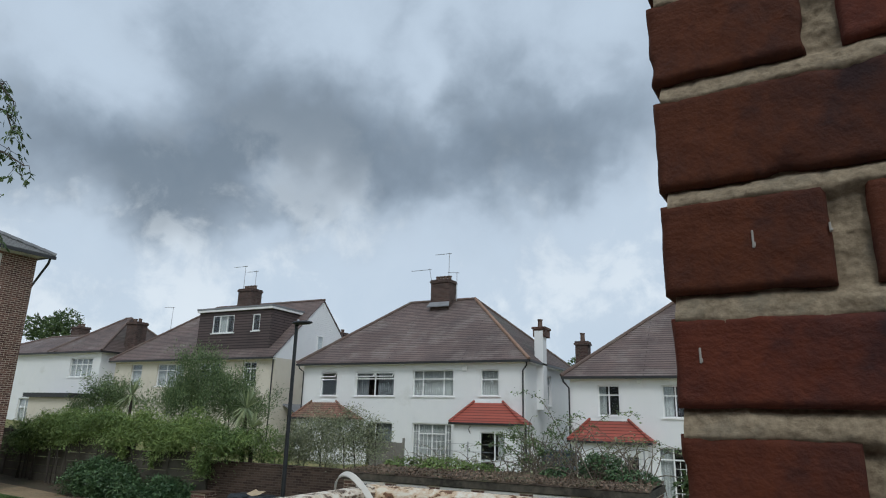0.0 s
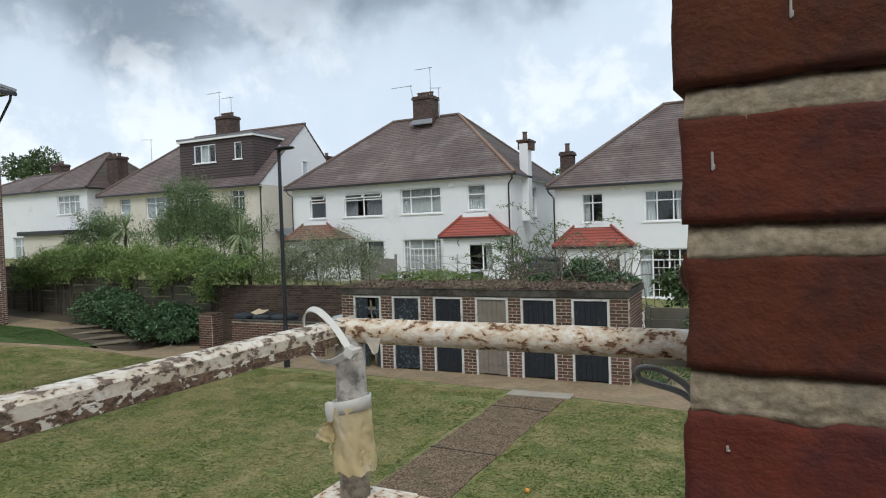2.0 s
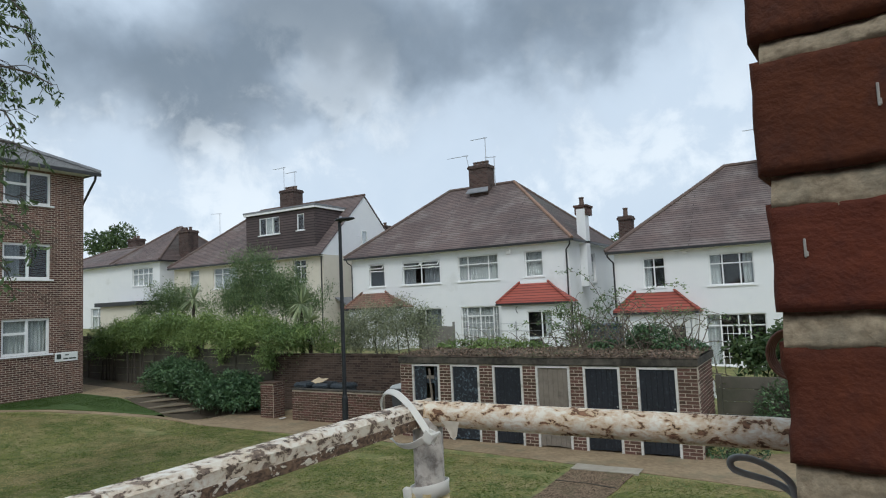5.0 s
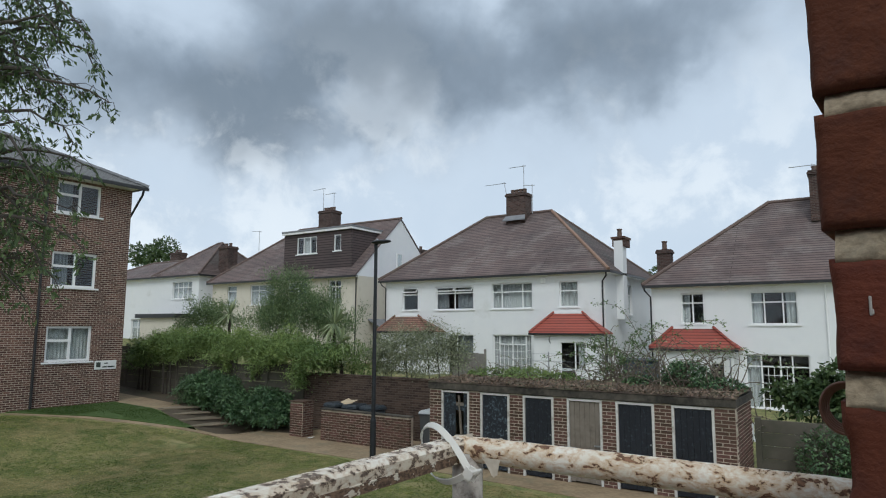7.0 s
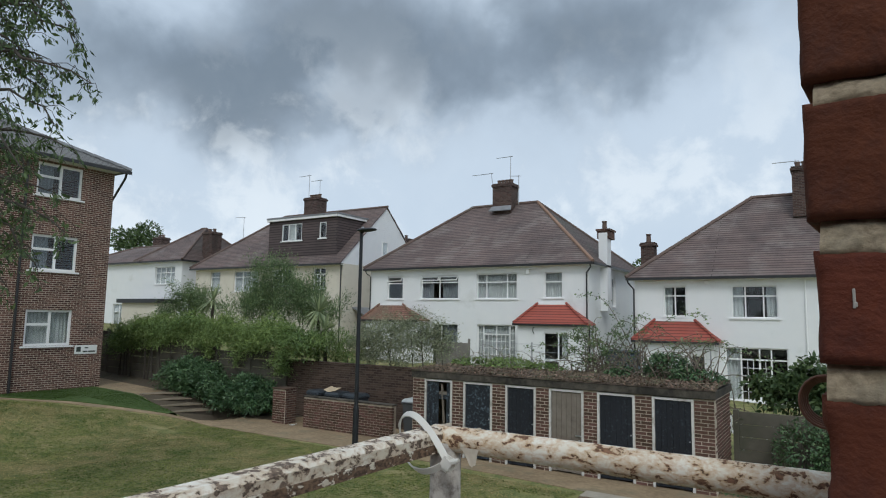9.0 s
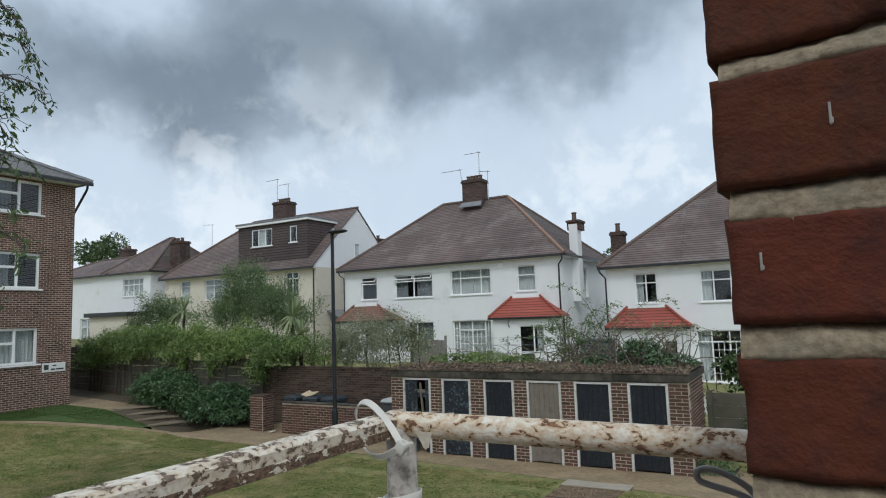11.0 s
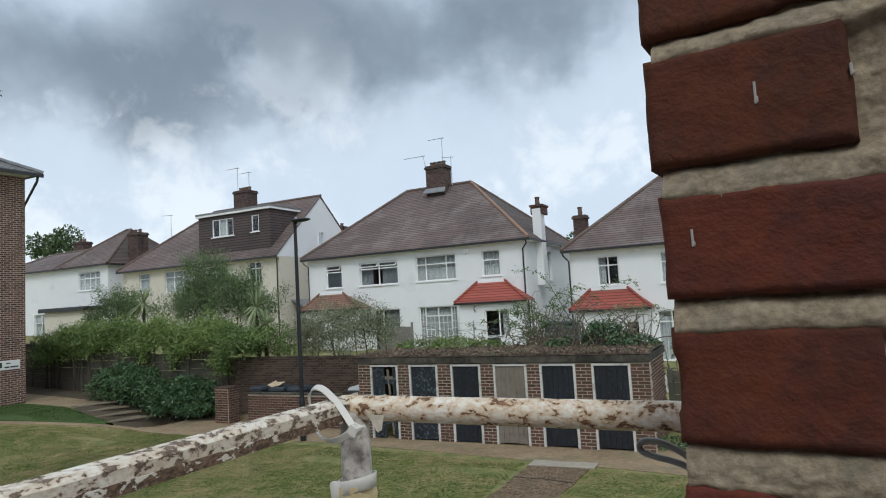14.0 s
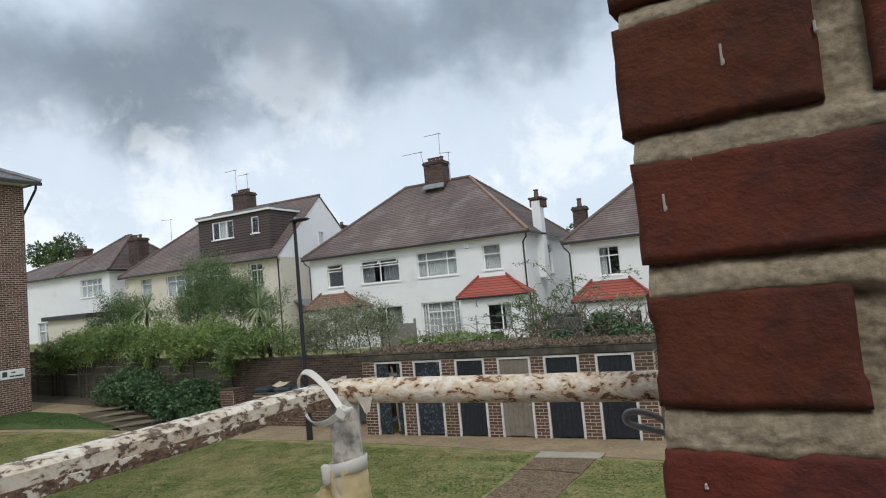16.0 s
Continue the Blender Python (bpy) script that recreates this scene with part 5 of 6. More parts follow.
def guard_rail():
    t = thing("guard_rail", (RX, RY, 3.0), "rusty steel guard rail with flaking white paint", "railing")
    bm = bmesh.new()
    n = 40
    tube(bm, [(RX - 0.004 + (0.34 - RX) * k / n, RY, RZ + 0.0004 * noise.noise((k * 0.7, 0, 0))) for k in range(n + 1)], 0.0098, 24)
    part("front_bar", bm, RUSTY, t, smooth=True)
    bm = bmesh.new()
    box(bm, -0.0095, 0.0095, -0.75, 0.006, -0.0082, 0.0085, 0.0034, Matrix.Translation((RX, RY, RZ)) @ Matrix.Rotation(radians(-1.2), 4, "Z"))
    part("side_bar", bm, RUSTY_MORE, t)
    # thin added strip: darkens the bar's lower side face as shade would
    bm = bmesh.new()
    box(bm, 0.0096, 0.0102, -0.75, -0.012, -0.0085, -0.0018, 0.0002, Matrix.Translation((RX, RY, RZ)) @ Matrix.Rotation(radians(-1.2), 4, "Z"))
    part("shade_strip", bm, RUST_SHADE, t, "dark rust-patched strip painting the shaded side of the bar")
    bm = bmesh.new()
    rod(bm, (RX + 0.0068, RY, 3.27), (RX + 0.0068, RY, RZ - 0.002), 0.0121, n=28)
    part("post", bm, POST_GREY, t, "grey steel post", smooth=True)
    cx, z0, z1 = RX + 0.0068, 3.2975, 3.350
    bm = bmesh.new()
    rows = []
    for k in range(41):
        f = k / 40
        rows.append([])
        for j in range(64):
            a = 2 * math.pi * j / 64
            r = 0.0141 + 0.0034 * (1 - f) ** 1.5 * max(0.0, math.cos(a - 0.2)) + 0.0018 * (1 - f)
            c = Vector((math.cos(a), math.sin(a), 0))
            r += 0.0022 * noise.noise(c * 1.7 + Vector((0, 0, f * 3))) + 0.0009 * noise.noise(c * 4.0 + Vector((3, 0, f * 9 + 3 * c.x)))
            ragged = (0.004 * noise.noise(c * 2.5) + 0.002 * noise.noise(c * 8)) * (1 - f)
            rows[-1].append(bm.verts.new((cx + c.x * r, RY + c.y * r, z0 + (z1 - z0) * f + ragged)))
    for p, q in zip(rows, rows[1:]):
        for j in range(64):
            bm.faces.new((p[j], p[(j + 1) % 64], q[(j + 1) % 64], q[j]))
    part("tape_wrap", bm, TAPE, t, "yellowed tape wrapped round the post", smooth=True)
    bm = bmesh.new()
    rows = [[bm.verts.new((cx + math.cos(2 * math.pi * j / 48) * r, RY + math.sin(2 * math.pi * j / 48) * r, z + 0.003 * math.cos(2 * math.pi * j / 48))) for j in range(48)] for z, r in ((3.3445, 0.0146), (3.3445, 0.0157), (3.3500, 0.0153), (3.3550, 0.0157), (3.3550, 0.0147))]
    for p, q in zip(rows, rows[1:]):
        for j in range(48):
            bm.faces.new((p[j], p[(j + 1) % 48], q[(j + 1) % 48], q[j]))
    part("collar", bm, TIE, t, "white plastic collar over the tape", smooth=True)
    bm = bmesh.new()
    box(bm, cx - 0.0160, cx - 0.0088, RY - 0.0165, RY - 0.0110, 3.3375, 3.3535, 0.0018)
    for v in bm.verts:
        v.co += Vector((1, 0.5, 0)) * 0.0012 * noise.noise(v.co * 120)
    part("collar_lug", bm, TIE, t, smooth=True)
    for side, z, l, h, seed in ((-1, 3.3265, 0.0165, 0.015, 0.0), (-1, 3.3310, 0.0120, 0.009, 5.0), (1, 3.3060, 0.0075, 0.014, 9.0), (-1, 3.3180, 0.0060, 0.014, 14.0), (1, 3.3120, 0.0040, 0.012, 21.0)):
        bm = bmesh.new()
        rows = []
        for i in range(9):
            u = i / 8
            reach = l * u
            rows.append([bm.verts.new((cx + side * (0.0132 + reach) + 0.0015 * noise.noise((u * 3, j, seed)), RY - 0.0075 - 0.004 * math.sin(u * 2.6 + seed) + 0.003 * noise.noise((u * 4, j * 0.8, seed + 2)), z + (j / 5 - 0.5) * h * (1 - 0.45 * u) + 0.0022 * noise.noise((u * 2.6, j * 0.9, seed + 4)) - 0.003 * u * u)) for j in range(6)])
        for p, q in zip(rows, rows[1:]):
            for j in range(5):
                bm.faces.new((p[j], p[j + 1], q[j + 1], q[j]))
        part("tape_end", bm, TAPE, t, smooth=True, normals=False)
    bm = bmesh.new()
    box(bm, RX - 0.03, RX + 0.05, RY - 0.028, RY + 0.03, 3.262, 3.272, 0.002)
    box(bm, RX + 0.02, 0.30, RY - 0.012, RY + 0.012, 3.262, 3.280, 0.004)
    box(bm, RX - 0.016, RX + 0.004, RY - 0.75, RY - 0.028, 3.262, 3.280, 0.004)
    part("lower_bar", bm, RUSTY, t)
    # lifted flakes of paint near the corner
    for x0, up0, l, lift, hang in ((0.002, 0.0088, 0.013, 0.0030, 0), (0.030, 0.0092, 0.011, 0.0014, 0), (0.046, 0.0092, 0.013, 0.0012, 0), (0.061, 0.0090, 0.010, 0.0008, 0), (0.020, 0.0092, 0.008, 0.0010, 0), (0.026, -0.0030, 0.016, 0.0030, 0.0125)):
        bm = bmesh.new()
        rows = []
        for i in range(7):
            u = i / 6
            row = []
            for j in range(5):
                v = j / 4
                x = x0 + l * u * (1 - (0.7 if hang else 0.25) * v) + 0.0016 * noise.noise((u * 4 + x0 * 300, v * 2, 1.0)) + (0.011 * v if hang else 0)
                y = -0.0104 - 0.002 * v - lift * v * v if hang else -0.007 + 0.007 * v
                z = up0 - hang * v * (1 - 0.3 * abs(u - 0.4)) if hang else up0 - 0.004 * (1 - v) + lift * v * v * (0.4 + 0.9 * u) + 0.0008 * noise.noise((u * 5, v * 3, x0 * 500))
                row.append(bm.verts.new((RX + x, RY + y, RZ + z)))
            rows.append(row)
        for p, q in zip(rows, rows[1:]):
            for j in range(4):
                bm.faces.new((p[j], p[j + 1], q[j + 1], q[j]))
        part("paint_flake", bm, FLAKE, t, smooth=True, normals=False)
    return t


guard_rail()


def cable_tie():
    t = thing("cable_tie", (RX, RY, RZ), "white nylon cable tie looped round the rail corner", "cable tie")
    knots = [(0.0350, 0.2085, 3.3995), (0.0235, 0.2095, 3.4135), (0.0130, 0.2115, 3.4220), (0.0015, 0.2155, 3.4268), (-0.0115, 0.2225, 3.4260), (-0.0225, 0.2300, 3.4195), (-0.0265, 0.2350, 3.4110), (-0.0240, 0.2350, 3.4000),
             (-0.0160, 0.2290, 3.3910), (-0.0040, 0.2200, 3.3875), (0.0085, 0.2120, 3.3870), (0.0205, 0.2085, 3.3890), (0.0315, 0.2080, 3.3945)]
    knots = [Vector(k) for k in knots]
    line = []
    for i in range(len(knots) - 1):
        p0, p1, p2, p3 = knots[max(i - 1, 0)], knots[i], knots[i + 1], knots[min(i + 2, len(knots) - 1)]
        for k in range(5):
            u = k / 5
            line.append(0.5 * (2 * p1 + (p2 - p0) * u + (2 * p0 - 5 * p1 + 4 * p2 - p3) * u * u + (3 * p1 - p0 - 3 * p2 + p3) * u ** 3))
    line.append(knots[-1])
    mid = Vector((0.003, 0.222, 3.407))
    bm = bmesh.new()
    rings = []
    for i, p in enumerate(line):
        tan = (line[min(i + 1, len(line) - 1)] - line[max(i - 1, 0)]).normalized()
        out = ((p - mid).normalized() * 0.75 + Vector((0.35, -0.62, 0.12))).normalized()
        wd = tan.cross(out).normalized()
        tn = wd.cross(tan).normalized()
        rings.append([bm.verts.new(p + wd * sx * 0.0026 + tn * sy * 0.0006) for sx, sy in ((-1, -1), (1, -1), (1, 1), (-1, 1))])
    for p, q in zip(rings, rings[1:]):
        for k in range(4):
            bm.faces.new((p[k], p[(k + 1) % 4], q[(k + 1) % 4], q[k]))
    part("strap", bm, TIE, t)
    bm = bmesh.new()
    h = Vector((0.0375, 0.2070, 3.3965))
    g = bmesh.ops.create_cube(bm, size=1.0)
    bmesh.ops.transform(bm, matrix=Matrix.Translation(h) @ Matrix.Rotation(radians(18), 4, "Z") @ Matrix.Rotation(radians(30), 4, "Y") @ Matrix.Diagonal((0.0105, 0.0075, 0.0115, 1)), verts=g["verts"])
    bmesh.ops.bevel(bm, geom=bm.edges[:], offset=0.0024, segments=2, affect="EDGES")
    part("head", bm, TIE, t)
    bm = bmesh.new()
    tube(bm, [h + Vector((0.004, -0.002, 0.002)), h + Vector((0.010, -0.001, 0.0045))], [0.0024, 0.0012], 6)
    part("cut_tail", bm, TIE, t)


cable_tie()

bm = bmesh.new()
knots = [Vector(p) for p in ((0.2745, 0.256, 3.350), (0.2735, 0.255, 3.370), (0.2685, 0.254, 3.3790), (0.2560, 0.253, 3.3868), (0.2450, 0.2525, 3.3893), (0.2385, 0.253, 3.3868), (0.2390, 0.254, 3.3815), (0.2460, 0.255, 3.3785), (0.2570, 0.256, 3.3758), (0.2670, 0.257, 3.3722), (0.2745, 0.258, 3.366))]
pts = []
for i in range(len(knots) - 1):
    p0, p1, p2, p3 = knots[max(i - 1, 0)], knots[i], knots[i + 1], knots[min(i + 2, len(knots) - 1)]
    pts += [0.5 * (2 * p1 + (p2 - p0) * u + (2 * p0 - 5 * p1 + 4 * p2 - p3) * u * u + (3 * p1 - p0 - 3 * p2 + p3) * u ** 3) for u in (0, 0.25, 0.5, 0.75)]
tube(bm, pts, 0.0022, 12)
tagged(part("cable", bm, CABLE, smooth=True), "loop of grey cable hanging by the brick pier", "cable")

# ---- the brick pier ----
PIER_BRICK = surface("red_facing_brick", (0.074, 0.022, 0.016), (0.225, 0.057, 0.025), 30.0, 0.85, 1.0, 260, stain=(0.042, 0.022, 0.024), stain_scale=14.0, stain_amount=0.9, random=0.2, coarse=0.6, spec=0.25)
PIER_MORTAR = surface("sandy_mortar", (0.17, 0.132, 0.086), (0.43, 0.35, 0.245), 260.0, 0.95, 1.0, 520, stain=(0.20, 0.175, 0.13), stain_scale=45.0, coarse=0.4)
SPLASH = surface("paint_splash", (0.36, 0.34, 0.31), (0.48, 0.46, 0.42), 50.0, 0.6, 0.2, 300)
EX, EY, PTURN = 0.2765, 0.150, -5.0          # near corner of the pier, and the turn of its face
# bottom and top of each course of bricks near the eye
COURSES = {-4: (3.191, 3.251), -3: (3.264, 3.323), -2: (3.338, 3.393), -1: (3.411, 3.4705), 0: (3.4845, 3.5385), 1: (3.5525, 3.6125), 2: (3.6220, 3.6870), 3: (3.6990, 3.7620), 4: (3.7745, 3.8360), 5: (3.849, 3.910), 6: (3.923, 3.985)}


def course(r):
    """Bottom and top of a course; beyond the near ones they run on at an even gauge."""
    if r in COURSES:
        return COURSES[r]
    z = 3.923 + 0.0745 * (r - 6) if r > 6 else 3.191 + 0.0745 * (r + 4)
    return z, z + 0.0605




def pier_m():
    return Matrix.Translation((EX, EY, 0)) @ Matrix.Rotation(radians(PTURN), 4, "Z")


def rough_brick(l, seed, h=0.0605):
    """A worn facing brick: rounded arrises, chipped edges, uneven face; its near face looks along -y."""
    step = 0.0030
    nx, nz = int(l / step), int(h / step)
    off = Vector((seed * 3.7, seed * 1.3, seed * 2.9))
    bm = bmesh.new()
    grid = []
    for j in range(-2, nz + 3):
        row = []
        for i in range(-2, nx + 3):
            fi, fj = min(max(i, 0), nx), min(max(j, 0), nz)
            x, z = l * fi / nx, h * (fj / nz - 0.5)
            out = max(-i, i - nx, -j, j - nz, 0)
            edge = min(x, l - x, z + h / 2, h / 2 - z)
            q = Vector((x, 0, z))
            y = 0.0009 * noise.noise(q * 60 + off) + 0.0006 * noise.noise(q * 170 + off) + 0.0004 * noise.noise(q * 420 + off)
            r = 0.0034
            if edge < r:
                y += r - math.sqrt(max(r * r - (r - edge) ** 2, 0))
            chip = max(0.0, noise.noise(q * 33 + off * 2) - 0.18) * 0.012 * max(0.0, 1 - edge / 0.009)
            y += chip
            dx = (1 if i <= 0 else -1 if i >= nx else 0) * (0.0011 * (noise.noise(Vector((3, 0, z * 60)) + off) + 0.6) + chip * 0.8)
            dz = (1 if j <= 0 else -1 if j >= nz else 0) * (0.0012 * (noise.noise(Vector((x * 50, 5, 0)) + off) + 0.3) + chip * 0.8)
            y += 0.008 if out == 1 else 0.09 if out == 2 else 0.0
            row.append(bm.verts.new((x + dx, y, z + dz)))
        grid.append(row)
    for a, b in zip(grid, grid[1:]):
        for i in range(len(a) - 1):
            bm.faces.new((a[i], a[i + 1], b[i + 1], b[i]))
    bmesh.ops.remove_doubles(bm, verts=bm.verts, dist=1e-6)
    me = bpy.data.meshes.new("pier_brick")
    bm.to_mesh(me)
    bm.free()
    for p in me.polygons:
        p.use_smooth = True
    return me


def brick_pier():
    t = thing("brick_wall", (EX, EY, 0), "dark red brick wall end with sandy mortar joints beside the opening", "wall", kind="structure")
    M = pier_m()
    z_low, z_high = course(-18)[0] - 0.01, course(19)[1] + 0.01
    # struck mortar: recessed under the brick above, flush and smeared over the arris of the brick below
    bm = bmesh.new()
    nx, nz, za, zb = 170, 640, 3.20, 3.98
    joints = [(course(r)[1], course(r + 1)[0]) for r in range(-5, 8)]
    rows = []
    for j in range(nz + 1):
        z = za + (zb - za) * j / nz
        rows.append([])
        for i in range(nx + 1):
            x = 0.0030 + 0.24 * i / nx
            wob = 0.0022 * noise.noise((x * 45, z * 70, 0)) + 0.0014 * noise.noise((x * 150, z * 170, 4)) + 0.0007 * noise.noise((x * 420, z * 420, 9))
            y = 0.0075
            for lo, hi in joints:
                smear = 0.003 + 0.006 * max(0.0, noise.noise((x * 28, lo * 40, 2.0)))
                if lo - 0.016 < z <= lo:
                    y = min(y, -0.0006 + 0.0016 * (lo - z) / smear + 0.9 * max(0.0, lo - z - smear))
                elif lo < z < hi + 0.003:
                    f = min((z - lo) / (hi - lo), 1)
                    y = min(y, 0.0002 + 0.0070 * f * f)
            rows[-1].append(bm.verts.new(M @ Vector((x, y + wob, z))))
    for a, b in zip(rows, rows[1:]):
        for i in range(nx):
            bm.faces.new((a[i], a[i + 1], b[i + 1], b[i]))
    part("mortar", bm, PIER_MORTAR, t, "sandy mortar", smooth=True, normals=False)
    bm = bmesh.new()
    box(bm, 0.004, 1.6, 0.0125, 0.205, z_low, z_high, 0, M)
    part("wall_core", bm, PIER_MORTAR, t)
    headers = [rough_brick(0.0945, s) for s in range(9)]
    long_ = [rough_brick(0.211, s + 20) for s in range(5)]
    k = 0
    for r in range(-18, 20):
        z0, z1 = course(r)
        near = -8 <= r <= 8
        x, first = (-0.0002 if r in (-1, 0) else -0.0030 if r > 0 else -0.0015), True
        while x < (0.33 if near else 0.25):
            head = first and r % 2 == 1
            me = headers[(k * 5 + 2) % 9] if head else long_[k % 5]
            lay(t, me, PIER_BRICK, M @ pose(x, random.uniform(-0.0006, 0.0006), (z0 + z1) / 2) @ Matrix.Diagonal((1, 1, (z1 - z0) / 0.0605, 1)))
            x += (0.112 if head else 0.225)
            first, k = False, k + 1
    # far side of the same wall
    bm = bmesh.new()
    box(bm, 0.0, 1.6, 0.206, 0.216, z_low, z_high, 0, M)
    box(bm, 0.42, 1.6, -0.002, 0.0122, z_low, z_high, 0, M)
    part("wall_face", bm, FLAT_BRICK, t)
    bm = bmesh.new()
    for x, z, l in ((0.0506, 3.5830, 0.0055), (0.0159, 3.5152, 0.0046), (0.0905, 3.5852, 0.0028), (0.020, 3.374, 0.0014)):
        box(bm, x - 0.0006, x + 0.0006, -0.0016, 0.001, z - l, z + l, 0.0003, M)
        box(bm, x - 0.0003, x + 0.0012, -0.0017, 0.001, z - l * 0.9, z - l * 0.35, 0.0003, M)
    part("paint_splash", bm, SPLASH, t, "dried white paint runs")


brick_pier()

# ---- our own building, below and behind the eye ----
OWN = surface("painted_landing", (0.42, 0.40, 0.37), (0.50, 0.48, 0.45), 2.0, 0.9, 0.2, 60)
own = thing("access_balcony", (0.6, -1.0, 1.9), "plain open concrete access balcony under the eye, assumed, with an unseen light-blocking wall", "balcony", kind="structure")
bm = bmesh.new()
box(bm, -6, 7, -1.6, 0.34, 1.95, 2.12)
part("balcony_floor", bm, OWN, own)
# unseen wall added behind the eye to hold light off pier and rail
bm = bmesh.new()
box(bm, -6, 7, -1.85, -1.6, 1.95, 4.5)
part("light_blocking_wall", bm, FLAT_BRICK, own)
bm = bmesh.new()
box(bm, -8, 9, 0.1, 0.32, -0.1, 1.945)
part("lower_wall", bm, FLAT_BRICK, own)

# ---- plants ----
LEAF_BRIGHT = surface("bright_climber_leaf", (0.078, 0.145, 0.045), (0.27, 0.36, 0.11), 1.6, 0.5, 0, island=0.3, translucent=0.25, coarse=0.7)
LEAF_DARK = surface("dark_laurel_leaf", (0.040, 0.092, 0.040), (0.105, 0.180, 0.076), 3.0, 0.4, 0, island=0.5, translucent=0.1)
LEAF_PALE = surface("pale_feathery_leaf", (0.115, 0.175, 0.075), (0.185, 0.255, 0.115), 2.0, 0.6, 0, island=0.4, translucent=0.25)
LEAF_GREY = surface("grey_green_leaf", (0.19, 0.22, 0.13), (0.31, 0.33, 0.21), 2.5, 0.6, 0, island=0.45, translucent=0.2)
LEAF_TREE = surface("tree_leaf", (0.055, 0.095, 0.034), (0.105, 0.155, 0.058), 2.0, 0.5, 0, island=0.45, translucent=0.3)
LEAF_SWORD = surface("sword_leaf", (0.19, 0.245, 0.125), (0.33, 0.38, 0.21), 3.0, 0.5, 0, island=0.4, translucent=0.2)
TWIG = surface("bare_twig", (0.11, 0.085, 0.065), (0.20, 0.165, 0.13), 8.0, 0.9, 0)
BARK = surface("tree_bark", (0.045, 0.038, 0.032), (0.085, 0.072, 0.060), 10.0, 0.95, 0.6, 60)
rng = np.random.default_rng(7)


def leaves(name, pts, dirs, length, width, material, parent=None, vary=0.4, flat=False, face=None):
    """One mesh of many small pointed leaves: each a bent diamond at its point, along its direction."""
    n = len(pts)
    pts, dirs = np.asarray(pts, float), np.asarray(dirs, float)
    dirs = dirs / np.maximum(np.linalg.norm(dirs, axis=1, keepdims=True), 1e-6)
    side = np.cross(dirs, rng.normal(size=(n, 3)) * (0.25 if flat else 1) + (np.array([0, 0, 1.0]) if flat else 0))
    if face is not None:
        side = np.cross(dirs, np.asarray(face) + rng.normal(size=(n, 3)) * 0.3)
    side /= np.maximum(np.linalg.norm(side, axis=1, keepdims=True), 1e-6)
    nrm = np.cross(side, dirs)
    l = length * (1 + vary * rng.uniform(-1, 1, (n, 1)))
    w = width * (1 + vary * rng.uniform(-1, 1, (n, 1)))
    v = np.stack([pts, pts + dirs * l * 0.45 + side * w / 2 + nrm * w * 0.15, pts + dirs * l - nrm * l * 0.12, pts + dirs * l * 0.45 - side * w / 2 + nrm * w * 0.15], 1).reshape(-1, 3)
    me = bpy.data.meshes.new(name)
    me.vertices.add(4 * n)
    me.vertices.foreach_set("co", v.ravel())
    me.loops.add(4 * n)
    me.loops.foreach_set("vertex_index", np.arange(4 * n))
    me.polygons.add(n)
    me.polygons.foreach_set("loop_start", np.arange(0, 4 * n, 4))
    me.update(calc_edges=True)
    me.validate()
    me.materials.append(material)
    ob = new(name, me)
    if parent is not None:
        ob.parent = parent
        ob.matrix_parent_inverse = Matrix.Translation([-v for v in parent["at"]])
    return ob


def heap(blobs, n, droop=0.3, shell=0.55, clump=0.0, stretch=1.0, gather=150):
    """Points and leaf directions over overlapping ellipsoids (x, y, z, rx, ry, rz), thicker near their skins, with gaps."""
    blobs = np.array(blobs, float)
    vol = blobs[:, 3] * blobs[:, 4] * blobs[:, 5]
    pick = rng.choice(len(blobs), size=int(n * 1.7), p=vol ** 0.67 / (vol ** 0.67).sum())
    d = rng.normal(size=(len(pick), 3))
    d /= np.linalg.norm(d, axis=1, keepdims=True)
    r = shell + (1.06 - shell) * rng.uniform(0, 1, (len(pick), 1)) ** 0.6
    b = blobs[pick]
    p = b[:, :3] + d * r * b[:, 3:]
    keep = [noise.noise(Vector(q) * 1.9) + 0.5 * noise.noise(Vector(q) * 4.7) > -0.32 for q in p]
    p, d = p[keep][:n], d[keep][:n]
    if clump:
        # most leaves sit in sprays round twig ends on the skin, which stand out unevenly and leave dark hollows between
        m = max(8, n // gather)
        i = rng.choice(np.flatnonzero(d[:, 2] > -0.35), m)
        c = p[i] + d[i] * rng.normal(0.25, 0.55, (m, 1)) * clump
        to = rng.integers(0, m, len(p))
        q = rng.normal(size=p.shape) * 0.5
        move = rng.uniform(0, 1, len(p)) < 0.8
        p -= d * 0.12
        q[:, 2] *= 0.55 * stretch
        q[:, 2] -= (0.5 * (q[:, :2] ** 2).sum(1)) * (1 if stretch <= 1 else -0.6)
        p[move] = (c[to] + q * clump)[move]
        d[move] = (q * np.array([1, 1, 0.5]) + np.array([0, 0, 0.25 * stretch]))[move] * 1.4
    face = d / np.maximum(np.linalg.norm(d, axis=1, keepdims=True), 1e-6) + np.array([0, 0, 0.75])
    out = d + rng.normal(size=d.shape) * 0.7 + np.array([0, 0, -droop])
    return p, out, face


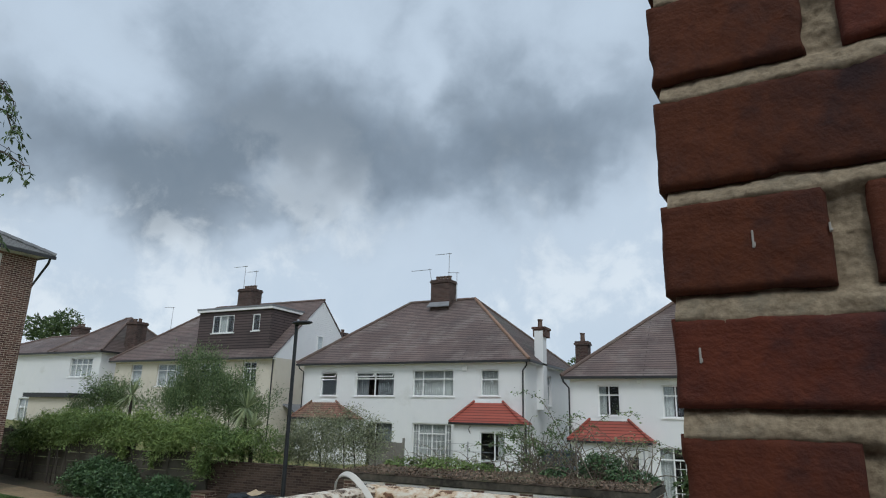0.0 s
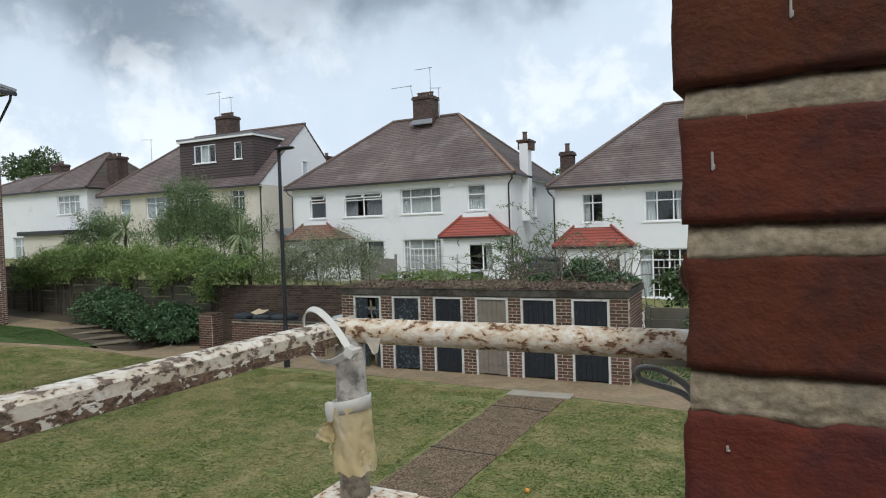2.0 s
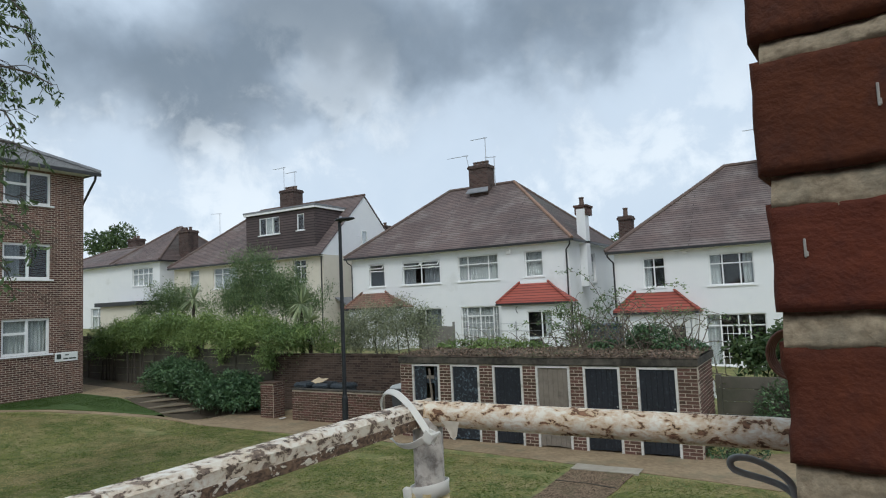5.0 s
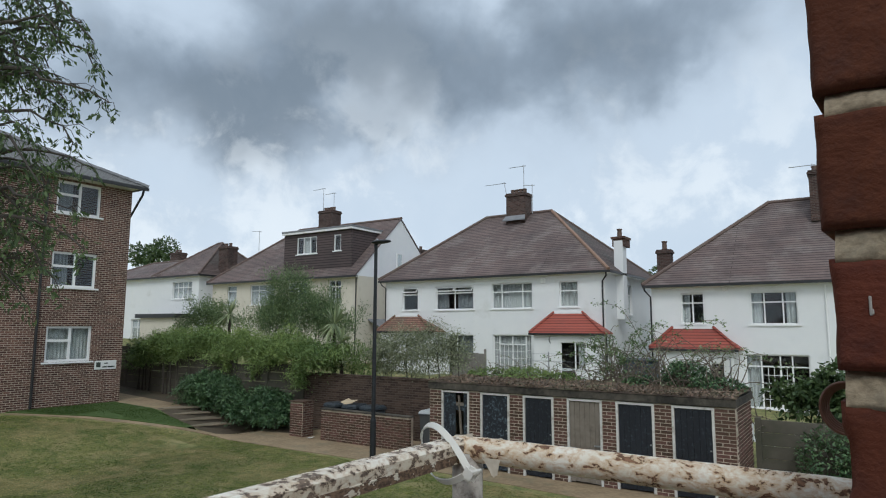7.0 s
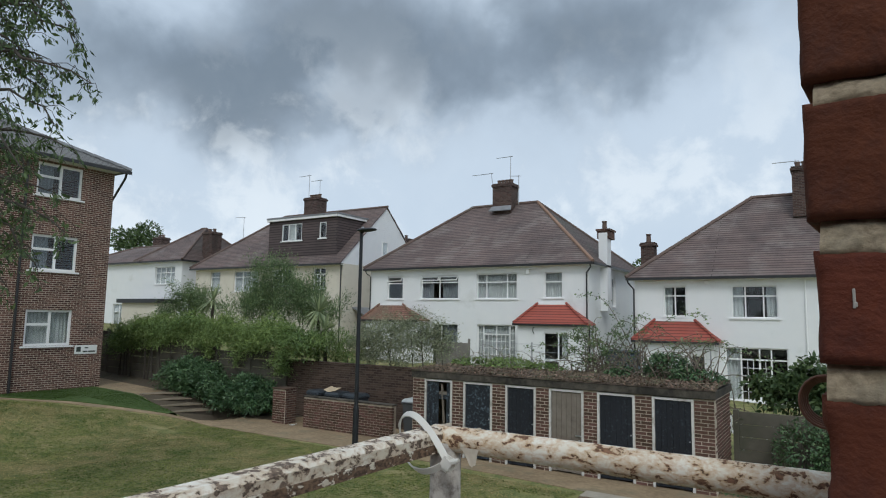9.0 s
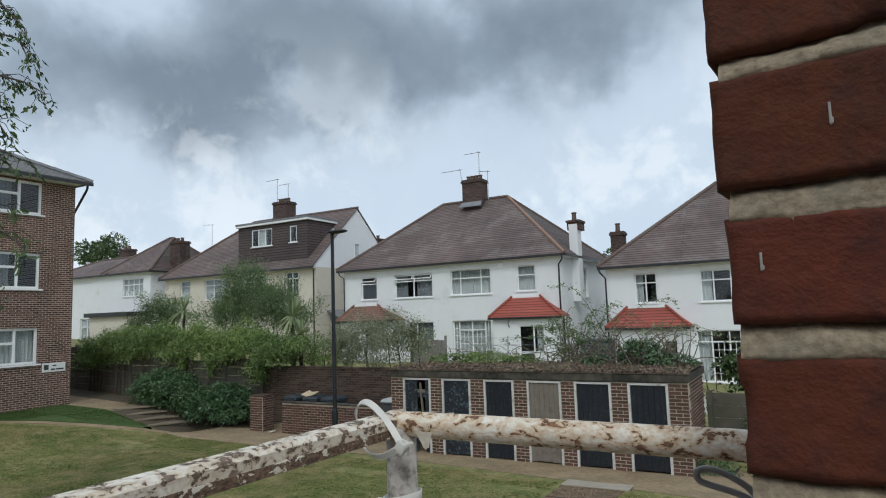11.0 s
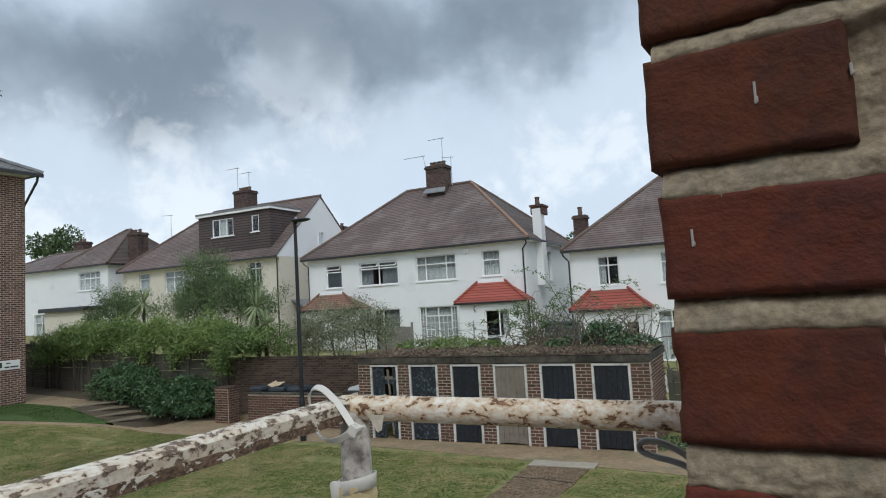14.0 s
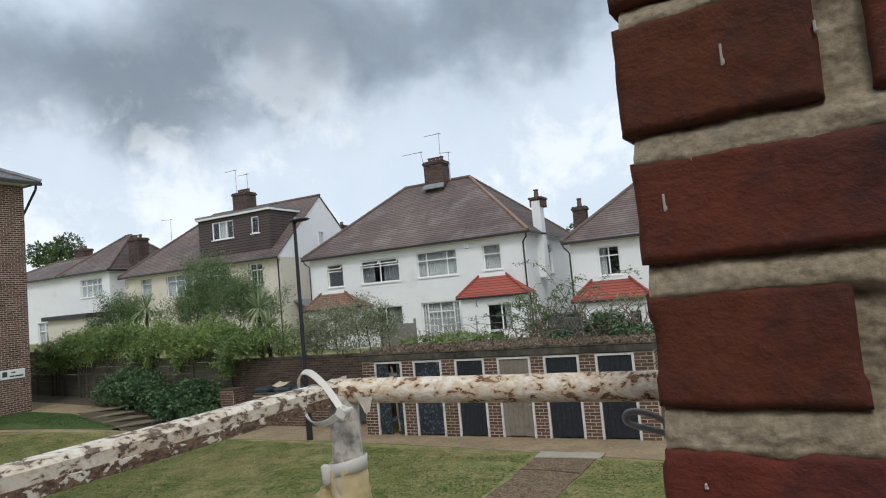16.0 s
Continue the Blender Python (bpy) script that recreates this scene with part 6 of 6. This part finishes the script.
def bush(name, label, category, blobs, n, length, width, material, droop=0.3, stems=6, at=None, shell=0.5, clump=0.0, stretch=1.0, gather=150):
    blobs = np.array(blobs, float)
    x, y = blobs[:, 0].mean(), blobs[:, 1].mean()
    at = at or (x, y, ground_z(x, y))
    t = thing(name, at, label, category)
    p, d, face = heap(blobs, n, droop, shell, clump, stretch, gather)
    leaves("foliage", p, d, length, width, material, t, face=face)
    for k in range(stems):
        bm = bmesh.new()
        b = blobs[k % len(blobs)]
        e = Vector(b[:3]) + Vector((random.uniform(-0.5, 0.5) * b[3], random.uniform(-0.5, 0.5) * b[4], random.uniform(-0.1, 0.6) * b[5]))
        s = Vector((b[0] + random.uniform(-0.2, 0.2), b[1] + random.uniform(-0.1, 0.1), ground_z(b[0], b[1]) - 0.05))
        tube(bm, [s, s.lerp(e, 0.5) + Vector((random.uniform(-0.15, 0.15), 0, 0.1)), e], [0.035, 0.022, 0.008], 5)
        part("stem", bm, BARK, t)
    return t


# climber spilling over the concrete fence
cl = []
x, k = -27.0, 0
while x < -14.9:
    top = 3.3 + 0.22 * math.sin(k * 2.1) + random.uniform(-0.12, 0.12) - 0.45 * max(0, (x + 17.5) / 2.6) - (0.5 if k < 2 else 0)
    rx, rz = random.uniform(0.45, 0.8), random.uniform(0.3, 0.46)
    cl.append((x, 16.55 + random.uniform(-0.35, 0.35), top - rz, rx, 0.6, rz))
    cl.append((x + random.uniform(-0.2, 0.2), 16.25 + random.uniform(-0.15, 0.1), top - 0.75 - random.uniform(0, 0.12), rx * 0.7, 0.38, 0.24))
    if k in (4, 9, 11, 14):
        cl.append((x, 16.15, top - 1.15 - random.uniform(0, 0.2), 0.26, 0.24, 0.38))
    x, k = x + rx * random.uniform(0.9, 1.25), k + 1
bush("climbing_shrub", "bright green climber spilling thickly over the concrete fence", "shrub", cl, 72000, 0.105, 0.034, LEAF_BRIGHT, 0.6, 14, at=(-20.5, 16.8, 1.0), shell=0.3, clump=0.30, gather=110)
# clipped dark hedge in front of it
bush("hedge", "dark glossy evergreen hedge beside the steps", "hedge", [(-21.2, 15.5, 1.1, 0.9, 0.7, 0.72), (-20.1, 15.45, 0.92, 0.95, 0.75, 0.66), (-18.9, 15.4, 0.74, 0.95, 0.8, 0.64), (-17.7, 15.4, 0.6, 0.95, 0.8, 0.6), (-16.95, 15.35, 0.55, 0.65, 0.7, 0.55)],
     30000, 0.105, 0.046, LEAF_DARK, 0.1, 10, clump=0.24)
# feathery tall shrub
bush("tall_shrub", "tall feathery pale green garden shrub", "shrub", [(-19.8, 18.6, 4.7, 1.1, 1.0, 1.15), (-21.2, 18.8, 4.1, 1.1, 1.0, 0.9), (-18.3, 18.5, 4.2, 1.2, 1.0, 0.85), (-19.5, 18.4, 3.6, 2.6, 1.2, 0.8), (-17.2, 18.6, 3.6, 0.8, 0.7, 0.7)],
     30000, 0.12, 0.027, LEAF_PALE, -0.2, 12, shell=0.2, clump=0.30, stretch=2.4)
bush("shrub", "loose mid-green garden shrub with some bare tips", "shrub", [(-25.6, 18.6, 4.3, 0.7, 0.6, 0.75), (-26.2, 18.6, 3.6, 1.0, 0.7, 0.8), (-24.6, 18.7, 3.8, 0.9, 0.7, 0.6)], 8000, 0.10, 0.04, LEAF_PALE, 0.2, 8, shell=0.3, clump=0.3, stretch=1.6)
# silvery shrub over the brick wall
bush("shrub", "silvery grey-green shrub leaning over the brick wall", "shrub", [(-12.6, 17.0, 2.7, 1.0, 0.7, 0.75), (-11.5, 17.0, 2.75, 0.95, 0.7, 0.7), (-13.6, 17.1, 2.5, 0.7, 0.6, 0.7), (-10.7, 17.1, 2.5, 0.6, 0.6, 0.5), (-12.2, 16.8, 2.1, 1.7, 0.5, 0.35)],
     17000, 0.085, 0.028, LEAF_GREY, 0.1, 10, shell=0.3, clump=0.3, stretch=1.3)
bush("shrub", "yellow-green shrub beside the palms", "shrub", [(-15.0, 17.0, 2.5, 0.8, 0.5, 0.6), (-14.3, 17.0, 2.3, 0.6, 0.5, 0.5)], 2800, 0.09, 0.035, LEAF_BRIGHT, 0.2, 4)
# broad-leaved shrubs beside the sheds
bush("shrub", "broad-leaved dark green shrub behind the yard fence", "shrub", [(-0.7, 16.9, 2.1, 0.75, 0.6, 0.55), (-0.2, 16.8, 1.7, 0.7, 0.6, 0.6), (0.4, 16.9, 2.0, 0.7, 0.6, 0.6)], 4600, 0.15, 0.085, LEAF_TREE, 0.3, 6, clump=0.25)
bush("shrub", "low dark shrub growing along the yard fence", "shrub", [(-0.5, 15.8, 0.75, 0.6, 0.4, 0.7), (0.4, 15.8, 0.8, 0.8, 0.45, 0.8), (1.6, 15.8, 0.9, 0.9, 0.5, 0.9)], 5200, 0.10, 0.04, LEAF_DARK, 0.3, 6)
bush("weeds", "low green weeds at the foot of the sheds", "weeds", [(-1.7, 14.4, 0.1, 0.35, 0.2, 0.16), (-1.2, 14.6, 0.12, 0.4, 0.25, 0.18)], 700, 0.09, 0.03, LEAF_DARK, 0.0, 2)


def cordyline(x, y, z, s, n=60):
    t = thing("cabbage_palm", (x, y, ground_z(x, y)), "spiky cabbage palm with long sword leaves", "palm", "cabbage palms")
    bm = bmesh.new()
    tube(bm, [(x, y, ground_z(x, y) - 0.1), (x + 0.05, y, z * 0.6), (x, y, z)], [0.09, 0.07, 0.06], 8)
    part("trunk", bm, BARK, t)
    bm = bmesh.new()
    for k in range(n):
        a, e = random.uniform(0, 6.283), random.uniform(-0.7, 1.35)
        d = Vector((math.cos(a) * math.cos(e), math.sin(a) * math.cos(e), math.sin(e)))
        l = s * random.uniform(0.75, 1.1)
        p = Vector((x, y, z))
        sd = d.cross(Vector((0.1, 0.2, 1))).normalized() * 0.036 * s
        prev = None
        for j in range(6):
            f = j / 5
            q = p + d * l * f + Vector((0, 0, -0.42 * l * f * f * (1.1 - max(0, d.z))))
            wv = sd * (1.0 if 0 < j < 4 else 0.5 if j == 0 else 0.55 if j == 4 else 0.05)
            pair = [bm.verts.new(q - wv), bm.verts.new(q + wv)]
            if prev:
                bm.faces.new((prev[0], prev[1], pair[1], pair[0]))
            prev = pair
    part("leaves", bm, LEAF_SWORD, t, normals=False)


cordyline(-22.9, 17.9, 4.05, 0.85)
cordyline(-15.75, 16.9, 3.65, 0.85, 90)
cordyline(-15.25, 16.75, 3.0, 0.8, 80)
cordyline(-26.4, 20.0, 4.3, 0.7, 40)


def tangle(name, label, x0, x1, y0, y1, z0, z1, n, n_leaf, leaf_mat, r=0.009):
    t = thing(name, ((x0 + x1) / 2, (y0 + y1) / 2, z0), label, "brambles")
    bm = bmesh.new()
    pts, dirs = [], []
    for k in range(n):
        p = Vector((random.uniform(x0, x1), random.uniform(y0, y1), z0))
        d = Vector((random.uniform(-0.9, 0.9), random.uniform(-0.3, 0.3), random.uniform(0.8, 2.0)))
        hh = random.uniform(0.35, 1.0) * (z1 - z0)
        line = [p]
        for j in range(7):
            d += Vector((random.uniform(-0.35, 0.35), random.uniform(-0.2, 0.2), -0.26))
            p = p + d * hh / 5
            p.z = max(p.z, z0 + 0.02)
            line.append(p)
            if j > 1:
                for _ in range(n_leaf):
                    pts.append(p + Vector((random.gauss(0, 0.06), random.gauss(0, 0.06), random.gauss(0, 0.05))))
                    dirs.append((random.gauss(0, 1), random.gauss(0, 1), random.gauss(-0.2, 0.7)))
        tube(bm, line, [r * (1 - 0.1 * j) for j in range(len(line))], 4)
    tagged(part("bramble_growth", bm, TWIG, t), kind="stuff")
    if pts:
        leaves("foliage", pts, dirs, 0.065, 0.038, leaf_mat, t)


RZT = SZ + 0.08
tangle("brambles", "bare tangled bramble stems with few leaves over the shed roof", -5.4, -2.2, 15.2, 16.6, RZT, 3.3, 130, 1, LEAF_GREY, 0.015)
tangle("brambles", "thin bare climber stems along the shed roof", -9.3, -5.0, 15.7, 16.5, RZT, 2.7, 90, 1, LEAF_GREY, 0.011)
tangle("brambles", "tall arching rose stems with small leaves", -5.4, -3.4, 15.6, 16.5, RZT, 4.3, 30, 16, LEAF_PALE, 0.012)
tangle("brambles", "dry woody stems by the yard fence", -1.9, -0.6, 16.5, 17.2, 0.9, 2.1, 30, 1, LEAF_GREY, 0.014)
bush("ivy", "low green ivy creeping over the shed roof", "ivy", [(-8.7, 15.9, RZT + 0.08, 0.7, 0.4, 0.16), (-7.6, 15.9, RZT + 0.1, 0.8, 0.4, 0.18), (-6.6, 16.0, RZT + 0.05, 0.5, 0.3, 0.12)], 2600, 0.075, 0.045, LEAF_BRIGHT, 0.1, 0, at=(-7.6, 15.9, RZT))
bush("ivy", "dark ivy mound on the shed roof", "ivy", [(-3.3, 15.7, RZT + 0.2, 0.55, 0.4, 0.4), (-2.6, 15.5, RZT + 0.08, 0.6, 0.4, 0.16), (-4.2, 15.7, RZT + 0.06, 0.6, 0.4, 0.14)], 3400, 0.075, 0.05, LEAF_DARK, 0.1, 0, at=(-3.3, 15.7, RZT))


def near_tree():
    base = Vector((-12.6, 3.3, ground_z(-12.6, 3.3)))
    t = thing("tree", tuple(base), "drooping broad-leaved tree with dark slender branches", "tree")
    bm = bmesh.new()
    tube(bm, [base, base + Vector((0.1, 0.1, 3)), base + Vector((0.0, 0.2, 6)), base + Vector((0.3, 0.3, 8.5)), base + Vector((0.5, 0.4, 10.2))], [0.26, 0.2, 0.15, 0.09, 0.04], 12)
    part("trunk", bm, BARK, t)
    tips = [(-8.0, 4.5, 6.75), (-8.35, 4.5, 7.4), (-9.0, 4.55, 8.3), (-9.9, 4.6, 9.0), (-8.6, 4.5, 7.9), (-9.0, 4.5, 6.3), (-8.35, 4.45, 4.6), (-9.2, 4.5, 4.2), (-9.7, 4.4, 5.0), (-8.9, 4.5, 5.3), (-9.6, 4.5, 6.9), (-10.2, 4.5, 7.7), (-9.9, 4.4, 3.9), (-8.5, 4.5, 5.9), (-9.3, 4.5, 7.4)]
    for _ in range(26):
        y = random.uniform(3.2, 5.2)
        tips.append((-2.02 * y - random.uniform(0.2, 2.2), y, random.uniform(4.4, 9.6)))
    pts, dirs = [], []
    tw = bmesh.new()
    for k, tip in enumerate(tips):
        tip = Vector(tip) - Vector((0.65, 0, 0))
        s = base + Vector((0.1, 0.2, min(max(tip.z + random.uniform(-0.6, 1.6), 3.5), 9.5)))
        c = s.lerp(tip, 0.55) + Vector((0, 0, random.uniform(0.5, 1.2)))
        line = [(s * (1 - u) ** 2 + c * 2 * u * (1 - u) + tip * u * u) + Vector((random.gauss(0, 0.03),) * 3) for u in (j / 9 for j in range(10))]
        bm = bmesh.new()
        tube(bm, line, [0.055 * (1 - j / 10) ** 1.3 + 0.006 for j in range(10)], 6)
        part("limb", bm, BARK, t)
        for j in range(3, 10):
            for _ in range(3):
                d = Vector((random.gauss(0.25, 0.7), random.gauss(0, 0.6), random.uniform(-0.9, 0.3))).normalized()
                l = random.uniform(0.2, 0.55) * (0.6 if j == 9 else 1)
                p0 = line[j]
                tl = [p0, p0 + d * l * 0.5 + Vector((0, 0, 0.03)), p0 + d * l + Vector((0, 0, -0.12))]
                tube(tw, tl, [0.007, 0.005, 0.003], 4)
                for _ in range(9):
                    u = random.uniform(0.35, 1.05)
                    q = tl[0].lerp(tl[2], u)
                    pts.append(q + Vector((random.gauss(0, 0.04), random.gauss(0, 0.04), random.gauss(0, 0.03))))
                    dirs.append((d.x * 0.5 + random.gauss(0, 0.5), d.y * 0.5 + random.gauss(0, 0.5), -0.75 + random.gauss(0, 0.35)))
    tagged(part("twig_growth", tw, BARK, t), kind="stuff")
    leaves("crown", pts, dirs, 0.11, 0.04, LEAF_TREE, t)


near_tree()


def far_tree(x, y, z, r, n=2600, label="distant dark green tree behind the houses"):
    t = thing("tree", (x, y, ground_z(x, y)), label, "tree", "distant trees")
    bm = bmesh.new()
    tube(bm, [(x, y, ground_z(x, y)), (x, y, z)], [0.3, 0.12], 8)
    part("trunk", bm, BARK, t)
    p, d, _ = heap([(x + random.uniform(-0.7, 0.7) * r, y + random.uniform(-0.5, 0.5) * r, z + random.uniform(-0.5, 0.4) * r, r * random.uniform(0.45, 0.7), r * 0.6, r * random.uniform(0.4, 0.6)) for _ in range(6)], n, 0.2, 0.4)
    leaves("crown", p, d, 0.34, 0.2, LEAF_TREE, t)


far_tree(-13.2, 58, 7.9, 2.4)
far_tree(-72.5, 45, 12.6, 2.4)
far_tree(-9.8, 62, 7.6, 1.8)

# grass blades on the near lawn, and on the bank beside the flats
nb = 330000
gx, gy = rng.uniform(-23.8, 3.5, nb), rng.uniform(4.2, 13.45, nb)
line_y = np.interp(-gx, (17.4, 18.65, 20.35, 23.5), (13.5, 12.8, 11.4, 9.7))
trod = (gx < -17.4) & (np.abs(gy - line_y) < 0.3)
ok = ~((gx > -4.42) & (gx < -3.18)) & ~((gy > 12.4 + 0.06 * (-gx - 2)) & (gx > -17.6)) & (gx > -2.6 * gy) & ~trod & ~((gy > 13.15) & (gx > -18.6))
gx, gy, line_y = gx[ok], gy[ok], line_y[ok]
gp = np.stack([gx, gy, np.array([ground_z(a, b) for a, b in zip(gx, gy)]) + 0.002], 1)
gp[:, 2] += np.array([0.03 * noise.noise((a * 0.5, b * 0.5, 0)) if 2 < b < 12 else 0.0 for a, b in zip(gx, gy)])
dry = np.array([0.8 * noise.noise((a * 0.42, b * 0.42, 3.0)) + 0.6 * noise.noise((a * 1.7, b * 1.7, 8.0)) for a, b in zip(gx, gy)]) + rng.normal(0, 0.13, len(gx))
lush = (gx < -18.3) & (gy > line_y)
gp[lush, 2] += 0.025
GRASS_BLADE = surface("green_grass_blade", (0.086, 0.134, 0.032), (0.27, 0.292, 0.092), 7.0, 0.8, 0, island=0.42, translucent=0.5, spec=0.05, contrast=1.9)
GRASS_DRY = surface("dry_grass_blade", (0.23, 0.20, 0.086), (0.50, 0.415, 0.21), 7.0, 0.8, 0, island=0.4, translucent=0.5, spec=0.05, contrast=1.3)
BLADE_LUSH = surface("lush_grass_blade", (0.050, 0.092, 0.022), (0.095, 0.145, 0.040), 9.0, 0.8, 0, island=0.25, translucent=0.5, spec=0.05)
up = np.stack([rng.normal(0, 1, len(gx)), rng.normal(0, 1, len(gx)), np.full(len(gx), 0.2)], 1)
for nm, pick, size, mat_, words in (("grass", (dry < 0.10) & ~lush, 0.050, GRASS_BLADE, "short green lawn grass"), ("dry_grass", (dry >= 0.10) & ~lush, 0.046, GRASS_DRY, "dry straw-coloured lawn grass"), ("bank_grass", lush, 0.06, BLADE_LUSH, "lush dark green grass on the bank")):
    tagged(leaves(nm, gp[pick], up[pick], size, 0.010, mat_, flat=True, face=np.tile((0.0, 0.0, 1.0), (int(pick.sum()), 1))), words, "grass", kind="stuff")

# leaf litter on the shed roof and along its edge
LITTER = surface("brown_leaf_litter", (0.075, 0.052, 0.035), (0.25, 0.19, 0.135), 5.0, 0.9, 0, island=0.5)
nl = 3800
lx, ly = rng.uniform(SX0 - 0.03, SX1 + 0.03, nl), SY0 - 0.04 + (SY1 - SY0) * rng.uniform(0, 1, nl) ** 1.8
lp = np.stack([lx, ly, SZ + 0.055 + 0.05 * np.minimum((ly - SY0 + 0.05) * 3, 1) + rng.uniform(0, 0.03, nl)], 1)
tagged(leaves("leaf_litter", lp, np.stack([rng.normal(0, 1, nl), rng.normal(0, 1, nl), rng.uniform(-0.1, 0.5, nl)], 1), 0.06, 0.04, LITTER), "brown dead leaves on the shed roof", "leaf litter", kind="stuff")

# ---- garden clutter and roof aerials ----
FENCE_WOOD = surface("grey_fence_wood", (0.16, 0.15, 0.135), (0.24, 0.225, 0.20), 6.0, 0.9, 0.3, 40)
f = thing("wooden_fence", (-14.4, 24, 0.7), "short weathered grey wooden fence panel", "fence")
for k in range(12):
    bm = bmesh.new()
    box(bm, -15.2 + k * 0.135, -15.2 + k * 0.135 + 0.125, 24.0, 24.02, 0.7, 2.42 + 0.03 * random.random())
    part("slat", bm, FENCE_WOOD, f)
for x in (-15.2, -13.55):
    bm = bmesh.new()
    box(bm, x - 0.04, x + 0.04, 24.02, 24.1, 0.7, 2.62)
    part("post", bm, FENCE_WOOD, f)
TANK = surface("blue_grey_plastic", (0.035, 0.055, 0.075), (0.06, 0.085, 0.11), 4.0, 0.5, 0.1, 20)
bm = bmesh.new()
box(bm, -7.5, -6.35, 24.0, 25.0, 0.3, 2.3, 0.05)
box(bm, -7.56, -6.29, 23.94, 25.06, 2.3, 2.38, 0.03)
tagged(part("garden_store", bm, TANK), "dark blue-grey plastic garden store", "garden store")
w = thing("wire_fence", (-6, 16.75, 0.4), "thin wire fence on slim posts behind the sheds", "fence")
for x in (-8.9, -7.3, -5.7, -4.1, -2.5):
    bm = bmesh.new()
    rod(bm, (x, 16.75, 0.3), (x, 16.75, 2.85), 0.018, n=6)
    part("post", bm, METAL_GREY, w)
for z in (2.35, 2.6, 2.8):
    bm = bmesh.new()
    tube(bm, [(-8.9 + 0.8 * k, 16.75, z - (0.02 if k % 2 else 0)) for k in range(9)], 0.005, 4)
    part("wire", bm, METAL_GREY, w)


def garden_chair(x, y, z, turn):
    t = thing("garden_chair", (x, y, z), "white plastic garden chair behind the yard fence", "chair", "garden chairs")
    R = Matrix.Translation((x, y, z)) @ Matrix.Rotation(radians(turn), 4, "Z")
    for sx, sy in ((-0.22, -0.22), (0.22, -0.22), (-0.22, 0.22), (0.22, 0.22)):
        bm = bmesh.new()
        box(bm, sx - 0.02, sx + 0.02, sy - 0.02, sy + 0.02, 0, 0.43, 0.005, R)
        part("leg", bm, FRAME_WHITE, t)
    bm = bmesh.new()
    box(bm, -0.25, 0.25, -0.25, 0.25, 0.43, 0.46, 0.01, R)
    part("seat", bm, FRAME_WHITE, t)
    for k in range(5):
        bm = bmesh.new()
        box(bm, -0.22 + k * 0.095, -0.16 + k * 0.095, 0.22, 0.245, 0.46, 0.86, 0.005, R)
        part("back_slat", bm, FRAME_WHITE, t)
    bm = bmesh.new()
    box(bm, -0.25, 0.25, 0.215, 0.25, 0.86, 0.93, 0.01, R)
    part("back_rail", bm, FRAME_WHITE, t)


garden_chair(-2.2, 19.0, ground_z(-2.2, 19.0), 160)
garden_chair(-1.3, 19.4, ground_z(-1.3, 19.4), 200)

aerial((-16.55, 34.2, 11.5), 2.0, 0.95, 0.0, 1)
aerial((-17.25, 33.7, 11.3), 1.15, 1.25, 0.0, 0, -0.4)
aerial((-15.95, 34.1, 11.3), 0.9, 0.55, 0.5, 1)
aerial((-32.9, 33.7, 12.0), 1.95, 1.0, 0.0, 1)
aerial((-32.2, 34.1, 12.0), 1.6, 0.8, 0.0, 1)
aerial((-1.25, 33.1, 10.6), 0.55, 0.95, 0.0, 1)
aerial((-42.6, 36.0, 9.6), 2.2, 0.7, 0.4, 1)

# small litter
PAPER = surface("white_paper", (0.6, 0.6, 0.58), (0.7, 0.7, 0.68), 10.0, 0.8, 0)
bm = bmesh.new()
plate(bm, ((-14.75, 14.7, 0.03), (-14.55, 14.66, 0.05), (-14.5, 14.78, 0.08), (-14.7, 14.82, 0.04)), (0, 0, 0.012))
tagged(part("litter", bm, PAPER), "scrap of white litter on the yard", "litter")
ORANGE = surface("orange_peel", (0.6, 0.25, 0.03), (0.7, 0.32, 0.05), 20.0, 0.5, 0.2, 100)
bm = bmesh.new()
bmesh.ops.create_icosphere(bm, subdivisions=2, radius=0.035, matrix=Matrix.Translation((-2.35, 7.75, ground_z(-2.35, 7.75) + 0.035)))
tagged(part("ball", bm, ORANGE, smooth=True), "small orange ball lying on the lawn", "ball")
COIL = surface("brown_cable", (0.12, 0.05, 0.03), (0.19, 0.085, 0.055), 40.0, 0.6, 0.1, 200)
bm = bmesh.new()
for k in range(5):
    tube(bm, [(0.2735 + (0.0185 - 0.0011 * k) * math.cos(a), 0.398 + 0.0035 * k, 3.4415 + (0.0205 - 0.0012 * k) * math.sin(a)) for a in (2 * math.pi * j / 24 for j in range(25))], 0.0013, 6)
tagged(part("cable_coil", bm, COIL, smooth=True), "coil of brown cable hung on the wall", "cable coil")
